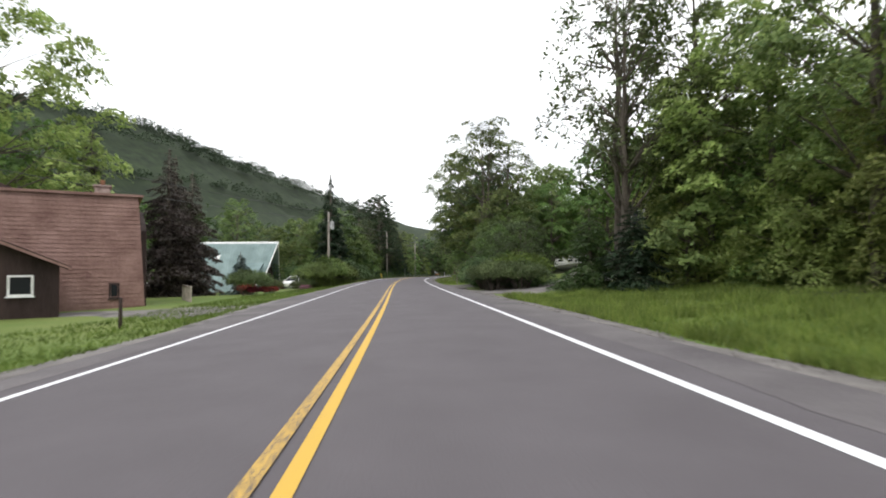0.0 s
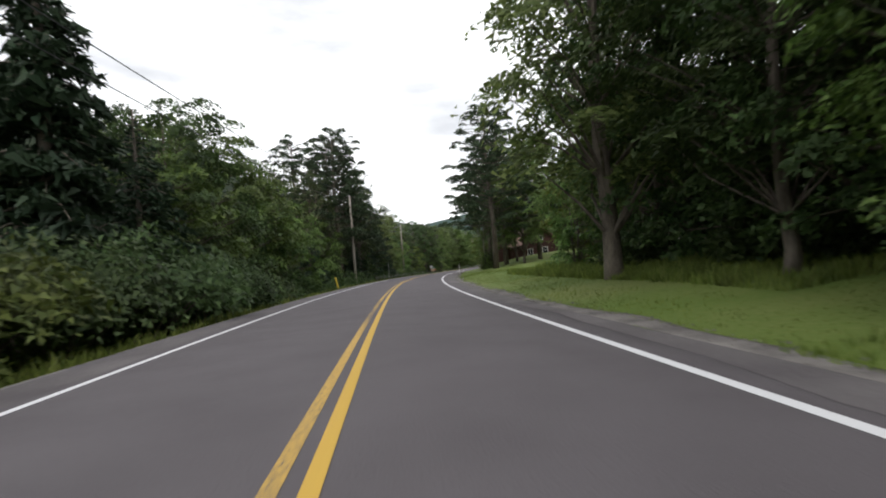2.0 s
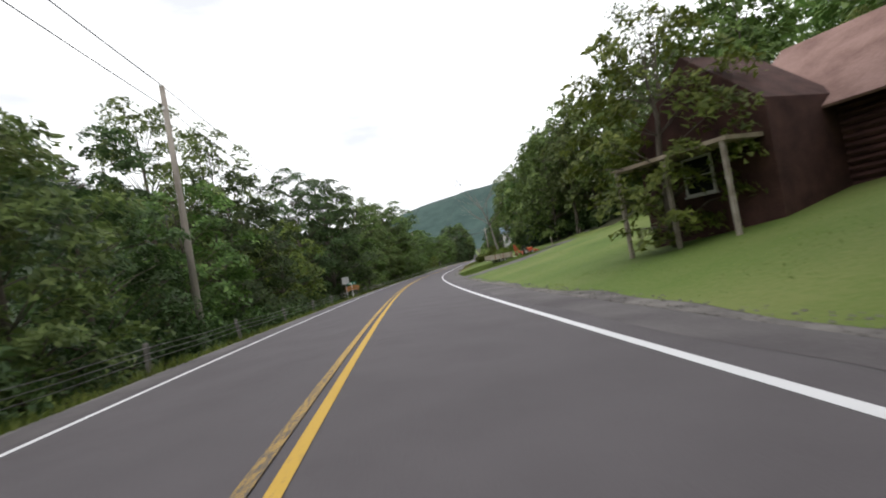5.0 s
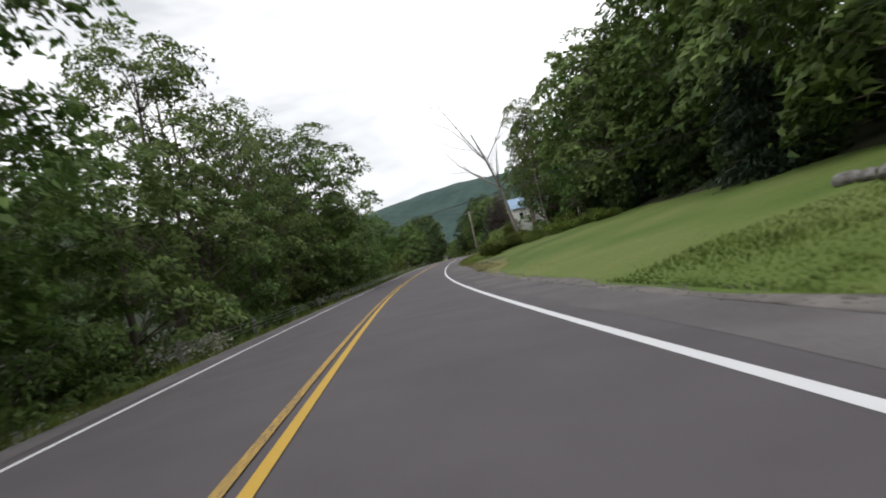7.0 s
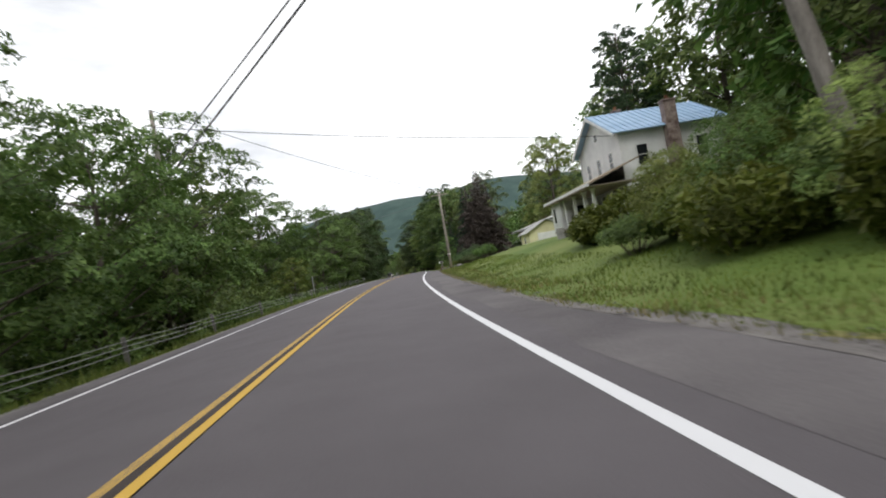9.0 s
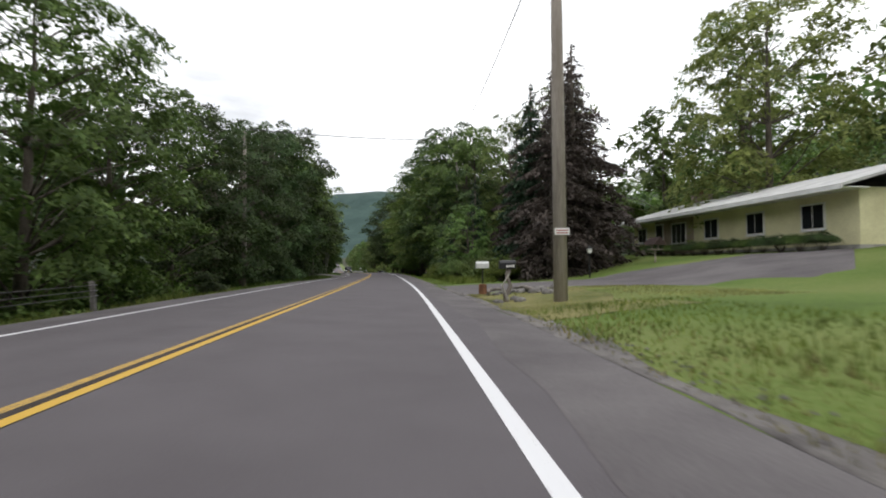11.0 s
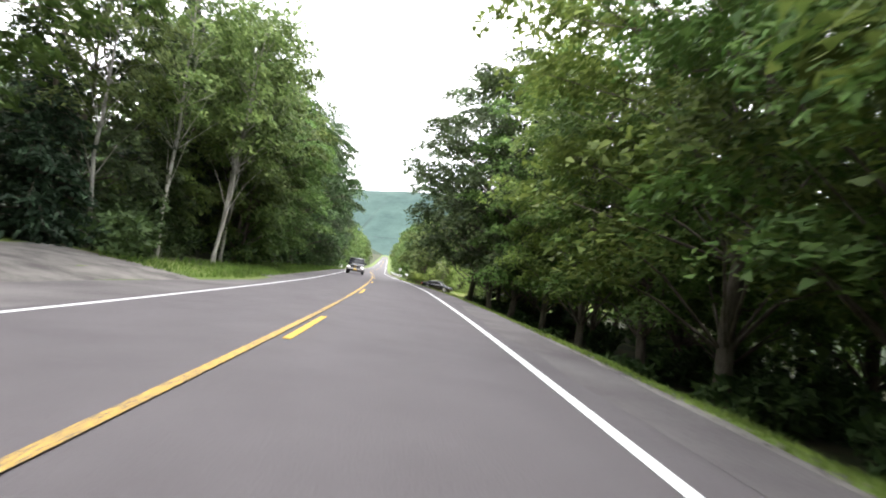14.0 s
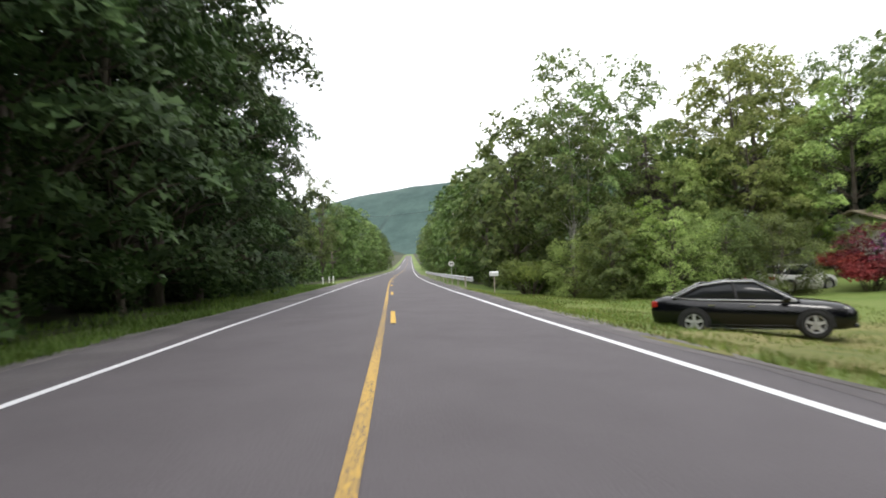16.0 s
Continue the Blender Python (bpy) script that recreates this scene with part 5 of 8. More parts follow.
clear(MAPLE + LOWMAPLE + HIGH + FARMAPLE + LIGHT + BUSHY + ASH + YOUNG + BIRCH + THIN + SPRUCE + BROWNSPRUCE + BLUESPRUCE + HEMLOCK + PINE + DEAD)

dead = dead_tree("dead_tree", 193, 25.5, .20)
tagged(copy_thing(dead, facing(272.5, 13.4, 0, 170, .1)), "bare dead tree leaning over the lawn", "tree", "roadside trees")
clear([dead])


# ---- buildings ----
def window(parent, m, w, h, panes=(1, 2), frame_mat=None, depth=0.06):
    """A window on a wall: frame, sill and panes. m: its centre, looking along its own -y."""
    fr = Shape()
    t = 0.07
    fr.box(-w / 2 - t, -w / 2, -depth, .03, -h / 2 - t, h / 2 + t).box(w / 2, w / 2 + t, -depth, .03, -h / 2 - t, h / 2 + t)
    fr.box(-w / 2, w / 2, -depth, .03, h / 2, h / 2 + t).box(-w / 2, w / 2, -depth, .03, -h / 2 - t, -h / 2)
    nx, nz = panes
    for i in range(1, nx):
        x = -w / 2 + w * i / nx
        fr.box(x - .02, x + .02, -depth * .8, .03, -h / 2, h / 2)
    for i in range(1, nz):
        z = -h / 2 + h * i / nz
        fr.box(-w / 2, w / 2, -depth * .75, .03, z - .02, z + .02)
    win = part("window", fr, frame_mat or TRIM, parent, m=m)
    for i in range(nx):
        for k in range(nz):
            x0, z0 = -w / 2 + w * i / nx, -h / 2 + h * k / nz
            part("pane", Shape().box(x0 + .02, x0 + w / nx - .02, -.048, -.034, z0 + .02, z0 + h / nz - .02), GLASS, win)
    part("sill", Shape().box(-w / 2 - .12, w / 2 + .12, -depth - .05, .03, -h / 2 - t - .05, -h / 2 - t), frame_mat or TRIM, win)
    return win


def face(x, y, z, turn):
    return pose(x, y, z, 0, 0, turn)


def roof_slab(parent, name, a, b, c, d, thick, mat, seams=0, seam_mat=None, label=""):
    """One roof slope: corners a, b along the eave, c, d along the ridge (d above a); with raised seams."""
    a, b, c, d = (Vector(p) for p in (a, b, c, d))
    n = (b - a).cross(d - a).normalized()
    if n.z < 0:
        n = -n
    sl = part(name, Shape().add([a, b, c, d, a + n * thick, b + n * thick, c + n * thick, d + n * thick], [(0, 1, 2, 3), (4, 5, 6, 7), (0, 1, 5, 4), (1, 2, 6, 5), (2, 3, 7, 6), (3, 0, 4, 7)]), mat, parent, label)
    if seams:
        sh = Shape()
        w = (b - a).normalized() * .025
        for i in range(seams + 1):
            f = .006 + .988 * i / seams
            p, q = a.lerp(b, f) + n * thick, d.lerp(c, f) + n * thick
            sh.add([p - w, p + w, q + w, q - w, p - w + n * .045, p + w + n * .045, q + w + n * .045, q - w + n * .045], [(0, 1, 2, 3), (4, 5, 6, 7), (0, 1, 5, 4), (1, 2, 6, 5), (2, 3, 7, 6), (3, 0, 4, 7)])
        part("standing_seams", sh, seam_mat or mat, sl)
    return sl


def chimney(parent, x, y, w, d, z0, z1, mat):
    sh = Shape().box(x - w / 2, x + w / 2, y - d / 2, y + d / 2, z0, z1, chamfer=.02)
    sh.box(x - w / 2 - .06, x + w / 2 + .06, y - d / 2 - .06, y + d / 2 + .06, z1 - .12, z1, chamfer=.02)
    k = part("chimney", sh, mat, parent)
    part("flue", Shape().tube([(x, y, z1 - .02), (x, y, z1 + .28)], .12, 10), RUST, k)


def door(parent, m, w=.9, h=2.05, mat=None):
    d = part("door", Shape().box(-w / 2, w / 2, -.05, .02, 0, h, chamfer=.01), mat or TRIM, parent, m=m)
    part("door_pane", Shape().box(-w * .3, w * .3, -.058, -.04, h * .52, h * .9), GLASS, d)
    part("knob", Shape().tube([(w * .38, -.05, h * .47), (w * .38, -.11, h * .47)], .03, 8), CHROME, d)
    part("door_frame", Shape().box(-w / 2 - .1, -w / 2, -.07, .02, 0, h + .1).box(w / 2, w / 2 + .1, -.07, .02, 0, h + .1).box(-w / 2, w / 2, -.07, .02, h, h + .1), TRIM, d)


def shingled_house():
    t = thing("house", facing(28.3, -11.95, 0, 27, .15), "house with steep faded pinkish-brown shingled sides", "house")
    W_, D, H = 15.0, 8.0, 5.55
    part("wall", Shape().loft([[(-W_, 0, -.4), (0, 0, -.4), (0, D, -.4), (-W_, D, -.4)], [(-W_ + .3, .25, H), (-.35, .25, H), (-.35, D - .25, H), (-W_ + .3, D - .25, H)]]), PINK_SHINGLE, t)
    sh, z = Shape(), 0.0
    rng = np.random.default_rng(4)
    while z < H - .1:
        f0, f1 = z / (H + .4) + .03, (z + .2) / (H + .4) + .03
        x = -W_ + .1
        while x < -.35 * f1 - .1:
            w = rng.uniform(.16, .34)
            x1 = min(x + w, -.36 * f1)
            o = rng.uniform(.018, .034)
            sh.add([(x, .25 * f0 - o, z), (x1 - .008, .25 * f0 - o, z), (x1 - .008, .25 * f1 - .004, z + .2), (x, .25 * f1 - .004, z + .2), (x, .25 * f0, z), (x1 - .008, .25 * f0, z)], [(0, 1, 2, 3), (0, 4, 5, 1)])
            x += w
        z += .2
    tagged(part("shingle_facing", sh, PINK_SHINGLE, t), kind="stuff")
    part("side_wall", Shape().prism([(0.2, -.3), (D - .2, -.3), (D - .5, 3.9), (D / 2, 5.2), (.5, 3.9)], 0, -.30, .03), BROWN_SIDING, t, "dark brown boarded gable end")
    part("roof", Shape().box(-W_ + .1, -.15, .1, D - .1, H, H + .12), PINK_SHINGLE, t)
    part("dormer_roof", Shape().prism([(-9.2, H), (-4.6, H), (-6.9, H + 1.0)], 1, 2.5, 6), BROWN_SIDING, t, "dark gabled roof behind the parapet")
    chimney(t, -1.9, 2.2, .7, .7, H, H + .75, BRICK)
    window(t, face(.06, 2.4, 1.9, 90), .75, 1.1)
    window(t, face(-3.9, .06, 1.15, 0), .34, .75, (1, 1), BROWN_SIDING)
    window(t, face(-1.35, .06, .95, 0), .3, .6, (1, 1), BROWN_SIDING)
    part("deck", Shape().box(.05, 2.2, .6, 4.5, -.45, .12), DECK, t)
    rail = Shape()
    for i in range(9):
        rail.box(2.1, 2.16, .65 + i * .46, .71 + i * .46, .1, 1.0)
    rail.box(2.08, 2.18, .6, 4.5, 1.0, 1.07)
    part("deck_rail", rail, DECK, t)


def brown_garage():
    t = thing("garage", facing(21.6, -12.1, 0, 31, .1), "small dark brown garage with a white-framed window", "garage")
    part("wall", Shape().prism([(-4.3, -.3), (0, -.3), (0, 2.05), (-2.15, 3.0), (-4.3, 2.05)], 1, 0, 4.6), BROWN_SIDING, t)
    for i in range(15):
        x = -4.25 + i * .3
        part("batten", Shape().box(x, x + .045, -.025, .0, -.2, 2.05 + .95 * (1 - abs(x + 2.15) / 2.15) - .05), BROWN_SIDING, t)
    for sgn in (0, 1):
        e, r = ((-4.65, 1.9), (-2.15, 3.06)) if sgn == 0 else ((.35, 1.9), (-2.15, 3.06))
        roof_slab(t, "roof", (e[0], -.35, e[1]), (e[0], 4.95, e[1]), (r[0], 4.95, r[1]), (r[0], -.35, r[1]), .08, BROWN_SIDING)
    part("fascia", Shape().prism([(-4.65, 1.86), (-4.65, 1.95), (-2.15, 3.1), (.35, 1.95), (.35, 1.86), (-2.15, 2.98)], 1, -.39, -.35), PINK_SHINGLE, t)
    window(t, face(-1.15, 0, 1.3, 0), .62, .62, (1, 1))
    part("step", Shape().box(-2.9, -1.7, -.9, -.05, -.3, .06, chamfer=.02), CONCRETE, t)


def a_frame():
    t = thing("house", facing(68.4, -14.9, 0, 0, 0), "a-frame house with a blue-green standing-seam metal roof", "house")
    g = 4.75 - (land(68.4, -14.9) - np.interp(68.4, SG, RZ))
    H, L, hw = g, 9.4, 5.2
    part("wall", Shape().prism([(-hw + .5, -.4), (hw - .5, -.4), (0, H - .4)], 0, -L + 2.4, -1.3), BROWN_SIDING, t, "weathered brown boarded gable wall")
    for sgn in (-1, 1):
        roof_slab(t, "roof", (-L + 2.2, sgn * hw, -.25), (-1.1, sgn * hw, -.25), (0, 0, H), (-L, 0, H), .1, GREEN_METAL, 25)
    part("ridge_cap", Shape().prism([(-.2, H - .08), (0, H + .16), (.2, H - .08)], 0, -L - .03, .03), TRIM, t)
    for sgn in (-1, 1):
        part("rake_board", Shape().tube([(-1.1, sgn * (hw + .03), -.25), (.02, 0, H + .05)], .09, 4), TRIM, t)
    n = Vector((0, -H, hw)).normalized()
    sky = Shape()
    for a0, a1 in ((-7.0, -6.45),):
        q = []
        for x, f in ((a0, .62), (a1, .62), (a1, .74), (a0, .74)):
            q.append(Vector((x, -hw * (1 - f), -.25 + (H + .25) * f)) + n * .14)
        sky.add(q + [p + n * .1 for p in q], [(0, 1, 2, 3), (4, 5, 6, 7), (0, 1, 5, 4), (1, 2, 6, 5), (2, 3, 7, 6), (3, 0, 4, 7)])
    part("skylight", sky, SIGN_WHITE, t)
    # entry dormer towards the road's near end
    part("dormer_wall", Shape().box(-3.05, -1.35, -hw - .1, -1.9, -.4, 2.3), TRIM, t, "pale entry porch wall")
    roof_slab(t, "dormer_roof", (-3.3, -hw - .45, 2.0), (-1.15, -hw - .45, 2.0), (-1.15, -1.5, 3.75), (-3.3, -1.5, 3.75), .08, GREEN_METAL, 7)
    door(t, face(-1.85, -hw - .12, .0, 0), .85, 1.95)
    window(t, face(-2.7, -hw - .12, 1.2, 0), .42, .8)
    window(t, face(-1.3, .9, 1.3, 90), 1.3, 1.9, (1, 1), DECK)
    window(t, face(-1.3, -.2, 3.6, 90), .9, .9, (1, 1), DECK)
    part("deck", Shape().box(-1.2, 1.6, -4.2, 3.6, -.5, -.1), DECK, t)
    part("bench", Shape().box(.4, 1.8, -4.9, -4.4, -.3, .12, chamfer=.03), RUST, t)


def brown_house():
    t = thing("house", facing(43.4, 18.6, 0, -31, .2), "tall dark brown wooden house with white windows", "house")
    part("foundation", Shape().box(-.05, 8.05, -.05, 9.05, -.6, .55), CONCRETE, t)
    part("wall", Shape().prism([(0, .55), (8, .55), (8, 5.6), (4, 7.6), (0, 5.6)], 1, 0, 9), BROWN_SIDING, t)
    for i in range(27):
        part("batten", Shape().box(i * .3, i * .3 + .04, -.025, 0, .55, 5.6 + 2 * (1 - abs(i * .3 - 4) / 4) - .05), BROWN_SIDING, t)
        part("batten", Shape().box(-.025, 0, i * .33, i * .33 + .04, .55, 5.55), BROWN_SIDING, t)
    for sgn in (0, 1):
        x = -.5 if sgn == 0 else 8.5
        roof_slab(t, "roof", (x, -.5, 5.4), (x, 9.5, 5.4), (4, 9.5, 7.72), (4, -.5, 7.72), .1, BROWN_SIDING)
    window(t, face(1.0, 0, 2.0, 0), 1.2, 1.0, (2, 1))
    window(t, face(1.3, 0, 4.7, 0), .9, 1.2)
    window(t, face(5.5, 0, 4.7, 0), .9, 1.2)
    window(t, face(0, 3, 2.1, -90), 1.1, 1.1)
    window(t, face(0, 6, 4.6, -90), 1.0, 1.2)
    part("step", Shape().box(-1.3, -.05, .3, 1.6, -.5, .2, chamfer=.02), DECK, t)


def cabin():
    t = thing("house", facing(151.5, 15.4, 0, 20, .75) @ Matrix.Diagonal((.9, .9, .9, 1)), "dark red-brown log cabin with a faded pinkish roof", "house")
    b = -.3 + .3
    part("wall", Shape().prism([(0, -.8), (8, -.8), (8, 3.1), (4.0, 5.9), (0, 3.1)], 1, 0, 9), RED_SIDING, t)
    for i in range(16):
        z = -.4 + i * .24
        part("log", Shape().tube([(-.06, -.02, z), (8.06, -.02, z)], .11, 6), RED_SIDING, t)
        part("log", Shape().tube([(-.02, -.06, z), (-.02, 9, z)], .11, 6), RED_SIDING, t)
    roof_slab(t, "roof", (-.8, -.8, 2.75), (-.8, 9.8, 2.75), (4, 9.8, 6.1), (4, -.8, 6.1), .1, PINK_SHINGLE)
    roof_slab(t, "roof", (8.8, -.8, 2.75), (8.8, 9.8, 2.75), (4, 9.8, 6.1), (4, -.8, 6.1), .1, PINK_SHINGLE)
    part("wing", Shape().prism([(6.0, -1.2), (11, -1.2), (11, 3.2), (8.5, 5.4), (6.0, 3.2)], 0, -3.4, .2), RED_SIDING, t)
    part("porch_roof", Shape().box(-5.0, -3.3, 6.2, 10.8, 2.15, 2.27), TAN_ROOF, t)
    for y in (6.4, 8.5, 10.6):
        part("porch_post", Shape().box(-4.95, -4.83, y - .06, y + .06, -1.6, 2.16), DECK, t)
    window(t, face(1.5, -.1, 1.55, 0), 1.0, 1.1, (2, 1))
    window(t, face(4.6, -.1, 1.75, 0), 1.0, 1.1, (2, 1))
    window(t, face(3.9, -.02, 4.2, 0), .8, .7, (1, 1))
    window(t, face(-3.5, 8.5, 1.5, -90), 1.0, 1.1)


def farmhouse():
    t = thing("house", facing(292.4, 14.7, 0, 0, .1) @ Matrix.Diagonal((.84, .84, .84, 1)), "white two-storey farmhouse with a blue metal roof and a long porch", "house")
    W_, D, E, R_ = 6.9, 3.9, 5.9, 7.9
    part("foundation", Shape().box(-.04, W_ + .04, -D - .04, D + .04, -.7, .25), STONE, t)
    part("wall", Shape().prism([(-D, .25), (D, .25), (D, E), (0, R_), (-D, E)], 0, 0, W_), WHITE_WALL, t)
    board = Shape()
    z = .3
    while z < R_ - .15:
        yy = D if z + .14 < E else D * (R_ - z - .14) / (R_ - E)
        board.add([(-.028, -yy, z), (-.028, yy, z), (-.006, yy, z + .14), (-.006, -yy, z + .14), (0, -yy, z), (0, yy, z)], [(0, 1, 2, 3), (0, 4, 5, 1)])
        if z + .14 < E:
            board.add([(0, -D - .028, z), (W_, -D - .028, z), (W_, -D - .006, z + .14), (0, -D - .006, z + .14), (0, -D, z), (W_, -D, z)], [(0, 1, 2, 3), (0, 4, 5, 1)])
        z += .14
    tagged(part("clapboard_facing", board, WHITE_WALL, t), kind="stuff")
    for sgn in (-1, 1):
        roof_slab(t, "roof", (-.5, sgn * (D + .45), E - .15), (W_ + .4, sgn * (D + .45), E - .15), (W_ + .4, 0, R_ + .06), (-.5, 0, R_ + .06), .07, BLUE_METAL, 18)
        part("rake_board", Shape().prism([(sgn * (D + .45), E - .32), (sgn * (D + .45), E - .12), (0, R_ + .1), (0, R_ - .12)], 0, -.54, -.48), TRIM, t)
        part("corner_board", Shape().box(-.05, .06, sgn * D - .07, sgn * D + .07, .25, E), TRIM, t)
    for y in (-2.2, .1, 2.3):
        window(t, face(0, y, 4.25, -90), .62, 1.25)
    part("attic_vent", Shape().box(-.06, .0, -.22, .22, 6.2, 6.65, chamfer=.03), GLASS, t)
    for x in (1.4, 5.4):
        window(t, face(x, -D, 4.25, 0), .7, 1.3)
    window(t, face(5.6, -D, 1.7, 0), .8, 1.4)
    chimney(t, 3.4, -D - .35, .8, .6, -.7, R_ - .5, BRICK)
    chimney(t, 1.9, .3, .5, .5, R_ - .3, R_ + .35, BRICK)
    # porch on the road side, running on past the near end of the house
    y0, y1 = -6.4, 4.2
    part("porch_floor", Shape().box(-2.9, 0, y0 + 1.0, y1, .32, .46), DECK, t)
    st = Shape()
    rng = np.random.default_rng(8)
    y = y0 + 1.0
    while y < y1 - .2:
        w = rng.uniform(.35, .7)
        for zz in (-.9, -.52, -.14):
            st.box(-2.86 - rng.uniform(0, .06), -2.5, y, min(y + w - .02, y1), zz, zz + .36, chamfer=.04)
        y += w
    part("porch_base", st, STONE, t)
    roof_slab(t, "porch_roof", (-3.3, y0, 2.62), (-3.3, y1 + .3, 2.62), (.0, y1 + .3, 3.75), (.0, y0, 3.75), .1, TAN_ROOF)
    part("porch_fascia", Shape().box(-3.36, -3.3, y0, y1 + .3, 2.52, 2.74), TRIM, t)
    part("porch_ceiling", Shape().box(-3.4, -.02, y0 + .2, y1, 2.50, 2.56), DECK, t)
    part("porch_room", Shape().box(-2.9, 0, 1.6, y1, .4, 2.62), WHITE_WALL, t, "white boarded closed end of the porch")
    window(t, face(-2.9, 3.2, 1.6, -90), .55, 1.1)
    window(t, face(-1.5, 1.6, 1.5, 0), .8, 1.1)
    for y in (.9, -1.3, -3.5, -5.2):
        c = part("porch_column", Shape().box(-2.82, -2.62, y - .1, y + .1, .5, 2.5, chamfer=.02), TRIM, t)
        part("capital", Shape().box(-2.88, -2.56, y - .16, y + .16, 2.36, 2.5, chamfer=.02), TRIM, c)
    part("step_pier", Shape().box(-3.7, -3.2, .5, 1.0, -1.2, .62, chamfer=.05), CONCRETE, t)
    door(t, face(0, -2.0, .46, -90), .95, 2.0, DARK)
    for y in (-3.6, .3):
        window(t, face(0, y, 1.6, -90), .8, 1.3)
    part("drainpipe", Shape().tube([(W_ - .1, -D - .1, E - .1), (W_ - .1, -D - .12, .2)], .045, 8), STEEL, t)
    for i, (y, mat) in enumerate(((-2.9, SIGN_WHITE), (-5.4, DARK), (.2, SIGN_WHITE))):
        ch = thing("porch_chair", t.matrix_basis @ pose(-1.5, y, .462, 0, 0, 90 + 12 * i), "porch armchair with a slatted back on the wooden floor", "chair", "porch chairs")
        part("seat", Shape().box(-.27, .27, -.25, .25, .38, .44, chamfer=.015), mat, ch)
        part("backrest", Shape().box(-.27, .27, .22, .28, .42, 1.0, chamfer=.015), mat, ch)
        for sx in (-.27, .21):
            part("arm", Shape().box(sx, sx + .06, -.25, .26, .60, .64, chamfer=.01), mat, ch)
            for sy in (-.25, .2):
                part("leg", Shape().box(sx, sx + .06, sy, sy + .06, 0, .62), mat, ch)


def pale_shed():
    t = thing("shed", facing(326, 16.3, 0, 0, .3), "small pale shed with a light metal roof", "shed")
    part("wall", Shape().prism([(0, -.6), (4.6, -.6), (4.6, 2.2), (2.3, 3.3), (0, 2.2)], 1, 0, 6), CREAM_WALL, t)
    roof_slab(t, "roof", (-.4, -.4, 2.0), (-.4, 6.4, 2.0), (2.3, 6.4, 3.42), (2.3, -.4, 3.42), .06, PALE_ROOF, 9)
    roof_slab(t, "roof", (5.0, -.4, 2.0), (5.0, 6.4, 2.0), (2.3, 6.4, 3.42), (2.3, -.4, 3.42), .06, PALE_ROOF, 9)
    part("wide_door", Shape().box(1.0, 3.6, -.05, .0, -.3, 1.9, chamfer=.02), TRIM, t)
    window(t, face(0, 3, 1.3, -90), .7, .8)


def hillside_cottage():
    t = thing("house", facing(272.5, 23.6, .3, 50, 0) @ Matrix.Diagonal((.72, .72, .72, 1)), "low dark brown cottage with a long sagging roof and porch posts", "house")
    part("wall", Shape().prism([(0, -1.4), (6.5, -1.4), (6.5, 2.3), (3.2, 4.6), (0, 2.3)], 1, 0, 9.5), BROWN_SIDING, t)
    roof_slab(t, "roof", (-2.1, -.6, 1.85), (-2.1, 10.1, 1.85), (3.2, 10.1, 4.7), (3.2, -.6, 4.7), .1, BARE_ROOF)
    roof_slab(t, "roof", (7.2, -.6, 1.85), (7.2, 10.1, 1.85), (3.2, 10.1, 4.7), (3.2, -.6, 4.7), .1, BARE_ROOF)
    part("porch_floor", Shape().box(-2.0, 0, 0, 9.5, -.6, -.4), DECK, t)
    for i in range(5):
        part("porch_post", Shape().box(-1.98, -1.86, .1 + i * 2.3, .22 + i * 2.3, -1.4, 1.95), TRIM, t)
    window(t, face(0, 2.5, 1.0, -90), 1.0, 1.1)
    window(t, face(0, 6.5, 1.0, -90), 1.0, 1.1)


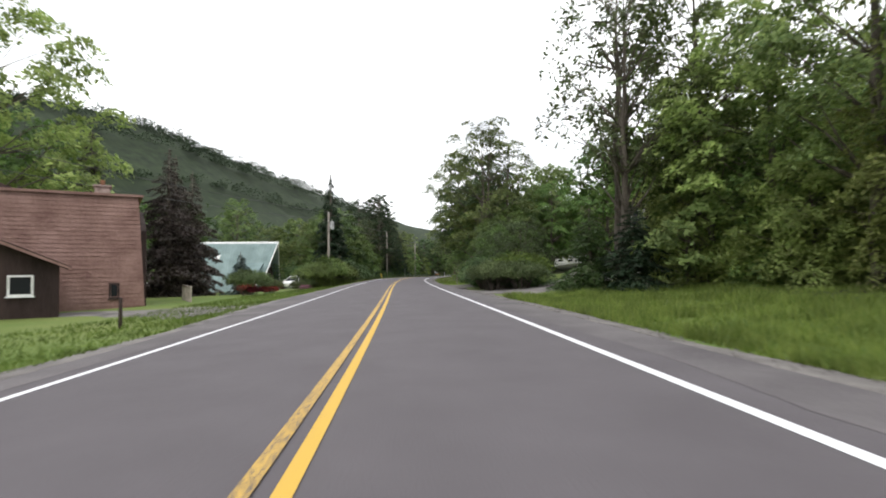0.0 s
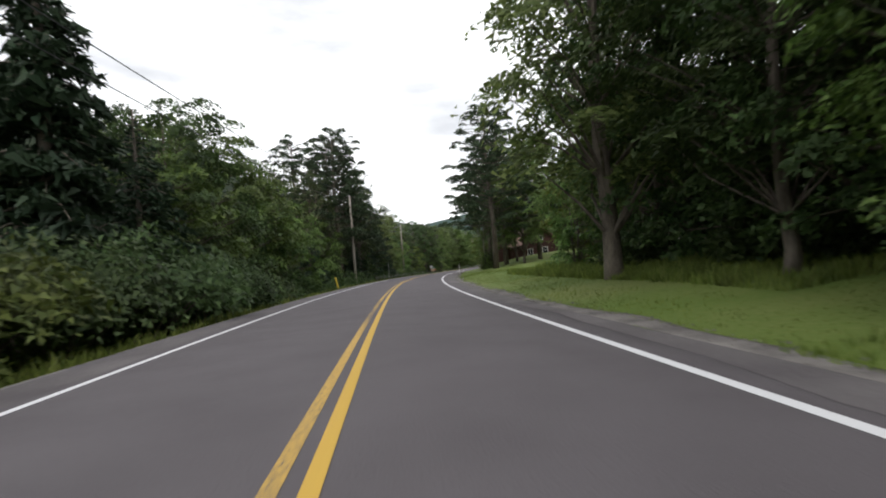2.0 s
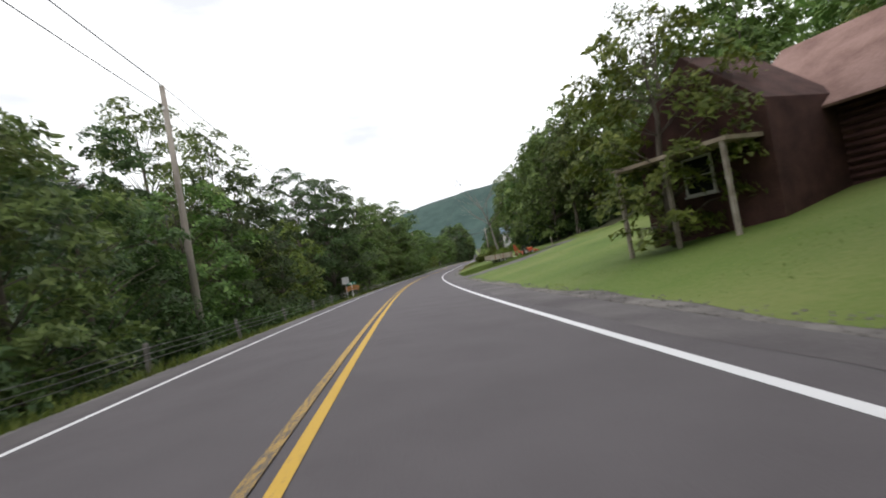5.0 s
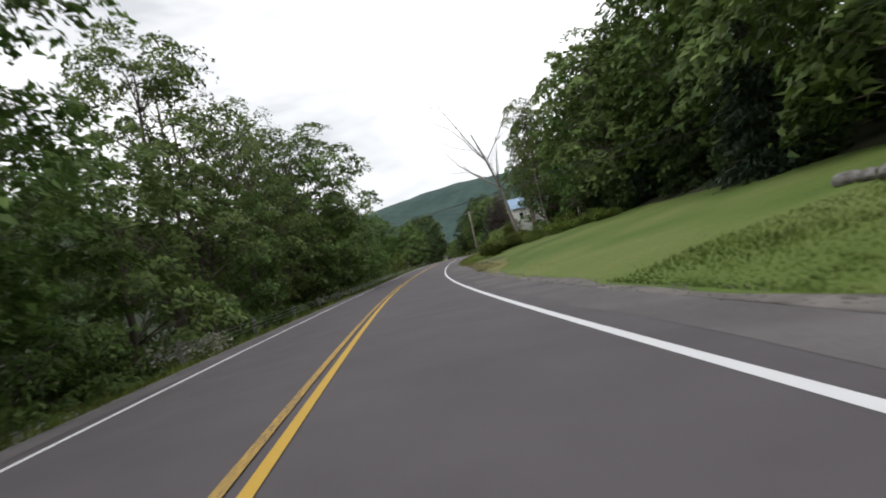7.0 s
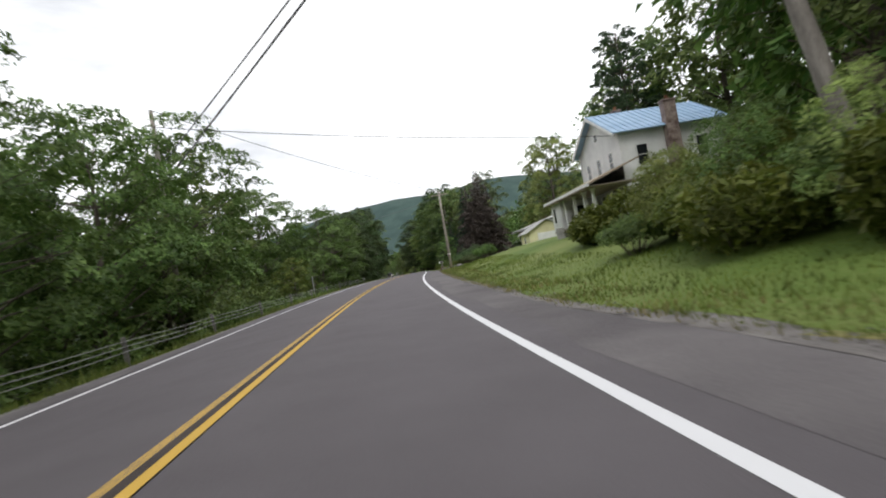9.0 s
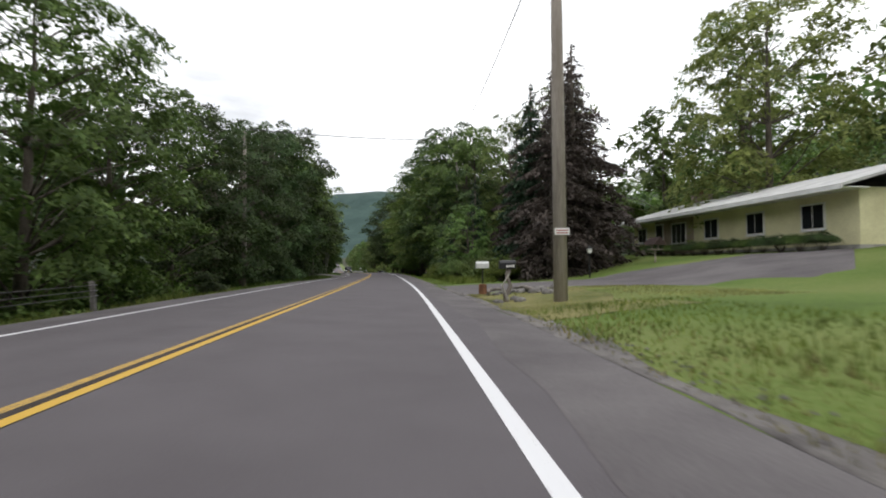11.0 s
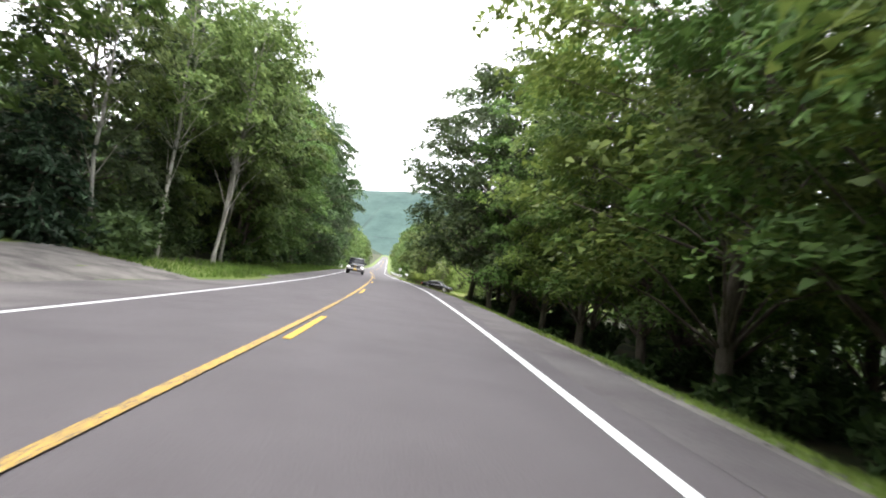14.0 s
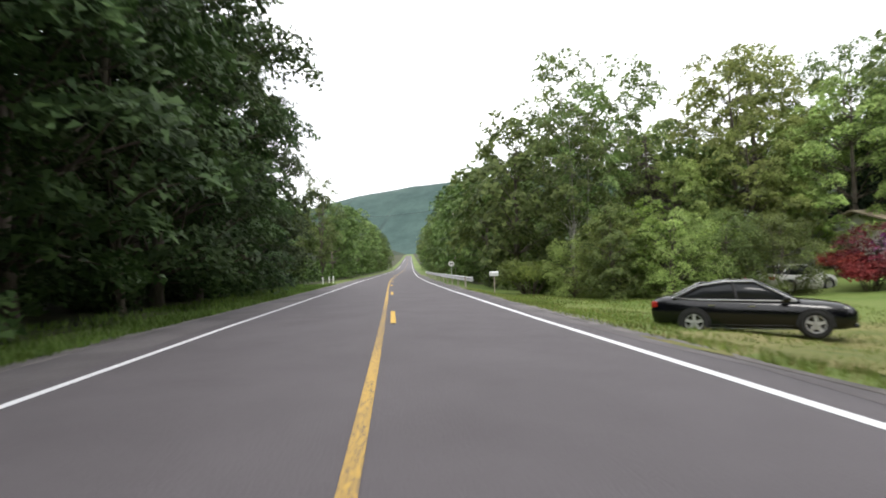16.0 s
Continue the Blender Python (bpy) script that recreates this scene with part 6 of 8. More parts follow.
def ranch_house():
    t = thing("house", facing(361.3, 21.6, 0, 0, .25), "low cream-yellow ranch house with a pale grey roof", "house")
    L, D, E = 21.0, 8.5, 2.55
    part("foundation", Shape().box(.0, D, -L, 0, -.8, .12), CONCRETE, t)
    part("wall", Shape().box(.03, D - .03, -L + .03, -.03, .12, E), CREAM_WALL, t)
    board, z = Shape(), .15
    while z < E - .12:
        for y0, y1 in ((-3.4, 0), (-L, -8.6)):
            board.add([(-.0, y0, z), (-.0, y1, z), (.024, y1, z + .18), (.024, y0, z + .18), (.03, y0, z), (.03, y1, z)], [(0, 1, 2, 3), (0, 4, 5, 1)])
        board.add([(0, -.0, z), (D, -.0, z), (D, -.024, z + .18), (0, -.024, z + .18), (0, -.03, z), (D, -.03, z)], [(0, 1, 2, 3), (0, 4, 5, 1)])
        z += .18
    tagged(part("clapboard_facing", board, CREAM_WALL, t), kind="stuff")
    roof_slab(t, "roof", (-1.3, -L - .6, E - .05), (-1.3, .8, E - .05), (D / 2, .8, E + 1.45), (D / 2, -L - .6, E + 1.45), .12, PALE_ROOF)
    roof_slab(t, "roof", (D + .6, -L - .6, E + .05), (D + .6, .8, E + .05), (D / 2, .8, E + 1.45), (D / 2, -L - .6, E + 1.45), .12, PALE_ROOF)
    part("fascia", Shape().box(-1.36, -1.3, -L - .6, .8, E - .16, E + .06), TRIM, t)
    part("soffit", Shape().box(-1.28, .03, -L - .5, .7, E - .1, E - .05), TRIM, t)
    part("recess", Shape().box(-.02, .03, -8.5, -3.5, .12, E - .1), TAN_ROOF, t)
    window(t, face(.0, -1.5, 1.55, -90), 1.2, 1.0, (2, 1))
    door(t, face(-.02, -4.2, .12, -90), .95, 2.05, DARK)
    window(t, face(-.02, -6.8, 1.45, -90), 1.7, 1.3, (3, 1))
    for y in (-10.5, -14.5, -18.5):
        window(t, face(.0, y, 1.5, -90), 1.3, 1.1, (2, 1))
    chimney(t, 4.6, -2.0, 1.3, .8, E, E + 2.2, BRICK)
    hedge = [(-.9, y) for y in np.arange(-20, -.3, 1.25)]
    for i, (x, y) in enumerate(hedge):
        p = t.matrix_basis @ Vector((x, y, 0))
        o = copy_thing(SHRUB[(3, 1, 3)[i % 3]], pose(p.x, p.y, t.location.z - .05, 0, 0, i * 70) @ Matrix.Diagonal((.38, .38, .36, 1)))
        tagged(o, "low clipped evergreen bush by the house wall", "", "foundation bushes")
    f = thing("bird_feeder", facing(350.0, 17.5, 0, 20, .02), "small roofed wooden bird feeder on a post", "bird feeder")
    part("post", Shape().tube([(0, 0, -.2), (0, 0, .75)], .05, 8), DECK, f)
    part("tray", Shape().box(-.35, .35, -.3, .3, .74, .8, chamfer=.01), DECK, f)
    part("roof", Shape().prism([(-.55, 1.05), (.55, 1.05), (0, 1.5)], 1, -.42, .42), BROWN_SIDING, f)
    for sx in (-.28, .22):
        part("upright", Shape().box(sx, sx + .06, -.03, .03, .8, 1.1), DECK, f)


def last_house():
    t = thing("house", facing(497, 30.0, 0, 0, .2), "low house with a tan roof behind flowering bushes", "house")
    part("wall", Shape().box(.3, 14, 0, 8, -.4, 2.5), WHITE_WALL, t)
    roof_slab(t, "roof", (-.3, -.8, 2.35), (14.6, -.8, 2.35), (14.6, 4, 3.8), (-.3, 4, 3.8), .1, TAN_ROOF)
    roof_slab(t, "roof", (-.3, 8.8, 2.35), (14.6, 8.8, 2.35), (14.6, 4, 3.8), (-.3, 4, 3.8), .1, TAN_ROOF)
    part("fascia", Shape().box(-.3, 14.6, -.86, -.8, 2.22, 2.45), TRIM, t)
    for x in (2, 5, 8.5, 12):
        window(t, face(x, 0, 1.35, 0), 1.2, 1.1, (2, 1))
    part("gable", Shape().prism([(0, 2.5), (8, 2.5), (4, 3.7)], 0, .3, .5), WHITE_WALL, t)


def board_fence():
    t = thing("fence", facing(151, 24.0, 0, 0, .1), "dark brown vertical board fence across the lawn", "fence")
    for i in range(52):
        s, l = 152.5 - .04 * i, 23.0 + .26 * i
        p = t.matrix_basis.inverted() @ W(s, l)
        part("board", Shape().box(p.x, p.x + .24, p.y, p.y + .03, p.z - .2, p.z + 1.45 + .04 * math.sin(i * 2.1)), BROWN_SIDING, t)
    p = t.matrix_basis.inverted()
    part("rail", Shape().tube([p @ W(152.5, 23, .5) + Vector((0, .06, 0)), p @ W(150.5, 36.4, .5) + Vector((0, .06, 0))], .045, 6), BROWN_SIDING, t)


def lean_shed():
    t = thing("shed", facing(168, 24.6, 0, 0, .2), "small brown shed with a pale tin roof", "shed")
    part("wall", Shape().box(0, 3.4, 0, 3.5, -.5, 1.9), RED_SIDING, t)
    roof_slab(t, "roof", (-.4, -.5, 1.7), (3.8, -.5, 1.7), (3.8, 4, 2.6), (-.4, 4, 2.6), .05, PALE_ROOF, 8)
    part("door", Shape().box(.5, 1.4, -.05, 0, -.2, 1.6, chamfer=.01), DECK, t)


for build in (shingled_house, brown_garage, a_frame, brown_house, cabin, farmhouse, pale_shed, hillside_cottage, ranch_house, last_house, board_fence, lean_shed):
    build()


# ---- vehicles ----
def wheel(parent, x, y, r, w, side):
    t = part("wheel", Shape().loft([[(x + side * d, y + rr * math.cos(a), r + rr * math.sin(a)) for a in (2 * math.pi * k / 20 for k in range(20))] for d, rr in ((-w / 2, r * .86), (-w / 2 + .03, r), (w / 2 - .03, r), (w / 2, r * .86), (w / 2 - .03, r * .68))], True, False), RUBBER, parent, smooth=True)
    rim = Shape()
    xo = x + side * (w / 2 - .02)
    rim.loft([[(xo - side * .05, y + r * .66 * math.cos(a), r + r * .66 * math.sin(a)) for a in (2 * math.pi * k / 20 for k in range(20))], [(xo, y + r * .62 * math.cos(a), r + r * .62 * math.sin(a)) for a in (2 * math.pi * k / 20 for k in range(20))], [(xo - side * .04, y + r * .54 * math.cos(a), r + r * .54 * math.sin(a)) for a in (2 * math.pi * k / 20 for k in range(20))]], True, False)
    for k in range(5):
        a = 2 * math.pi * k / 5 + .3
        d, n = Vector((0, math.cos(a), math.sin(a))), Vector((0, -math.sin(a), math.cos(a)))
        c = Vector((xo - side * .03, y, r))
        o = Vector((side * .025, 0, 0))
        q = [c + n * r * .13, c + d * r * .60 + n * r * .10, c + d * r * .60 - n * r * .10, c - n * r * .13]
        rim.add(q + [p + o for p in q], [(0, 1, 2, 3), (4, 5, 6, 7), (0, 1, 5, 4), (1, 2, 6, 5), (2, 3, 7, 6), (3, 0, 4, 7)])
    part("rim", rim, ALLOY, t)
    part("hub", Shape().tube([(xo - side * .06, y, r), (xo + side * .012, y, r)], r * .14, 10), STEEL, t)
    part("brake_disc", Shape().tube([(xo - side * .09, y, r), (xo - side * .07, y, r)], r * .40, 16), STEEL, t)


def arch(parent, x, y, r, side):
    sh = Shape()
    sh.loft([[(x, y + rr * math.cos(a), r * .98 + rr * math.sin(a)) for rr in (r * 1.02, r * 1.17)] + [(x + side * .02, y + r * 1.15 * math.cos(a), r * .98 + r * 1.15 * math.sin(a)), (x + side * .02, y + r * 1.03 * math.cos(a), r * .98 + r * 1.03 * math.sin(a))] for a in np.linspace(-.15, math.pi + .15, 16)])
    part("wheel_arch", sh, DARK, parent, smooth=False)
    part("wheel_well", Shape().tube([(x - side * .22, y, r), (x - side * .06, y, r)], r * 1.08, 20), DARK, parent)


def sedan(m, label, paint, k=1.0, chrome_line=True):
    t = thing("car", m @ Matrix.Diagonal((k, k, k, 1)), label, "car")
    st = [(-2.42, .70, .46, .80), (-2.36, .80, .34, .93), (-2.1, .87, .24, 1.02), (-1.5, .91, .20, 1.03), (-.5, .92, .19, .99), (.5, .92, .19, .96), (1.15, .915, .20, .93), (1.7, .90, .21, .895), (2.1, .87, .23, .835), (2.33, .79, .27, .755), (2.43, .62, .35, .66)]
    body = Shape().loft([[(-w * .86, y, zl), (-w, y, zl + .14), (-w * 1.01, y, zl + (zs - zl) * .55), (-w * .97, y, zs - .10), (-w * .86, y, zs), (0, y, zs + .035), (w * .86, y, zs), (w * .97, y, zs - .10), (w * 1.01, y, zl + (zs - zl) * .55), (w, y, zl + .14), (w * .86, y, zl)] for y, w, zl, zs in st])
    part("body", body, paint, t, smooth=True)
    cab = [(-1.86, .78, .98, .74, 1.005), (-1.5, .82, .98, .69, 1.18), (-1.05, .83, .97, .62, 1.385), (-.4, .84, .96, .60, 1.455), (.15, .84, .95, .60, 1.44), (.55, .84, .94, .63, 1.31), (1.2, .80, .91, .72, .955)]
    part("glasshouse", Shape().loft([[(-wb, y, zb), (-wt, y, zt), (0, y, zt + .02), (wt, y, zt), (wb, y, zb)] for y, wb, zb, wt, zt in cab]), GLASS, t, smooth=True)
    rf = [(-1.02, .625, 1.40), (-.7, .61, 1.44), (-.4, .605, 1.468), (.15, .605, 1.455), (.3, .61, 1.41)]
    part("roof", Shape().loft([[(-w, y, z - .03), (-w * .95, y, z + .012), (0, y, z + .035), (w * .95, y, z + .012), (w, y, z - .03)] for y, w, z in rf]), paint, t, smooth=True)
    for sx in (-1, 1):
        for a, b in (((.825, 1.18, .92), (.615, .28, 1.43)), ((.835, -.25, .96), (.60, -.35, 1.455)), ((.82, -1.84, .99), (.625, -1.05, 1.39))):
            part("pillar", Shape().tube([(sx * a[0], a[1], a[2]), (sx * b[0], b[1], b[2])], .035, 6), DARK if a[1] == -.25 else paint, t)
        if chrome_line:
            part("window_trim", Shape().tube([(sx * .845, 1.1, .945), (sx * .85, 0, .965), (sx * .85, -1.2, .985), (sx * .80, -1.86, 1.02), (sx * .66, -1.2, 1.36), (sx * .615, -.5, 1.46), (sx * .615, .2, 1.45), (sx * .83, 1.1, .95)], .022, 5), ALLOY, t)
        mir = part("mirror", Shape().box(sx * .98 - .09, sx * .98 + .09, .78, .95, .93, 1.06, chamfer=.03), paint, t)
        part("handle", Shape().box(sx * .925 - .015, sx * .925 + .015, .0, .16, .80, .83), CHROME, t)
        part("handle", Shape().box(sx * .925 - .015, sx * .925 + .015, -.95, -.79, .82, .85), CHROME, t)
        part("headlight", Shape().loft([[(sx * a, y, z) for a, y, z in ((.50, 2.34 + d, .67), (.78, 2.16 + d, .71), (.80, 2.10 + d, .80), (.56, 2.27 + d, .76))] for d in (0, .05)]), LENS, t)
        part("tail_light", Shape().box(sx * .70 - .13, sx * .70 + .13, -2.41, -2.25, .76, .93, chamfer=.02), RED_LENS, t)
        part("fog_light", Shape().tube([(sx * .62, 2.3, .40), (sx * .62, 2.385, .40)], .055, 10), LENS, t)
        part("sill_trim", Shape().tube([(sx * .93, 1.0, .24), (sx * .935, 0, .23), (sx * .93, -1.0, .24)], .018, 5), CHROME if chrome_line else paint, t)
        for y in (1.48, -1.32):
            arch(t, sx * .925, y, .36, sx)
            wheel(t, sx * .85, y, .36, .23, sx)
    part("grille", Shape().box(-.42, .42, 2.36, 2.425, .48, .62, chamfer=.02), DARK, t)
    part("bumper", Shape().box(-.72, .72, 2.28, 2.43, .26, .36, chamfer=.04), paint, t)
    part("plate", Shape().box(-.26, .26, -2.46, -2.43, .62, .76), PLATE, t)
    return t


def pickup(m, label):
    t = thing("pickup_truck", m, label, "truck")
    paint = BLACK_PAINT
    hood = [(.95, .99, .62, 1.28), (1.6, .99, .58, 1.25), (2.3, .98, .56, 1.20), (2.62, .95, .56, 1.12), (2.70, .90, .60, 1.02)]
    part("hood", Shape().loft([[(-w * .95, y, zl), (-w, y, zl + .15), (-w, y, zs - .2), (-w * .92, y, zs - .05), (-w * .45, y, zs + .02), (0, y, zs - .01), (w * .45, y, zs + .02), (w * .92, y, zs - .05), (w, y, zs - .2), (w, y, zl + .15), (w * .95, y, zl)] for y, w, zl, zs in hood]), paint, t, smooth=True)
    part("cab", Shape().loft([[(-w * .97, y, .52), (-w, y, .7), (-w, y, 1.15), (-w * .95, y, zs), (w * .95, y, zs), (w, y, 1.15), (w, y, .7), (w * .97, y, .52)] for y, w, zs in ((-1.0, .99, 1.32), (0, 1.0, 1.32), (.95, .99, 1.28))]), paint, t, smooth=True)
    part("glasshouse", Shape().loft([[(-wb, y, 1.28), (-wt, y, zt), (wt, y, zt), (wb, y, 1.28)] for y, wb, wt, zt in ((-.96, .92, .80, 1.78), (-.75, .93, .78, 1.86), (.1, .93, .78, 1.88), (.35, .92, .80, 1.80), (1.12, .90, .86, 1.29))]), GLASS, t, smooth=True)
    part("roof", Shape().loft([[(-w, y, z - .05), (-w * .95, y, z + .02), (0, y, z + .05), (w * .95, y, z + .02), (w, y, z - .05)] for y, w, z in ((-1.0, .82, 1.80), (-.7, .82, 1.87), (.1, .82, 1.89), (.38, .82, 1.82))]), paint, t, smooth=True)
    bed = Shape()
    for sx in (-1, 1):
        bed.box(sx * .99 - (.10 if sx > 0 else 0), sx * .99 + (.10 if sx < 0 else 0), -2.95, -1.02, .58, 1.36, chamfer=.03)
    bed.box(-.9, .9, -2.93, -1.04, .62, .72).box(-.95, .95, -2.98, -2.90, .58, 1.34, chamfer=.02).box(-.95, .95, -1.08, -1.02, .6, 1.32)
    part("bed", bed, paint, t)
    rack = Shape()
    for sx in (-.8, .8):
        rack.tube([(sx, -1.2, 1.3), (sx, -1.2, 1.92)], .03, 6)
    rack.tube([(-.85, -1.2, 1.92), (.85, -1.2, 1.92)], .04, 6)
    part("rack", rack, STEEL, t)
    part("grille", Shape().box(-.62, .62, 2.66, 2.74, .78, 1.06, chamfer=.02), DARK, t)
    for z in (.80, .92, 1.05):
        part("grille_bar", Shape().box(-.66, .66, 2.70, 2.765, z - .013, z + .013, chamfer=.006), CHROME, t)
    part("emblem", Shape().prism([(-.12, .90), (.12, .90), (.10, .955), (-.10, .955)], 1, 2.76, 2.79), PLATE, t)
    part("bumper", Shape().loft([[(x, y0, z) for y0, z in ((2.60, .50), (2.82, .50), (2.86, .58), (2.82, .70), (2.60, .72))] for x, k in ((-.98, 0), (-.5, 0), (.5, 0), (.98, 0))]), DARK_CHROME, t)
    part("front_plate", Shape().box(-.17, .17, 2.86, 2.89, .52, .67), PLATE, t)
    part("underbody", Shape().box(-.8, .8, -2.8, 2.55, .34, .62), DARK, t)
    for sx in (-1, 1):
        part("headlight", Shape().box(sx * .80 - .14, sx * .80 + .14, 2.58, 2.73, .80, .90, chamfer=.02), HEADLAMP, t, "lit headlamp")
        part("side_lamp", Shape().box(sx * .80 - .14, sx * .80 + .14, 2.56, 2.72, .94, 1.05, chamfer=.02), DARK_CHROME, t)
        part("mirror", Shape().box(sx * 1.14 - .10, sx * 1.14 + .10, .78, .90, 1.20, 1.46, chamfer=.03), DARK, t)
        part("tail_light", Shape().box(sx * .93 - .06, sx * .93 + .06, -3.0, -2.94, .95, 1.28, chamfer=.01), RED_LENS, t)
        part("door_handle", Shape().box(sx * 1.0 - .02, sx * 1.0 + .02, -.72, -.55, 1.12, 1.16), DARK, t)
        part("side_moulding", Shape().box(sx * 1.0 - .012, sx * 1.0 + .012, -2.7, 2.2, .83, .86), DARK_CHROME, t)
        for a, b in (((.90, 1.1, 1.29), (.80, .36, 1.82)), ((.93, -.95, 1.3), (.80, -.92, 1.8))):
            part("pillar", Shape().tube([(sx * a[0], a[1], a[2]), (sx * b[0], b[1], b[2])], .05, 6), paint, t)
        for y in (1.85, -1.85):
            arch(t, sx * 1.0, y, .40, sx)
            wheel(t, sx * .89, y, .40, .28, sx)
    return t


sedan(facing(481.2, 8.75, 0, -121), "black saloon car parked on the lawn edge", BLACK_PAINT, .88)
sedan(facing(486.3, 21.8, 0, -97), "dark maroon saloon car parked on the grass", MAROON_PAINT, .97, False)
sedan(facing(494.0, 20.0, 0, -75), "white car parked behind the bushes", WHITE_PAINT, .95, False)
sedan(facing(62.5, -11.5, 0, 170), "white car parked beside the a-frame house", WHITE_PAINT, .95, False)
sedan(facing(58.5, 23.6, 0, -68), "dark grey car parked on a gravel drive", GREY_PAINT, 1.0, False)
sedan(facing(61.5, 25.6, 0, -68), "black car parked behind a grey car", BLACK_PAINT, 1.0, False)
truck_m = facing(467.6, -1.95, 0, 180)
truck_m.translation.z = centre(467.6)[2] + 1.9 * centre(467.6)[4] - CROWN * 1.9
truck_m = truck_m @ Matrix.Diagonal((.86, .86, .86, 1))
pickup(truck_m, "black pickup truck with lit headlamps on the asphalt road")


def motorhome():
    t = thing("motorhome", facing(124.2, 28.0, 0, 90), "long white motorhome with grey stripes parked on the lawn", "motorhome")
    L, hw = 9.0, 1.2
    ring = lambda y, zt, zl: [(-hw, y, zl), (-hw, y, zt - .2), (-hw + .2, y, zt), (hw - .2, y, zt), (hw, y, zt - .2), (hw, y, zl)]
    part("body", Shape().loft([ring(-L, 3.05, .55), ring(-3, 3.1, .5), ring(-.9, 3.1, .5), ring(-.35, 3.0, .5), ring(.0, 2.3, .5), ring(.15, 1.4, .5)]), WHITE_PAINT, t)
    part("overhang", Shape().box(-hw + .05, hw - .05, -1.2, .25, 2.3, 3.0, chamfer=.15), WHITE_PAINT, t)
    for sx in (-1, 1):
        for z, w in ((1.25, .10), (.95, .14), (2.35, .08)):
            part("stripe", Shape().box(sx * hw - .012, sx * hw + .012, -L + .1, -.2, z, z + w), STEEL, t)
        for y, w in ((-1.6, .9), (-3.2, 1.2), (-5.4, 1.1), (-7.4, .8)):
            win = part("side_window", Shape().box(sx * hw - .03, sx * hw + .03, y - w / 2, y + w / 2, 1.65, 2.2, chamfer=.03), TRIM, t)
            part("pane", Shape().box(sx * hw - .04, sx * hw + .04, y - w / 2 + .06, y + w / 2 - .06, 1.71, 2.14), GLASS, win)
        for y in (-1.3, -6.6):
            wheel(t, sx * (hw - .1), y, .38, .24, sx)
    part("windscreen", Shape().add([(-1.05, .04, 1.5), (1.05, .04, 1.5), (1.05, -.16, 2.25), (-1.05, -.16, 2.25), (-1.05, .16, 1.48), (1.05, .16, 1.48), (1.05, -.02, 2.28), (-1.05, -.02, 2.28)], [(0, 1, 2, 3), (4, 5, 6, 7), (0, 1, 5, 4), (1, 2, 6, 5), (2, 3, 7, 6), (3, 0, 4, 7)]), GLASS, t)
    part("front_bumper", Shape().box(-hw, hw, .05, .3, .42, .66, chamfer=.04), CHROME, t)
    part("roof_unit", Shape().box(-.4, .4, -4.6, -3.6, 3.08, 3.38, chamfer=.08), WHITE_PAINT, t)


def tarped_thing():
    t = thing("tarpaulin_cover", facing(132, 28.2, 0, 80), "blue tarpaulin draped over a parked machine", "tarpaulin")
    rng = np.random.default_rng(3)
    rings = []
    for i in range(13):
        y = -1.9 + 3.8 * i / 12
        h = 1.45 * (1 - abs(y / 2.05) ** 3.2) + .08 * math.sin(i * 1.7)
        rings.append([((1.15 + .18 * math.sin(a * 7 + i * 2.1) * (1 if math.sin(a) < .5 else .3)) * math.cos(a), y, max(-.05, h * max(0, math.sin(a)) ** .6 + .05 * math.sin(a * 5 + i))) for a in np.linspace(0, math.pi, 15)])
    part("cover", Shape().loft(rings), BLUE_TARP, t, smooth=True)
    part("rope", Shape().tube([(1.25, .4, .05), (.6, .45, 1.35), (-.6, .45, 1.35), (-1.25, .4, .05)], .02, 5), SIGN_WHITE, t)


def farm_trailer():
    t = thing("trailer", facing(204.0, 9.9, .0, -58) @ Matrix.Diagonal((.8, .8, .8, 1)), "low flat trailer with grey wooden sides", "trailer")
    part("deck", Shape().box(-1.0, 1.0, -1.7, 1.7, .50, .60), DECK, t)
    for i in range(3):
        for x in (-1.0, .97):
            part("side_board", Shape().box(x, x + .04, -1.7, 1.7, .64 + i * .19, .81 + i * .19), DECK, t)
        part("end_board", Shape().box(-1.0, 1.0, -1.74, -1.70, .64 + i * .19, .81 + i * .19), DECK, t)
        part("end_board", Shape().box(-1.0, 1.0, 1.70, 1.74, .64 + i * .19, .81 + i * .19), DECK, t)
    for x in (-1.03, .99):
        for y in (-1.4, 0, 1.4):
            part("stake", Shape().box(x, x + .05, y - .04, y + .04, .5, 1.25), RUST, t)
    fr = Shape()
    for x in (-.6, .6):
        fr.box(x - .05, x + .05, -1.7, 1.8, .40, .50)
    fr.tube([(-.6, 1.8, .45), (0, 3.2, .42)], .05, 6).tube([(.6, 1.8, .45), (0, 3.2, .42)], .05, 6).tube([(0, 3.1, .42), (0, 3.1, -.05)], .035, 6)
    part("frame", fr, WHITE_PAINT, t)
    for sx in (-1, 1):
        for y in (-.35, .35):
            wheel(t, sx * .82, y, .30, .2, sx)


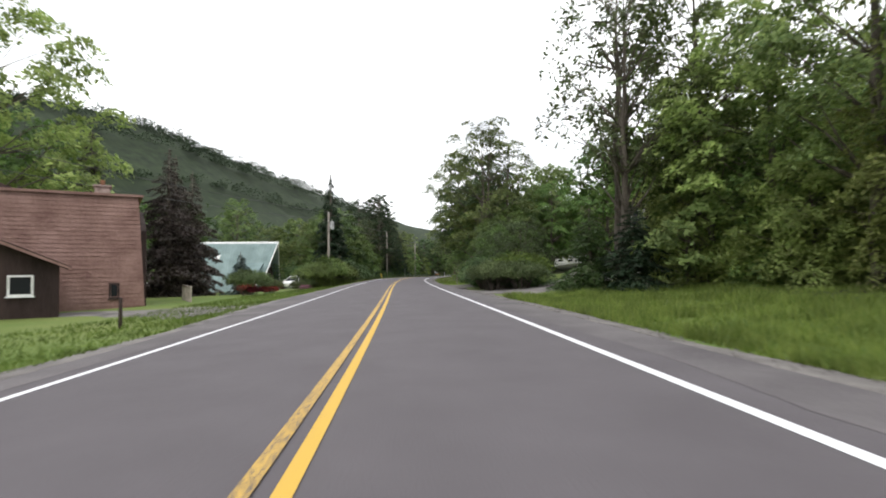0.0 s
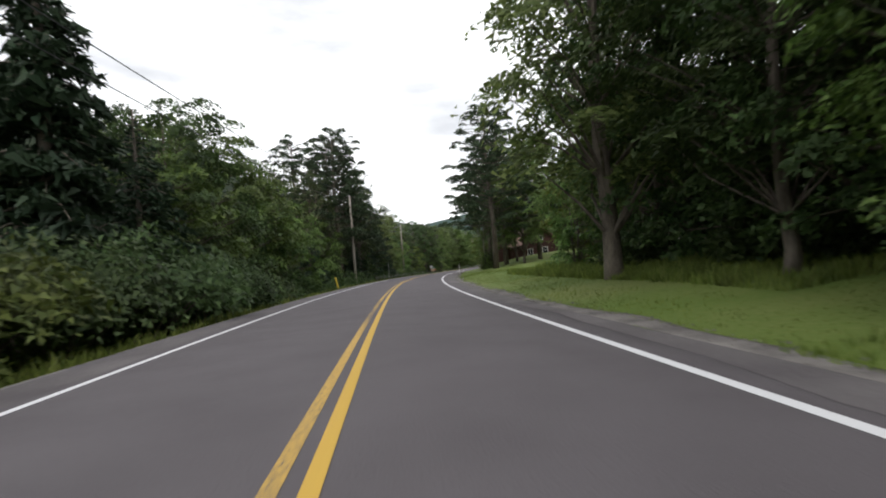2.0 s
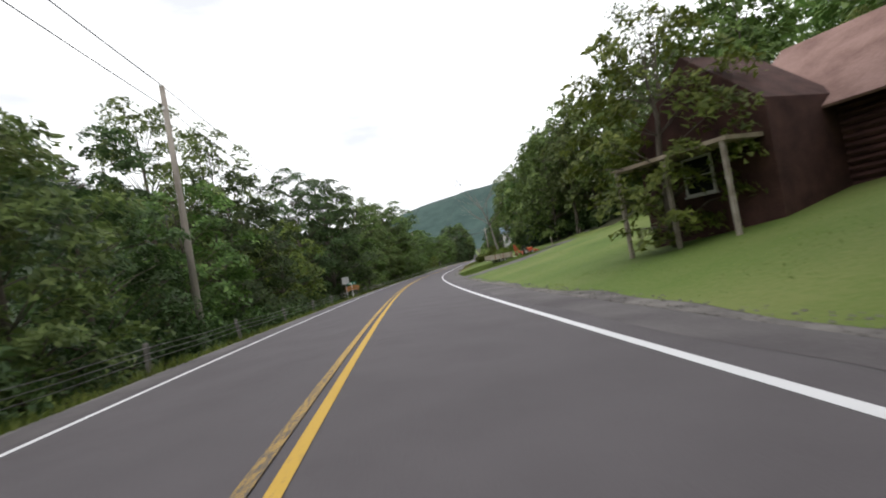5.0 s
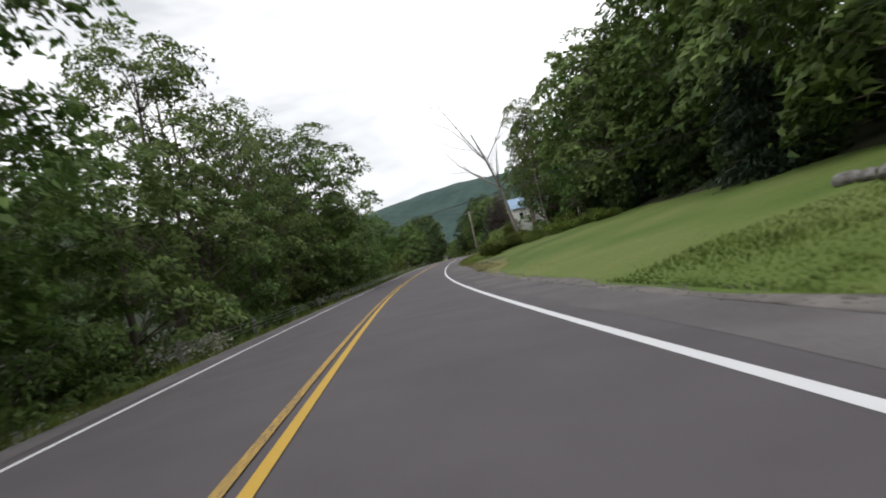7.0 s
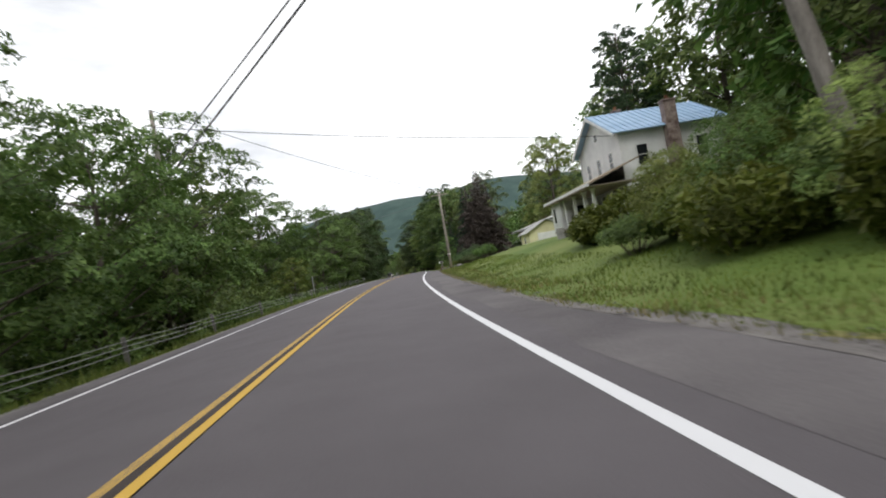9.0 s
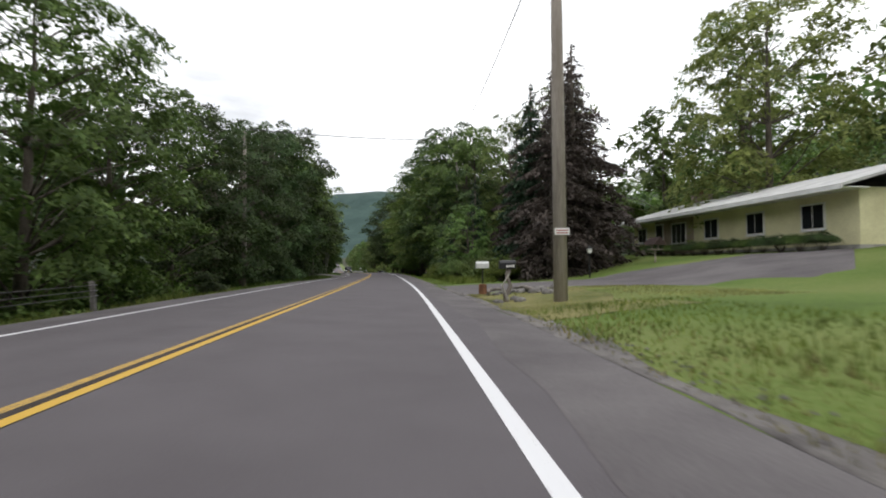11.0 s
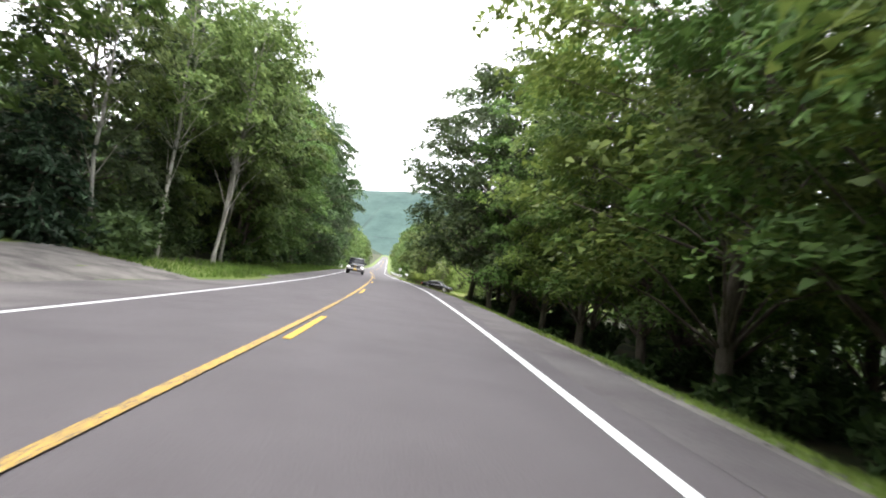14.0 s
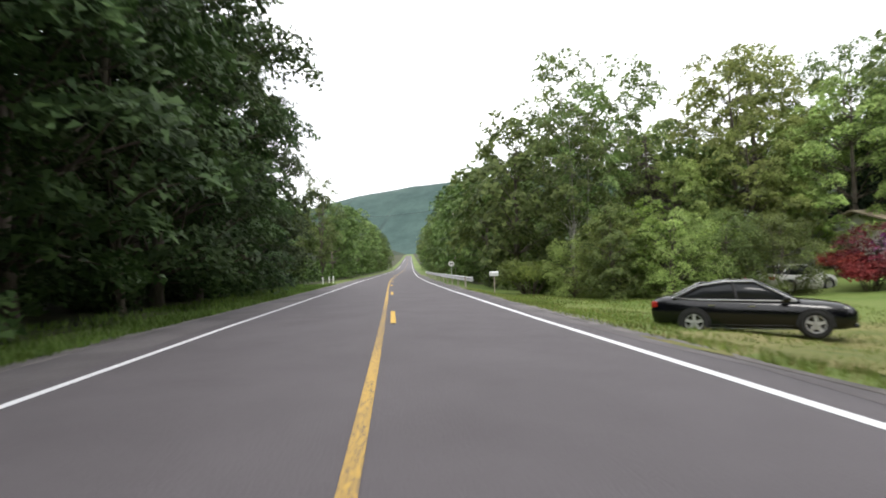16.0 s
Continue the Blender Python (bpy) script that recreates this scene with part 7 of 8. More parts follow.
def backhoe():
    t = thing("backhoe", facing(203.5, 13.0, 0, -70) @ Matrix.Diagonal((.64, .64, .64, 1)), "small orange tractor backhoe parked by the driveway", "tractor")
    part("frame", Shape().box(-.55, .55, -1.3, 1.1, .42, .62, chamfer=.03).box(-.45, .45, .2, 1.1, .6, 1.05, chamfer=.08), ORANGE, t)
    part("seat", Shape().box(-.28, .28, -.5, .05, .95, 1.08, chamfer=.04).box(-.28, .28, -.58, -.48, 1.05, 1.5, chamfer=.04), DARK, t)
    part("roll_bar", Shape().tube([(-.45, -.75, .6), (-.45, -.75, 1.55), (.45, -.75, 1.55), (.45, -.75, .6)], .035, 6), DARK, t)
    part("boom", Shape().prism([(-1.2, .55), (-1.45, .6), (-2.35, 1.75), (-2.3, 1.95), (-2.1, 1.92), (-1.75, 1.25)], 0, -.12, .12), ORANGE, t)
    part("dipper", Shape().prism([(-2.38, 1.85), (-2.2, 1.95), (-2.0, .55), (-2.12, .5)], 0, -.09, .09), ORANGE, t)
    part("hoe_bucket", Shape().prism([(-2.2, .52), (-1.95, .6), (-1.7, .3), (-1.85, .02), (-2.15, .1)], 0, -.24, .24), RUST, t)
    part("ram", Shape().tube([(0, -1.35, .75), (0, -2.05, 1.5)], .045, 6), STEEL, t)
    for sx in (-1, 1):
        part("stabiliser", Shape().tube([(sx * .5, -1.2, .6), (sx * .95, -1.35, .03)], .055, 6), ORANGE, t)
        wheel(t, sx * .62, -.45, .46, .3, sx)
        wheel(t, sx * .55, .85, .30, .2, sx)
        part("loader_arm", Shape().tube([(sx * .5, .3, .95), (sx * .5, 1.3, .75), (sx * .5, 1.75, .3)], .06, 6), ORANGE, t)
    part("loader_bucket", Shape().prism([(1.65, .05), (2.2, .02), (2.25, .08), (1.85, .55), (1.65, .5)], 0, -.75, .75), ORANGE, t)


motorhome(), tarped_thing(), farm_trailer(), backhoe()


# ---- poles, wires, posts, signs ----
def utility_pole(s, lat, h, transformer=False, arm=False, r=.15, label="weathered grey wooden utility pole"):
    t = thing("utility_pole", facing(s, lat, 0, 0, .1), label, "pole", "utility poles")
    part("pole", Shape().tube([(0, 0, -.5), (0, 0, h * .5), (0, 0, h)], [r, r * .88, r * .7], 10), POLEWOOD, t, smooth=True)
    if transformer:
        tr = part("transformer", Shape().loft([[(.42 + rr * math.cos(a), rr * math.sin(a) - .05, z) for a in (2 * math.pi * k / 14 for k in range(14))] for z, rr in ((h - 2.0, .2), (h - 1.95, .25), (h - 1.15, .25), (h - 1.08, .18))]), STEEL, t)
        part("bushing", Shape().tube([(.42, -.05, h - 1.1), (.42, -.05, h - .85)], .035, 6), TRIM, tr)
        part("bracket", Shape().box(.08, .3, -.09, -.01, h - 1.6, h - 1.5), STEEL, t)
    if arm:
        part("crossarm", Shape().box(-1.1, 1.1, -.06, .06, h - .55, h - .42), POLEWOOD, t)
    for z in (h - .1, h - 1.0):
        part("insulator", Shape().tube([(0, -.18, z), (0, -.18, z + .14)], [.05, .03], 8), TRIM, t)
    return t.matrix_basis @ Vector((0, -.18, h + .03)), t.matrix_basis @ Vector((0, -.18, h - .87))


def wire(a, b, sag=.5, r=.02):
    t = new("overhead_wire", None)
    a, b = Vector(a), Vector(b)
    t.matrix_basis = Matrix.Translation(a)
    tagged(t, "thin sagging overhead cable between poles", "wire", "overhead wires")
    part("cable", Shape().tube([a.lerp(b, i / 16) - a - Vector((0, 0, 4 * sag * (i / 16) * (1 - i / 16))) for i in range(17)], r, 5), WIRE, t)


tops = [utility_pole(s, l, h, tf) for s, l, h, tf in ((10, -20.5, 7.5, False), (64.5, -8.1, 8.8, True), (118, -6.6, 11.0, False), (164.5, -7.4, 11.4, False), (212, -8.5, 11, False))]
for (a, a2), (b, b2) in zip(tops, tops[1:]):
    wire(a, b, .5)
    wire(a2, b2, .6, .018)
big = utility_pole(333.6, 6.7, 10.5, False, True, .19, "thick grey wooden utility pole with a small white tag")
tagw = thing("pole_tag", facing(333.6, 6.7, 1.85), "small white reflective tag nailed round a pole", "tag")
part("tag", Shape().box(-.20, .20, -.215, -.20, -.09, .09), SIGN_WHITE, tagw)
for z in (-.04, .03):
    part("bar", Shape().box(-.16, .16, -.219, -.215, z - .012, z + .012), RED_LENS, tagw)
lp = utility_pole(289, -9.2, 12.4)
far_r, far_l = utility_pole(384, 10.5, 18), utility_pole(356, -7.4, 10.5)
wire(lp[0], big[0], .5)
wire(big[0], far_r[0], .6)
wire(far_l[0], far_r[0], .3, .035)
yard_pole = utility_pole(230, 22.4, 3.6, r=.10)
house_end = Vector(facing(289.4, 15.2, 0).translation) + Vector((0, 0, 4.7))
wire(lp[1], house_end, .3)
wire(yard_pole[0], lp[0] - Vector((0, 0, 4.0)), .3, .032)
wire(yard_pole[1], lp[1] - Vector((0, 0, 2.2)), .3, .026)
thin = utility_pole(394.5, -7.6, 5.0, r=.06, label="thin grey metal roadside pole")
utility_pole(431.0, -13.0, 6.0, r=.07, label="thin grey roadside pole among trees")
wire(utility_pole(540, 8, 9.5)[0], utility_pole(548, -9, 9)[0], .5)


def cable_guard(stretch, group):
    prev = None
    for i, s in enumerate(stretch):
        t = thing("guard_post", facing(s, -4.95, 0, 0, .05) @ pose(0, 0, 0, 3 * math.sin(i * 2.3), -3 + 4 * math.sin(i * 1.7), 0), "pale grey roadside post carrying guard cables", "post", group)
        part("post", Shape().loft([[(-.05, -.05, -.4), (.05, -.05, -.4), (.05, .05, -.4), (-.05, .05, -.4)], [(-.047, -.047, .80), (.047, -.047, .80), (.047, .047, .80), (-.047, .047, .80)], [(-.03, -.03, .83), (.03, -.03, .83), (.03, .03, .83), (-.03, .03, .83)]]), POSTGREY, t)
        here = [t.matrix_basis @ Vector((.08, 0, z)) for z in (.46, .59, .72)]
        for z in (.46, .59, .72):
            part("hook", Shape().tube([(.06, -.02, z), (.1, -.02, z), (.1, .02, z), (.06, .02, z)], .012, 5), STEEL, t)
        if prev:
            w = thing("guard_cable", Matrix.Translation(prev[0]), "three slack steel guard cables between posts", "cable", group)
            for a, b in zip(prev, here):
                part("cable", Shape().tube([a - prev[0], a.lerp(b, .5) - prev[0] - Vector((0, 0, .03)), b - prev[0]], .010, 5), DARK_CHROME, w)
        prev = here


cable_guard(np.arange(122.4, 202, 6.5), "cable guard before the side road")
cable_guard(np.arange(216.3, 335, 6.5), "cable guard above the valley")


def post_thing(name, s, lat, h, r, mat, label, cap=None, lean=0.0):
    t = thing(name, facing(s, lat, 0, 0, .02) @ pose(0, 0, 0, 0, lean, 0), label, "post")
    part("shaft", Shape().tube([(0, 0, -.3), (0, 0, h - .03), (0, 0, h)], [r, r, r * .6], 10), mat, t, smooth=True)
    if cap:
        part("cap", Shape().tube([(0, 0, h - .02), (0, 0, h + .06)], r * 1.35, 10), cap, t)


post_thing("marker_post", 99.3, -4.9, 1.05, .06, YELLOW_POST, "yellow plastic marker post leaning at the road edge", None, -11)
post_thing("marker_post", 130.4, 5.0, 1.3, .035, SIGN_WHITE, "thin white stake at the lawn edge", SIGN_WHITE)
post_thing("marker_post", 136, -5.4, 2.6, .032, STEEL, "tall thin grey metal stake behind the cables")
post_thing("marker_post", 14.8, -6.6, .85, .045, BROWN_SIDING, "short dark post on the lawn")
post_thing("marker_post", 305, -5.6, 2.0, .03, STEEL, "tall thin grey metal stake behind the cables")
post_thing("marker_post", 204.5, 16.2, .85, .05, DECK, "wooden post with a pale lamp cap beside a driveway", SIGN_WHITE)
for s, l in ((519, -6.2), (522, -6.0), (527, -6.2)):
    post_thing("marker_post", s, l, .8, .06, SIGN_WHITE, "short white roadside post")


def road_sign(s, lat, kind):
    if kind == "edge":
        t = thing("road_sign", facing(s, lat, 0, 8), "road sign seen from behind on a steel post", "sign")
        part("post", Shape().box(-.03, .03, -.02, .02, -.3, 2.15), STEEL, t)
        part("plate", Shape().box(-.3, .3, .021, .026, 1.5, 2.1), STEEL, t)
    elif kind == "street":
        t = thing("street_sign", facing(s, lat, 0, -25), "green street name sign above an orange wooden board", "sign")
        part("post", Shape().box(-.035, .035, -.035, .035, -.3, 1.75), SIGN_WHITE, t)
        pl = part("name_plate", Shape().box(-.55, .55, -.015, .015, 1.72, 1.98, chamfer=.01), GREEN_SIGN, t)
        part("letter_bar", Shape().box(-.30, .10, -.02, -.015, 1.81, 1.89), SIGN_WHITE, pl)
        part("letter_bar", Shape().box(.18, .40, -.02, -.015, 1.81, 1.89), SIGN_WHITE, pl)
        part("arched_board", Shape().loft([[(x, -.03, 1.22 + .22 * math.cos(x * 1.5)), (x, .03, 1.22 + .22 * math.cos(x * 1.5)), (x, .03, 1.46 + .2 * math.cos(x * 1.5)), (x, -.03, 1.46 + .2 * math.cos(x * 1.5))] for x in np.linspace(-.85, .85, 13)]), ORANGE_WOOD, t)
        part("lower_board", Shape().loft([[(x, -.05, .98 + .2 * math.cos(x * 1.7)), (x, -.035, .98 + .2 * math.cos(x * 1.7)), (x, -.035, 1.2 + .2 * math.cos(x * 1.7)), (x, -.05, 1.2 + .2 * math.cos(x * 1.7))] for x in np.linspace(-.8, .8, 13)]), ORANGE_WOOD, t)
    else:
        t = thing("route_sign", facing(s, lat, 0, -4), "small white route marker on a thin post", "sign")
        part("post", Shape().box(-.025, .025, -.02, .02, -.3, 2.1), STEEL, t)
        pl = part("plate", Shape().prism([(-.3 * math.cos(a) * 1.0, 1.85 + .26 * math.sin(a)) for a in (2 * math.pi * k / 10 for k in range(10))], 1, -.026, -.021), SIGN_WHITE, t)
        part("number_bar", Shape().box(-.16, .16, -.031, -.026, 1.80, 1.92), DARK, pl)


road_sign(190.6, -5.3, "edge"), road_sign(198.3, -6.0, "street"), road_sign(521, 5.8, "route")


def mailbox(s, lat, box_mat, post, label, bars=False, turn=0):
    t = thing("mailbox", facing(s, lat, 0, turn, .02) @ Matrix.Diagonal((.82, .82, 1, 1)), label, "mailbox", "mailboxes")
    z0 = 1.0
    arc = [(-.13, z0), (.13, z0), (.13, z0 + .15)] + [(.13 * math.cos(a), z0 + .15 + .10 * math.sin(a)) for a in np.linspace(.3, math.pi - .3, 7)] + [(-.13, z0 + .15)]
    b = part("box", Shape().prism([(p[0] * 1.0, p[1]) for p in arc], 0, -.28, .28), box_mat, t)
    part("door", Shape().prism([(p[0] * .96, z0 + (p[1] - z0) * .96 + .005) for p in arc], 0, -.30, -.28), box_mat, b)
    part("flag", Shape().box(-.02, .16, .137, .15, z0 + .14, z0 + .20), RED_LENS, b)
    if bars:
        for x in (-.04, .04, .12, .20):
            part("number_bar", Shape().box(x - .025, x + .025, -.137, -.131, z0 + .04, z0 + .11), SIGN_WHITE, b)
    if post == "log":
        part("log_post", Shape().tube([(.02, 0, -.2), (-.08, .03, .2), (.1, -.03, .5), (-.02, .02, .75), (.04, 0, 1.0)], [.13, .09, .08, .075, .10], 9), LOG, t, "twisted grey driftwood post", smooth=True)
        part("side_branch", Shape().tube([(.0, -.05, .1), (-.22, -.1, .5), (.05, -.06, .85)], [.04, .035, .03], 7), BARK_PALE, t)
    elif post == "barrel":
        part("post", Shape().tube([(0, 0, .4), (0, 0, 1.0)], .03, 8), MAIL_BLACK, t)
        part("barrel", Shape().loft([[(rr * math.cos(a), rr * math.sin(a), z) for a in (2 * math.pi * k / 16 for k in range(16))] for z, rr in ((-.1, .17), (.12, .185), (.25, .19), (.4, .18), (.42, .10))]), RUST, t, "rusty metal drum")
    else:
        part("post", Shape().box(-.035, .035, -.035, .035, -.3, 1.0), DECK, t)


mailbox(339.6, 5.55, MAIL_WHITE, "barrel", "silver-white mailbox on a post set in a rusty drum")
mailbox(335.2, 5.6, MAIL_BLACK, "log", "black mailbox on a twisted driftwood post", True)
mailbox(42.3, 5.0, RED_SIDING, "post", "reddish mailbox on a white post")
mailbox(498, 5.7, MAIL_WHITE, "post", "white mailbox on a wooden post")


def stone(s, lat, r, seed, mat=None, label="rough grey field stone lying in the grass", flat=.6, group="stones"):
    rng = np.random.default_rng(seed)
    bm = bmesh.new()
    bmesh.ops.create_icosphere(bm, subdivisions=2, radius=r)
    for v in bm.verts:
        v.co *= 1 + .28 * noise.noise(v.co * (1.6 / r) + Vector((seed, 0, 0)))
        v.co.z *= flat
    me = bpy.data.meshes.new("stone")
    bm.to_mesh(me)
    bm.free()
    me.materials.append(mat or STONE)
    ob = new("stone", me)
    ob.matrix_basis = facing(s, lat, r * flat * .45, seed * 40)
    return tagged(ob, label, "stone", group)


for i, (s, l, r) in enumerate(((338.6, 5.6, .16), (338.4, 5.85, .2), (338.75, 6.1, .18), (338.5, 6.25, .25), (338.1, 6.15, .2), (338.8, 6.5, .25), (334.9, 5.9, .26), (335.4, 5.3, .18), (335.7, 5.9, .22), (335.0, 5.3, .2), (337.6, 7.0, .3), (338.0, 7.4, .28), (338.5, 7.0, .34), (337.9, 8.0, .25), (338.9, 7.6, .3), (337.2, 7.6, .24), (339.0, 8.1, .26), (336.7, 7.2, .3), (339.2, 6.9, .26), (339.0, 7.4, .24), (338.6, 7.3, .3), (338.7, 6.5, .24), (338.9, 6.2, .18), (338.3, 6.7, .26), (316, 6.9, .3), (317, 7.1, .26), (318.2, 7.0, .3), (212.5, 12.0, .4), (213.4, 12.2, .32), (214.2, 12.3, .36), (211.8, 11.8, .3))):
    stone(s, l, r * (.7 if 330 < s < 342 else 1), i + 3)
for i, (s, l) in enumerate(((338.9, 5.9), (338.5, 6.9))):
    t = thing("driftwood_log", facing(s, l, .10, 60 + 50 * i), "twisted grey driftwood on a stone pile", "log")
    part("log", Shape().tube([(-.7, 0, 0), (-.3, .12, .08), (.2, -.08, .1), (.75, .05, .02)], [.055, .07, .055, .03], 8), LOG, t, smooth=True)


def lamp_post():
    t = thing("lamp_post", facing(348.6, 13.0, 0, 0, .02), "black garden lamp post with a small lantern", "lamp")
    part("post", Shape().tube([(0, 0, -.3), (0, 0, 1.35)], .045, 8), MAIL_BLACK, t)
    lan = part("lantern", Shape().loft([[(-r, -r, z), (r, -r, z), (r, r, z), (-r, r, z)] for z, r in ((1.35, .05), (1.38, .09), (1.62, .12))]), LENS, t)
    part("hood", Shape().loft([[(-r, -r, z), (r, -r, z), (r, r, z), (-r, r, z)] for z, r in ((1.62, .16), (1.70, .08), (1.78, .02))]), MAIL_BLACK, lan)


lamp_post()


def guard_rail():
    t = thing("guard_rail", facing(508, 4.7, 0, 0), "steel guard rail with a pale end along the road", "guard rail")
    inv = t.matrix_basis.inverted()
    prof = [(0, .40), (.06, .46), (0, .53), (0, .57), (.06, .64), (0, .70)]
    rings = []
    for s in np.arange(503, 560, 3.0):
        l = 4.75 if s > 505 else 5.3
        rings.append([inv @ (W(s, l) + Vector((-x, 0, z + .05))) for x, z in prof] + [inv @ (W(s, l + .015) + Vector((-x, 0, z + .05))) for x, z in prof[::-1]])
    part("beam", Shape().loft(rings), STEEL, t)
    for s in np.arange(504, 560, 4.0):
        p = inv @ W(s, 4.92)
        part("post", Shape().box(p.x - .05, p.x + .05, p.y - .08, p.y + .08, p.z - .3, p.z + .72), POLEWOOD, t)


guard_rail()


def side_bridge():
    t = thing("slab_bridge", facing(214.6, -7.5, 0, 0), "pale concrete slab bridge leaving the road", "bridge")
    z = -.05 - (land(214.6, -7.5) - np.interp(214.6, SG, RZ)) - .72
    part("slab", Shape().box(-7.5, 1.6, -2.3, 2.3, z - .25, z, chamfer=.03), CONCRETE, t)
    for y in (-2.35, 2.25):
        part("edge_beam", Shape().box(-7.5, 1.6, y, y + .12, z - .4, z + .1), RUST, t)
    for x in (-7.0, -3.5):
        part("pier", Shape().box(x, x + .5, -2, 2, z - 3.0, z - .25), STONE, t)


side_bridge()

# ---- garden plants with a look of their own ----
HEDGE = shrub("roadside_bush", 300, 2.4, 1.9, 7500, L_HEDGE, .095, lumps=26)
RHODO = shrub("rhododendron", 301, 2.3, 2.1, 4200, L_OLIVE, .11, L_PINK, 2600, 20)
PURPLE = shrub("lilac_bush", 302, 2.6, 1.6, 1500, L_DARK, .13, L_PURPLE, 1700, 16)
REDBUSH = shrub("red_leaf_bush", 303, 1.8, 1.6, 2300, L_RED, .13, None, 0, 14)
REDMAPLE = broadleaf("red_maple_tree", 304, 5.5, 2.6, 1.2, 3600, L_RED, .16, clumps=36)
WHITEBUSH = shrub("white_flowering_bush", 305, 1.7, 1.5, 1000, L_SHRUB, .12, L_WHITE, 1700, 14)
MOUND = shrub("pink_flower_mound", 306, .45, .7, 300, L_DARK, .06, L_PINK, 700, 8)


def garden(src, s, lat, k, label, turn=0):
    p = W(s, lat)
    tagged(copy_thing(src, pose(p.x, p.y, p.z - .08, 0, 0, turn + s * 31) @ Matrix.Diagonal((k, k, k, 1))), label, "", "garden bushes")


for i, (s, l, k) in enumerate(((53.6, 7.1, .85), (52.2, 8.5, .95), (51.5, 9.9, 1.0), (54.9, 8.6, 1.05), (50.9, 11.5, 1.0), (54.3, 12.2, 1.05))):
    garden(RHODO, s, l, k, "rhododendron with fading pink blossom", i * 40)
garden(PURPLE, 490.2, 23.9, 1.35, "rounded bush covered in purple blossom")
for s, l, k in ((491, 21.4, .9), (490, 23.6, .85), (497, 25.5, .9)):
    garden(REDBUSH, s, l, k, "low bush with bright red leaves")
garden(REDMAPLE, 492, 22.8, .55, "small red-leaved maple tree")
garden(REDMAPLE, 490, 29.0, .6, "small red-leaved maple tree")
for s, l, k in ((491.5, 28.2, .9), (490.5, 30.5, .8), (493, 18.2, .6)):
    garden(WHITEBUSH, s, l, k, "bush covered in white blossom")
garden(WHITEBUSH, 220.8, -6.6, .95, "bush covered in white blossom beside the guard cables")
garden(MOUND, 50.5, -8.2, 1.0, "low mound of pink flowers in the lawn")
for s, l, k in ((48, -10.5, .6), (51, -11.0, .55), (53, -9.2, .5), (45, -11.8, .6), (56, -8.8, .55)):
    garden(REDBUSH if l < -10.8 else SHRUB[2], s, l, k, "low garden bush beside the lawn")
for s, l, k in ((57, -8.4, 1.2), (60, -7.9, 1.5), (63, -7.7, 1.5), (66.5, -7.5, 1.45)):
    garden(HEDGE, s, l, k, "dense green roadside bush with a lighter top")
# dark-leaved copies past the hedge; the bank's shade is in the leaf colour
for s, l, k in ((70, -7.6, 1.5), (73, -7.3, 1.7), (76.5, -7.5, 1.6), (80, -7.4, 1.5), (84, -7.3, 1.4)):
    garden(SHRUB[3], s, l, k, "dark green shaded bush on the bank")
for s, l, k in ((40.2, -9.8, .42), (41.5, -9.4, .40), (43.0, -9.2, .38)):
    garden(REDBUSH, s, l, k, "low russet bush at the lawn edge")
garden(SHRUB[2], 40.5, -10.4, .95, "light green rounded bush on the lawn")
clear([HEDGE, RHODO, PURPLE, REDBUSH, REDMAPLE, WHITEBUSH, MOUND])


# ---- undergrowth and grass ----
def undergrowth(name, s0, s1, l0, l1, height, n, mat, label, seed, size=.17, sign=1):
    """A thicket along the road: overlapping leafy humps of uneven height between two sideways distances."""
    rng = np.random.default_rng(seed)
    humps = []
    for _ in range(int((s1 - s0) * 1.1)):
        s = rng.uniform(s0, s1)
        a, b = (lin(s, l0) if isinstance(l0, list) else l0), (lin(s, l1) if isinstance(l1, list) else l1)
        f = rng.uniform(0, 1)
        l = sign * (a + (b - a) * f)
        h = (lin(s, height) if isinstance(height, list) else height) * rng.uniform(.55, 1.15) * (.55 + .6 * f)
        p = W(s, l)
        r = rng.uniform(.7, 1.5)
        humps.append((p.x, p.y, p.z + h * .5, r, h * .55))
    cl = np.array(humps)
    pick = rng.integers(0, len(cl), n)
    d = rng.normal(size=(n, 3))
    d /= np.linalg.norm(d, axis=1, keepdims=True)
    q = cl[pick]
    pts = q[:, :3] + d * (rng.uniform(.4, 1.08, n) ** .6)[:, None] * q[:, [3, 3, 4]]
    return tagged(new(name, leaf_mesh(name, pts, size, mat, seed, .45)), label, "undergrowth", kind="stuff")


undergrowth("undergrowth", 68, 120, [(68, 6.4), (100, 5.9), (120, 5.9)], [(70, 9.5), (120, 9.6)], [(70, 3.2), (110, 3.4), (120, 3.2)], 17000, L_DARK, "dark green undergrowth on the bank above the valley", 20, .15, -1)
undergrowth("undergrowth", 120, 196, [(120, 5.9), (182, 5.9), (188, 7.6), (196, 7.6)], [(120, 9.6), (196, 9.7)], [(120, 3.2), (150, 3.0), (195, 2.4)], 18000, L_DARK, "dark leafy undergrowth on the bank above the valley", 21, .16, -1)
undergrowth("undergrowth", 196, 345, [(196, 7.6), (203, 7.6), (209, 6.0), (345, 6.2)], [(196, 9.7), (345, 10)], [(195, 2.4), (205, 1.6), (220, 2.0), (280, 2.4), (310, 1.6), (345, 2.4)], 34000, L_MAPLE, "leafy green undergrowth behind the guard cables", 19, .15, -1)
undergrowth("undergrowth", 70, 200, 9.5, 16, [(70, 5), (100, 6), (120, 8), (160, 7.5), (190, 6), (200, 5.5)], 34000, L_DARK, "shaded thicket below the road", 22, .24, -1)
undergrowth("undergrowth", 200, 345, 9.5, 16, [(200, 5.5), (345, 5)], 36000, L_MAPLE, "green thicket below the road", 18, .22, -1)
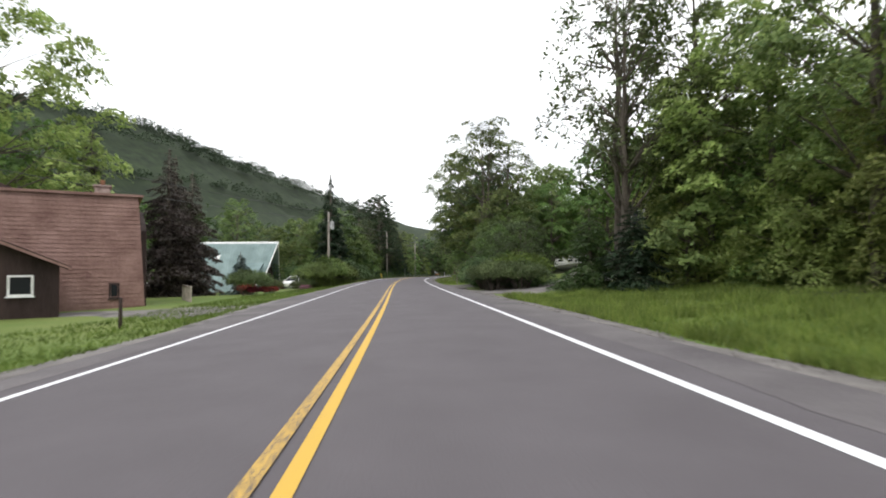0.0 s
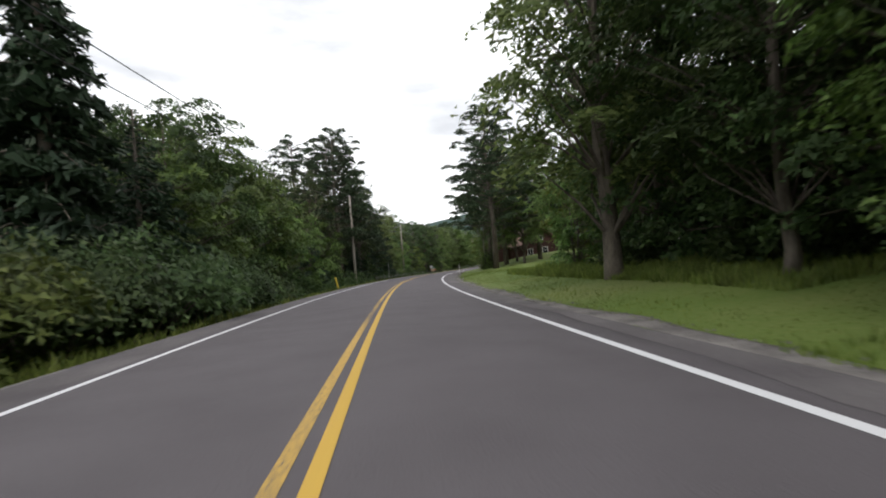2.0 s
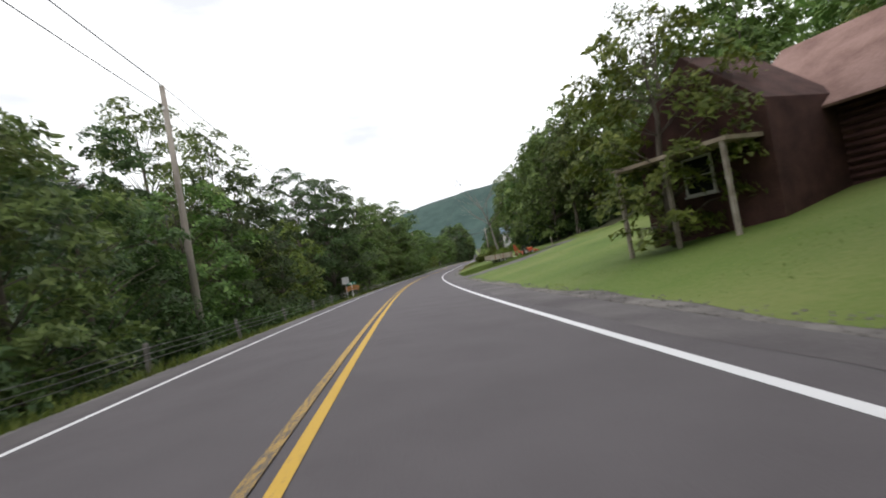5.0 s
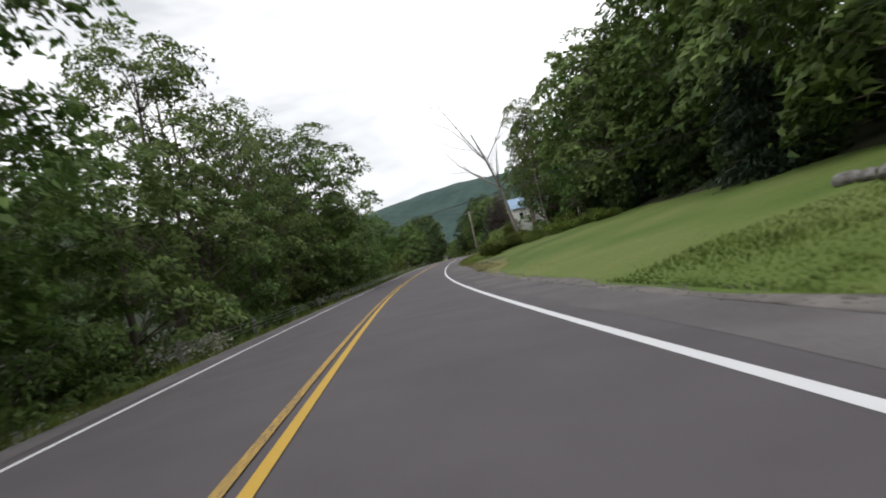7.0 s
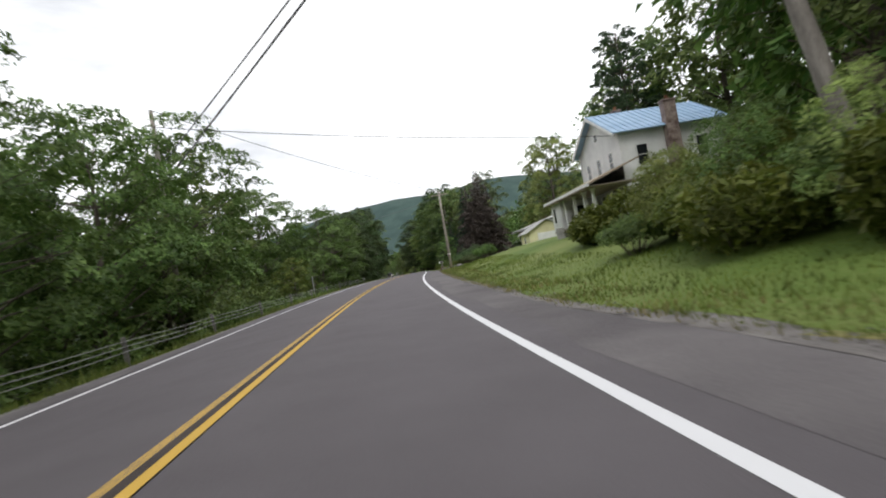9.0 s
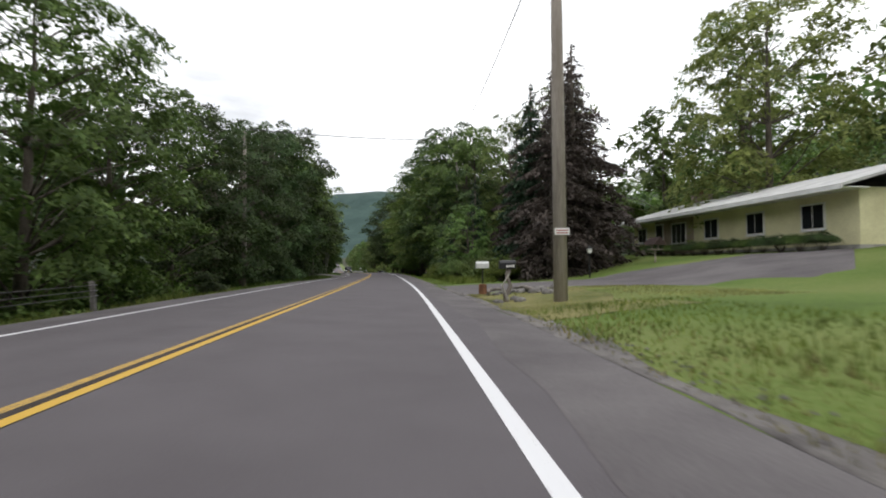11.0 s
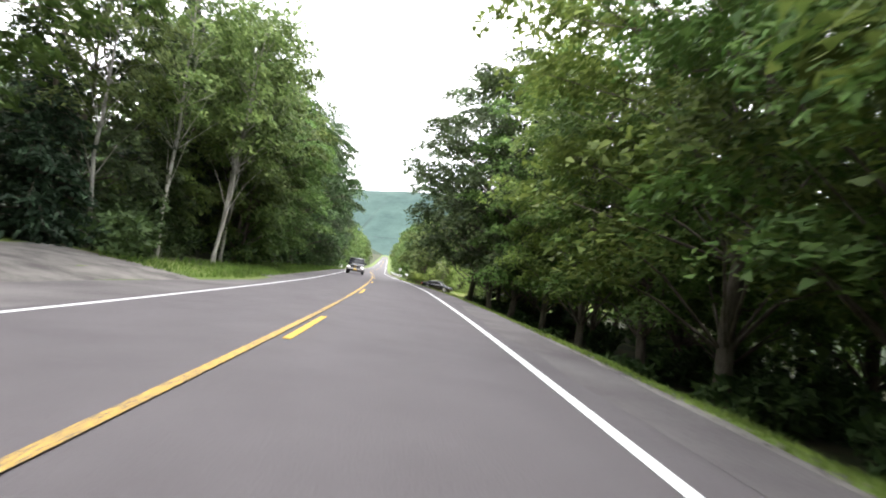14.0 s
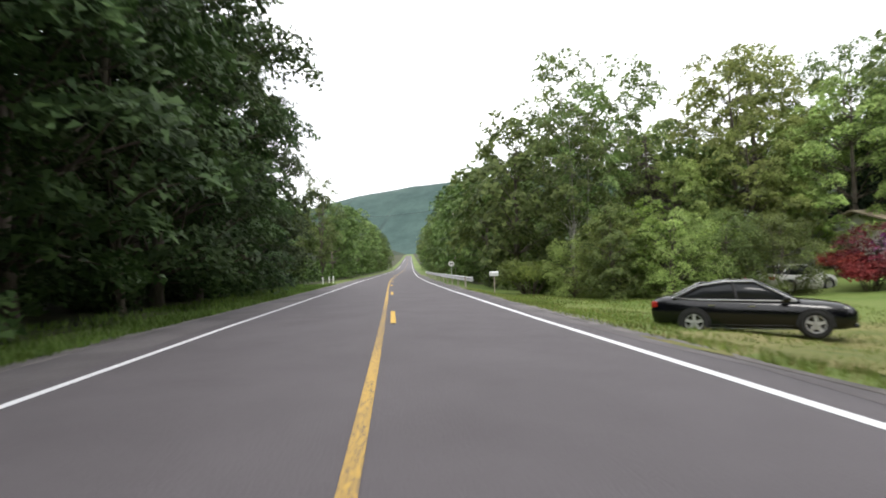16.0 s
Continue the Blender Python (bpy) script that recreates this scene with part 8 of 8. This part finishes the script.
undergrowth("undergrowth", 244, 262, [(244, 15.5), (262, 11.5)], [(244, 19), (262, 17)], [(244, 1.2), (262, 2.0)], 14000, L_SHRUB, "weedy bushes at the top of the lawn", 17, .12, 1)
undergrowth("undergrowth", 56, 70, 6.4, 8.8, 1.5, 10000, L_HEDGE, "dense leafy growth at the foot of roadside bushes", 16, .10, -1)
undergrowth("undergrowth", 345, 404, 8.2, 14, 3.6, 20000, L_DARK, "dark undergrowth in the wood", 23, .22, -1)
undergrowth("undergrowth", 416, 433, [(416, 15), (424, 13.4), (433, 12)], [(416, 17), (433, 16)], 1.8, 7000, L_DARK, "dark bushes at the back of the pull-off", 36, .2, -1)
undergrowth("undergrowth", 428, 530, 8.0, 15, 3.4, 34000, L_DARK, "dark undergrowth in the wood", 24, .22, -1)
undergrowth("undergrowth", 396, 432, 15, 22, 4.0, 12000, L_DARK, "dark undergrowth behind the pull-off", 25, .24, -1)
undergrowth("undergrowth", -5, 28, 15, 20, 4.6, 42000, L_LIGHT, "leafy thicket at the edge of the meadow", 26, .2, 1)
undergrowth("undergrowth", 45, 82, [(45, 9.5), (62, 9.4), (82, 10.5)], [(45, 11.5), (52, 13), (60, 16)], 3.0, 20000, L_DARK, "leafy thicket under roadside trees", 27, .2, 1)
undergrowth("undergrowth", 33.5, 47, [(33.5, 6.8), (47, 6.6)], 9.5, 1.5, 9000, L_DARK, "low tangled growth under roadside bushes", 34, .12, 1)
undergrowth("undergrowth", 50.5, 58, [(50.5, 9.0), (52.5, 6.9), (58, 6.4)], [(52, 12), (58, 9)], .8, 5000, L_OLIVE, "low leafy growth under flowering bushes", 35, .10, 1)
undergrowth("undergrowth", 353, 380, [(353, 7.0), (358, 6.5), (380, 6.7)], 11, [(353, 1.2), (358, 2.0), (366, 2.6)], 20000, L_MAPLE, "tangled bushes and vines beside the road", 28, .15, 1)
undergrowth("undergrowth", 200, 262, [(200, 25), (220, 19.5), (240, 18), (262, 17.5)], 30, 4.5, 40000, L_DARK, "dark thicket at the wood's edge above a lawn", 29, .26, 1)
undergrowth("undergrowth", 260, 284, [(258, 12), (263, 7.8), (284, 8.6)], [(258, 16), (284, 12.5)], [(258, 1.3), (266, 2.2), (277, 2.3), (284, 1.3)], 46000, L_SHRUB, "tangled green bushes on the bank before the farmhouse", 30, .14, 1)
undergrowth("undergrowth", 378, 452, [(378, 8.6), (390, 9.6), (452, 9.4)], 22, [(378, 2.1), (440, 2.1), (452, 1.0)], 46000, L_DARK, "dark undergrowth below the road", 31, .24, 1)
undergrowth("undergrowth", 450, 462, 9.4, 15, 1.7, 7000, L_DARK, "dark bushes between the last trunks", 37, .18, 1)
undergrowth("undergrowth", 500, 700, 8, 14, 3.2, 26000, L_MAPLE, "green undergrowth along the far road", 32, .26, 1)
undergrowth("undergrowth", 530, 700, 8, 14, 3.2, 22000, L_MAPLE, "green undergrowth along the far road", 33, .26, -1)


def grass(name, s0, s1, l0, l1, n, h, mat, label, seed, sign=1):
    """Tufts of blades on a strip beside the road."""
    rng = np.random.default_rng(seed)
    v = np.empty((n, 3, 3))
    s = rng.uniform(s0, s1, n)
    f = rng.uniform(0, 1, n) ** 1.3
    for i in range(n):
        a, b = (l0(s[i]) if callable(l0) else l0), (l1(s[i]) if callable(l1) else l1)
        l = sign * (a + (b - a) * f[i])
        p = W(s[i], l)
        hh = h * rng.uniform(.4, 1.2) * (.5 + .9 * max(0, noise.noise(Vector((p.x * .5, p.y * .5, 1))) + .4))
        t = rng.uniform(0, 6.283)
        w = rng.uniform(.010, .022) * (1 + h)
        lean = Vector((rng.normal() * .35, rng.normal() * .35, 1)) * hh
        v[i, 0] = p + Vector((math.cos(t) * w, math.sin(t) * w, -.03))
        v[i, 1] = p - Vector((math.cos(t) * w, math.sin(t) * w, .03))
        v[i, 2] = p + lean
    me = bpy.data.meshes.new(name)
    me.vertices.add(3 * n)
    me.vertices.foreach_set("co", v.ravel())
    me.loops.add(3 * n)
    me.loops.foreach_set("vertex_index", np.arange(3 * n))
    me.polygons.add(n)
    me.polygons.foreach_set("loop_start", np.arange(n) * 3)
    me.polygons.foreach_set("loop_total", np.full(n, 3))
    me.materials.append(mat)
    me.update(calc_edges=True)
    return tagged(new(name, me), label, "grass", kind="stuff")


er = lambda d: (lambda s: edge_right(s) + d)
el = lambda d: (lambda s: edge_left(s) + d)
grass("meadow_grass", 0, 25, er(.7), 16, 38000, .26, BLADE, "long meadow grass beside the road", 41)
grass("roadside_grass", 48.6, 62, er(.25), 11, 14000, .15, BLADE, "rough grass under roadside bushes", 53)
grass("roadside_grass", 60, 118, er(.4), 10, 26000, .045, BLADE, "short roadside grass", 42)
grass("tall_weeds", 66, 96, er(3.4), 11, 14000, .42, BLADE, "tall green weeds and ferns under roadside trees", 55)
grass("rough_grass", 194, 213, er(.5), 15, 26000, .10, LUSH_SHADED_BLADE, "rough unmown grass round a trailer", 57)
grass("lawn_grass", 108, 262, er(.4), 11, 30000, .028, BLADE, "mown lawn grass", 43)
grass("roadside_grass", 262, 332, er(.35), 9.0, 28000, .11, BLADE, "rough grass on the bank", 44)
grass("dry_grass", 236, 330, er(.1), er(1.6), 9000, .12, DRYBLADE, "dry yellowed grass at the road edge", 45)
grass("lawn_grass", 331, 339.6, er(.3), 12, 14000, .05, DRYBLADE, "thin dry lawn grass round a mailbox", 54)
grass("roadside_grass", 350.5, 466, er(.3), er(2.2), 30000, .10, BLADE, "green grass strip along the road", 46)
grass("tall_weeds", 351, 384, er(1.6), er(3.8), 13000, .42, BLADE, "tall green weeds beside the road", 47)
grass("lawn_grass", 464, 500, er(.2), 16, 24000, .11, BLADE, "rough lawn grass", 48)
grass("dry_grass", 464, 500, er(.2), 15, 9000, .09, DRYBLADE, "yellowed blades in the rough lawn", 56)
grass("roadside_grass", 0, 62, el(.3), 9, 26000, .12, LUSH_SHADED_BLADE, "short lawn grass", 49, -1)
grass("roadside_grass", 62, 345, el(.25), el(1.7), 30000, .25, BLADE, "grass under the guard cables", 50, -1)
# left strips under the trees: their shade is in the darker blade colour
grass("roadside_grass", 345, 404, el(.3), 8.6, 14000, .2, LUSH_SHADED_BLADE, "shaded roadside grass", 51, -1)
grass("roadside_grass", 428, 520, el(.4), 8.6, 22000, .24, LUSH_SHADED_BLADE, "green roadside grass strip", 52, -1)


def pebbles(name, s0, s1, l0, l1, n, mat, label, seed, sign=1):
    rng = np.random.default_rng(seed)
    vv, ff = [], []
    for i in range(n):
        s = rng.uniform(s0, s1)
        a, b = l0(s), l1(s)
        p = W(s, sign * (a + (b - a) * rng.uniform(0, 1)), .012)
        r = rng.uniform(.012, .045)
        k = len(vv)
        vv += [tuple(p + Vector((r * math.cos(t) * rng.uniform(.7, 1.2), r * math.sin(t) * rng.uniform(.7, 1.2), 0))) for t in (0, 2.1, 4.2)] + [tuple(p + Vector((0, 0, r * .8)))]
        ff += [(k, k + 1, k + 3), (k + 1, k + 2, k + 3), (k + 2, k, k + 3)]
    me = bpy.data.meshes.new(name)
    me.from_pydata(vv, [], ff)
    me.materials.append(mat)
    return tagged(new(name, me), label, "gravel", kind="stuff")


pebbles("loose_gravel", -5, 470, er(-.25), er(.7), 9000, GRAVEL, "loose gravel stones along the road edge", 61)
pebbles("loose_gravel", 245, 262, er(-.3), er(3), 1500, GRAVEL, "loose gravel stones on the pull-off", 62)
clear(SHRUB + WEED)
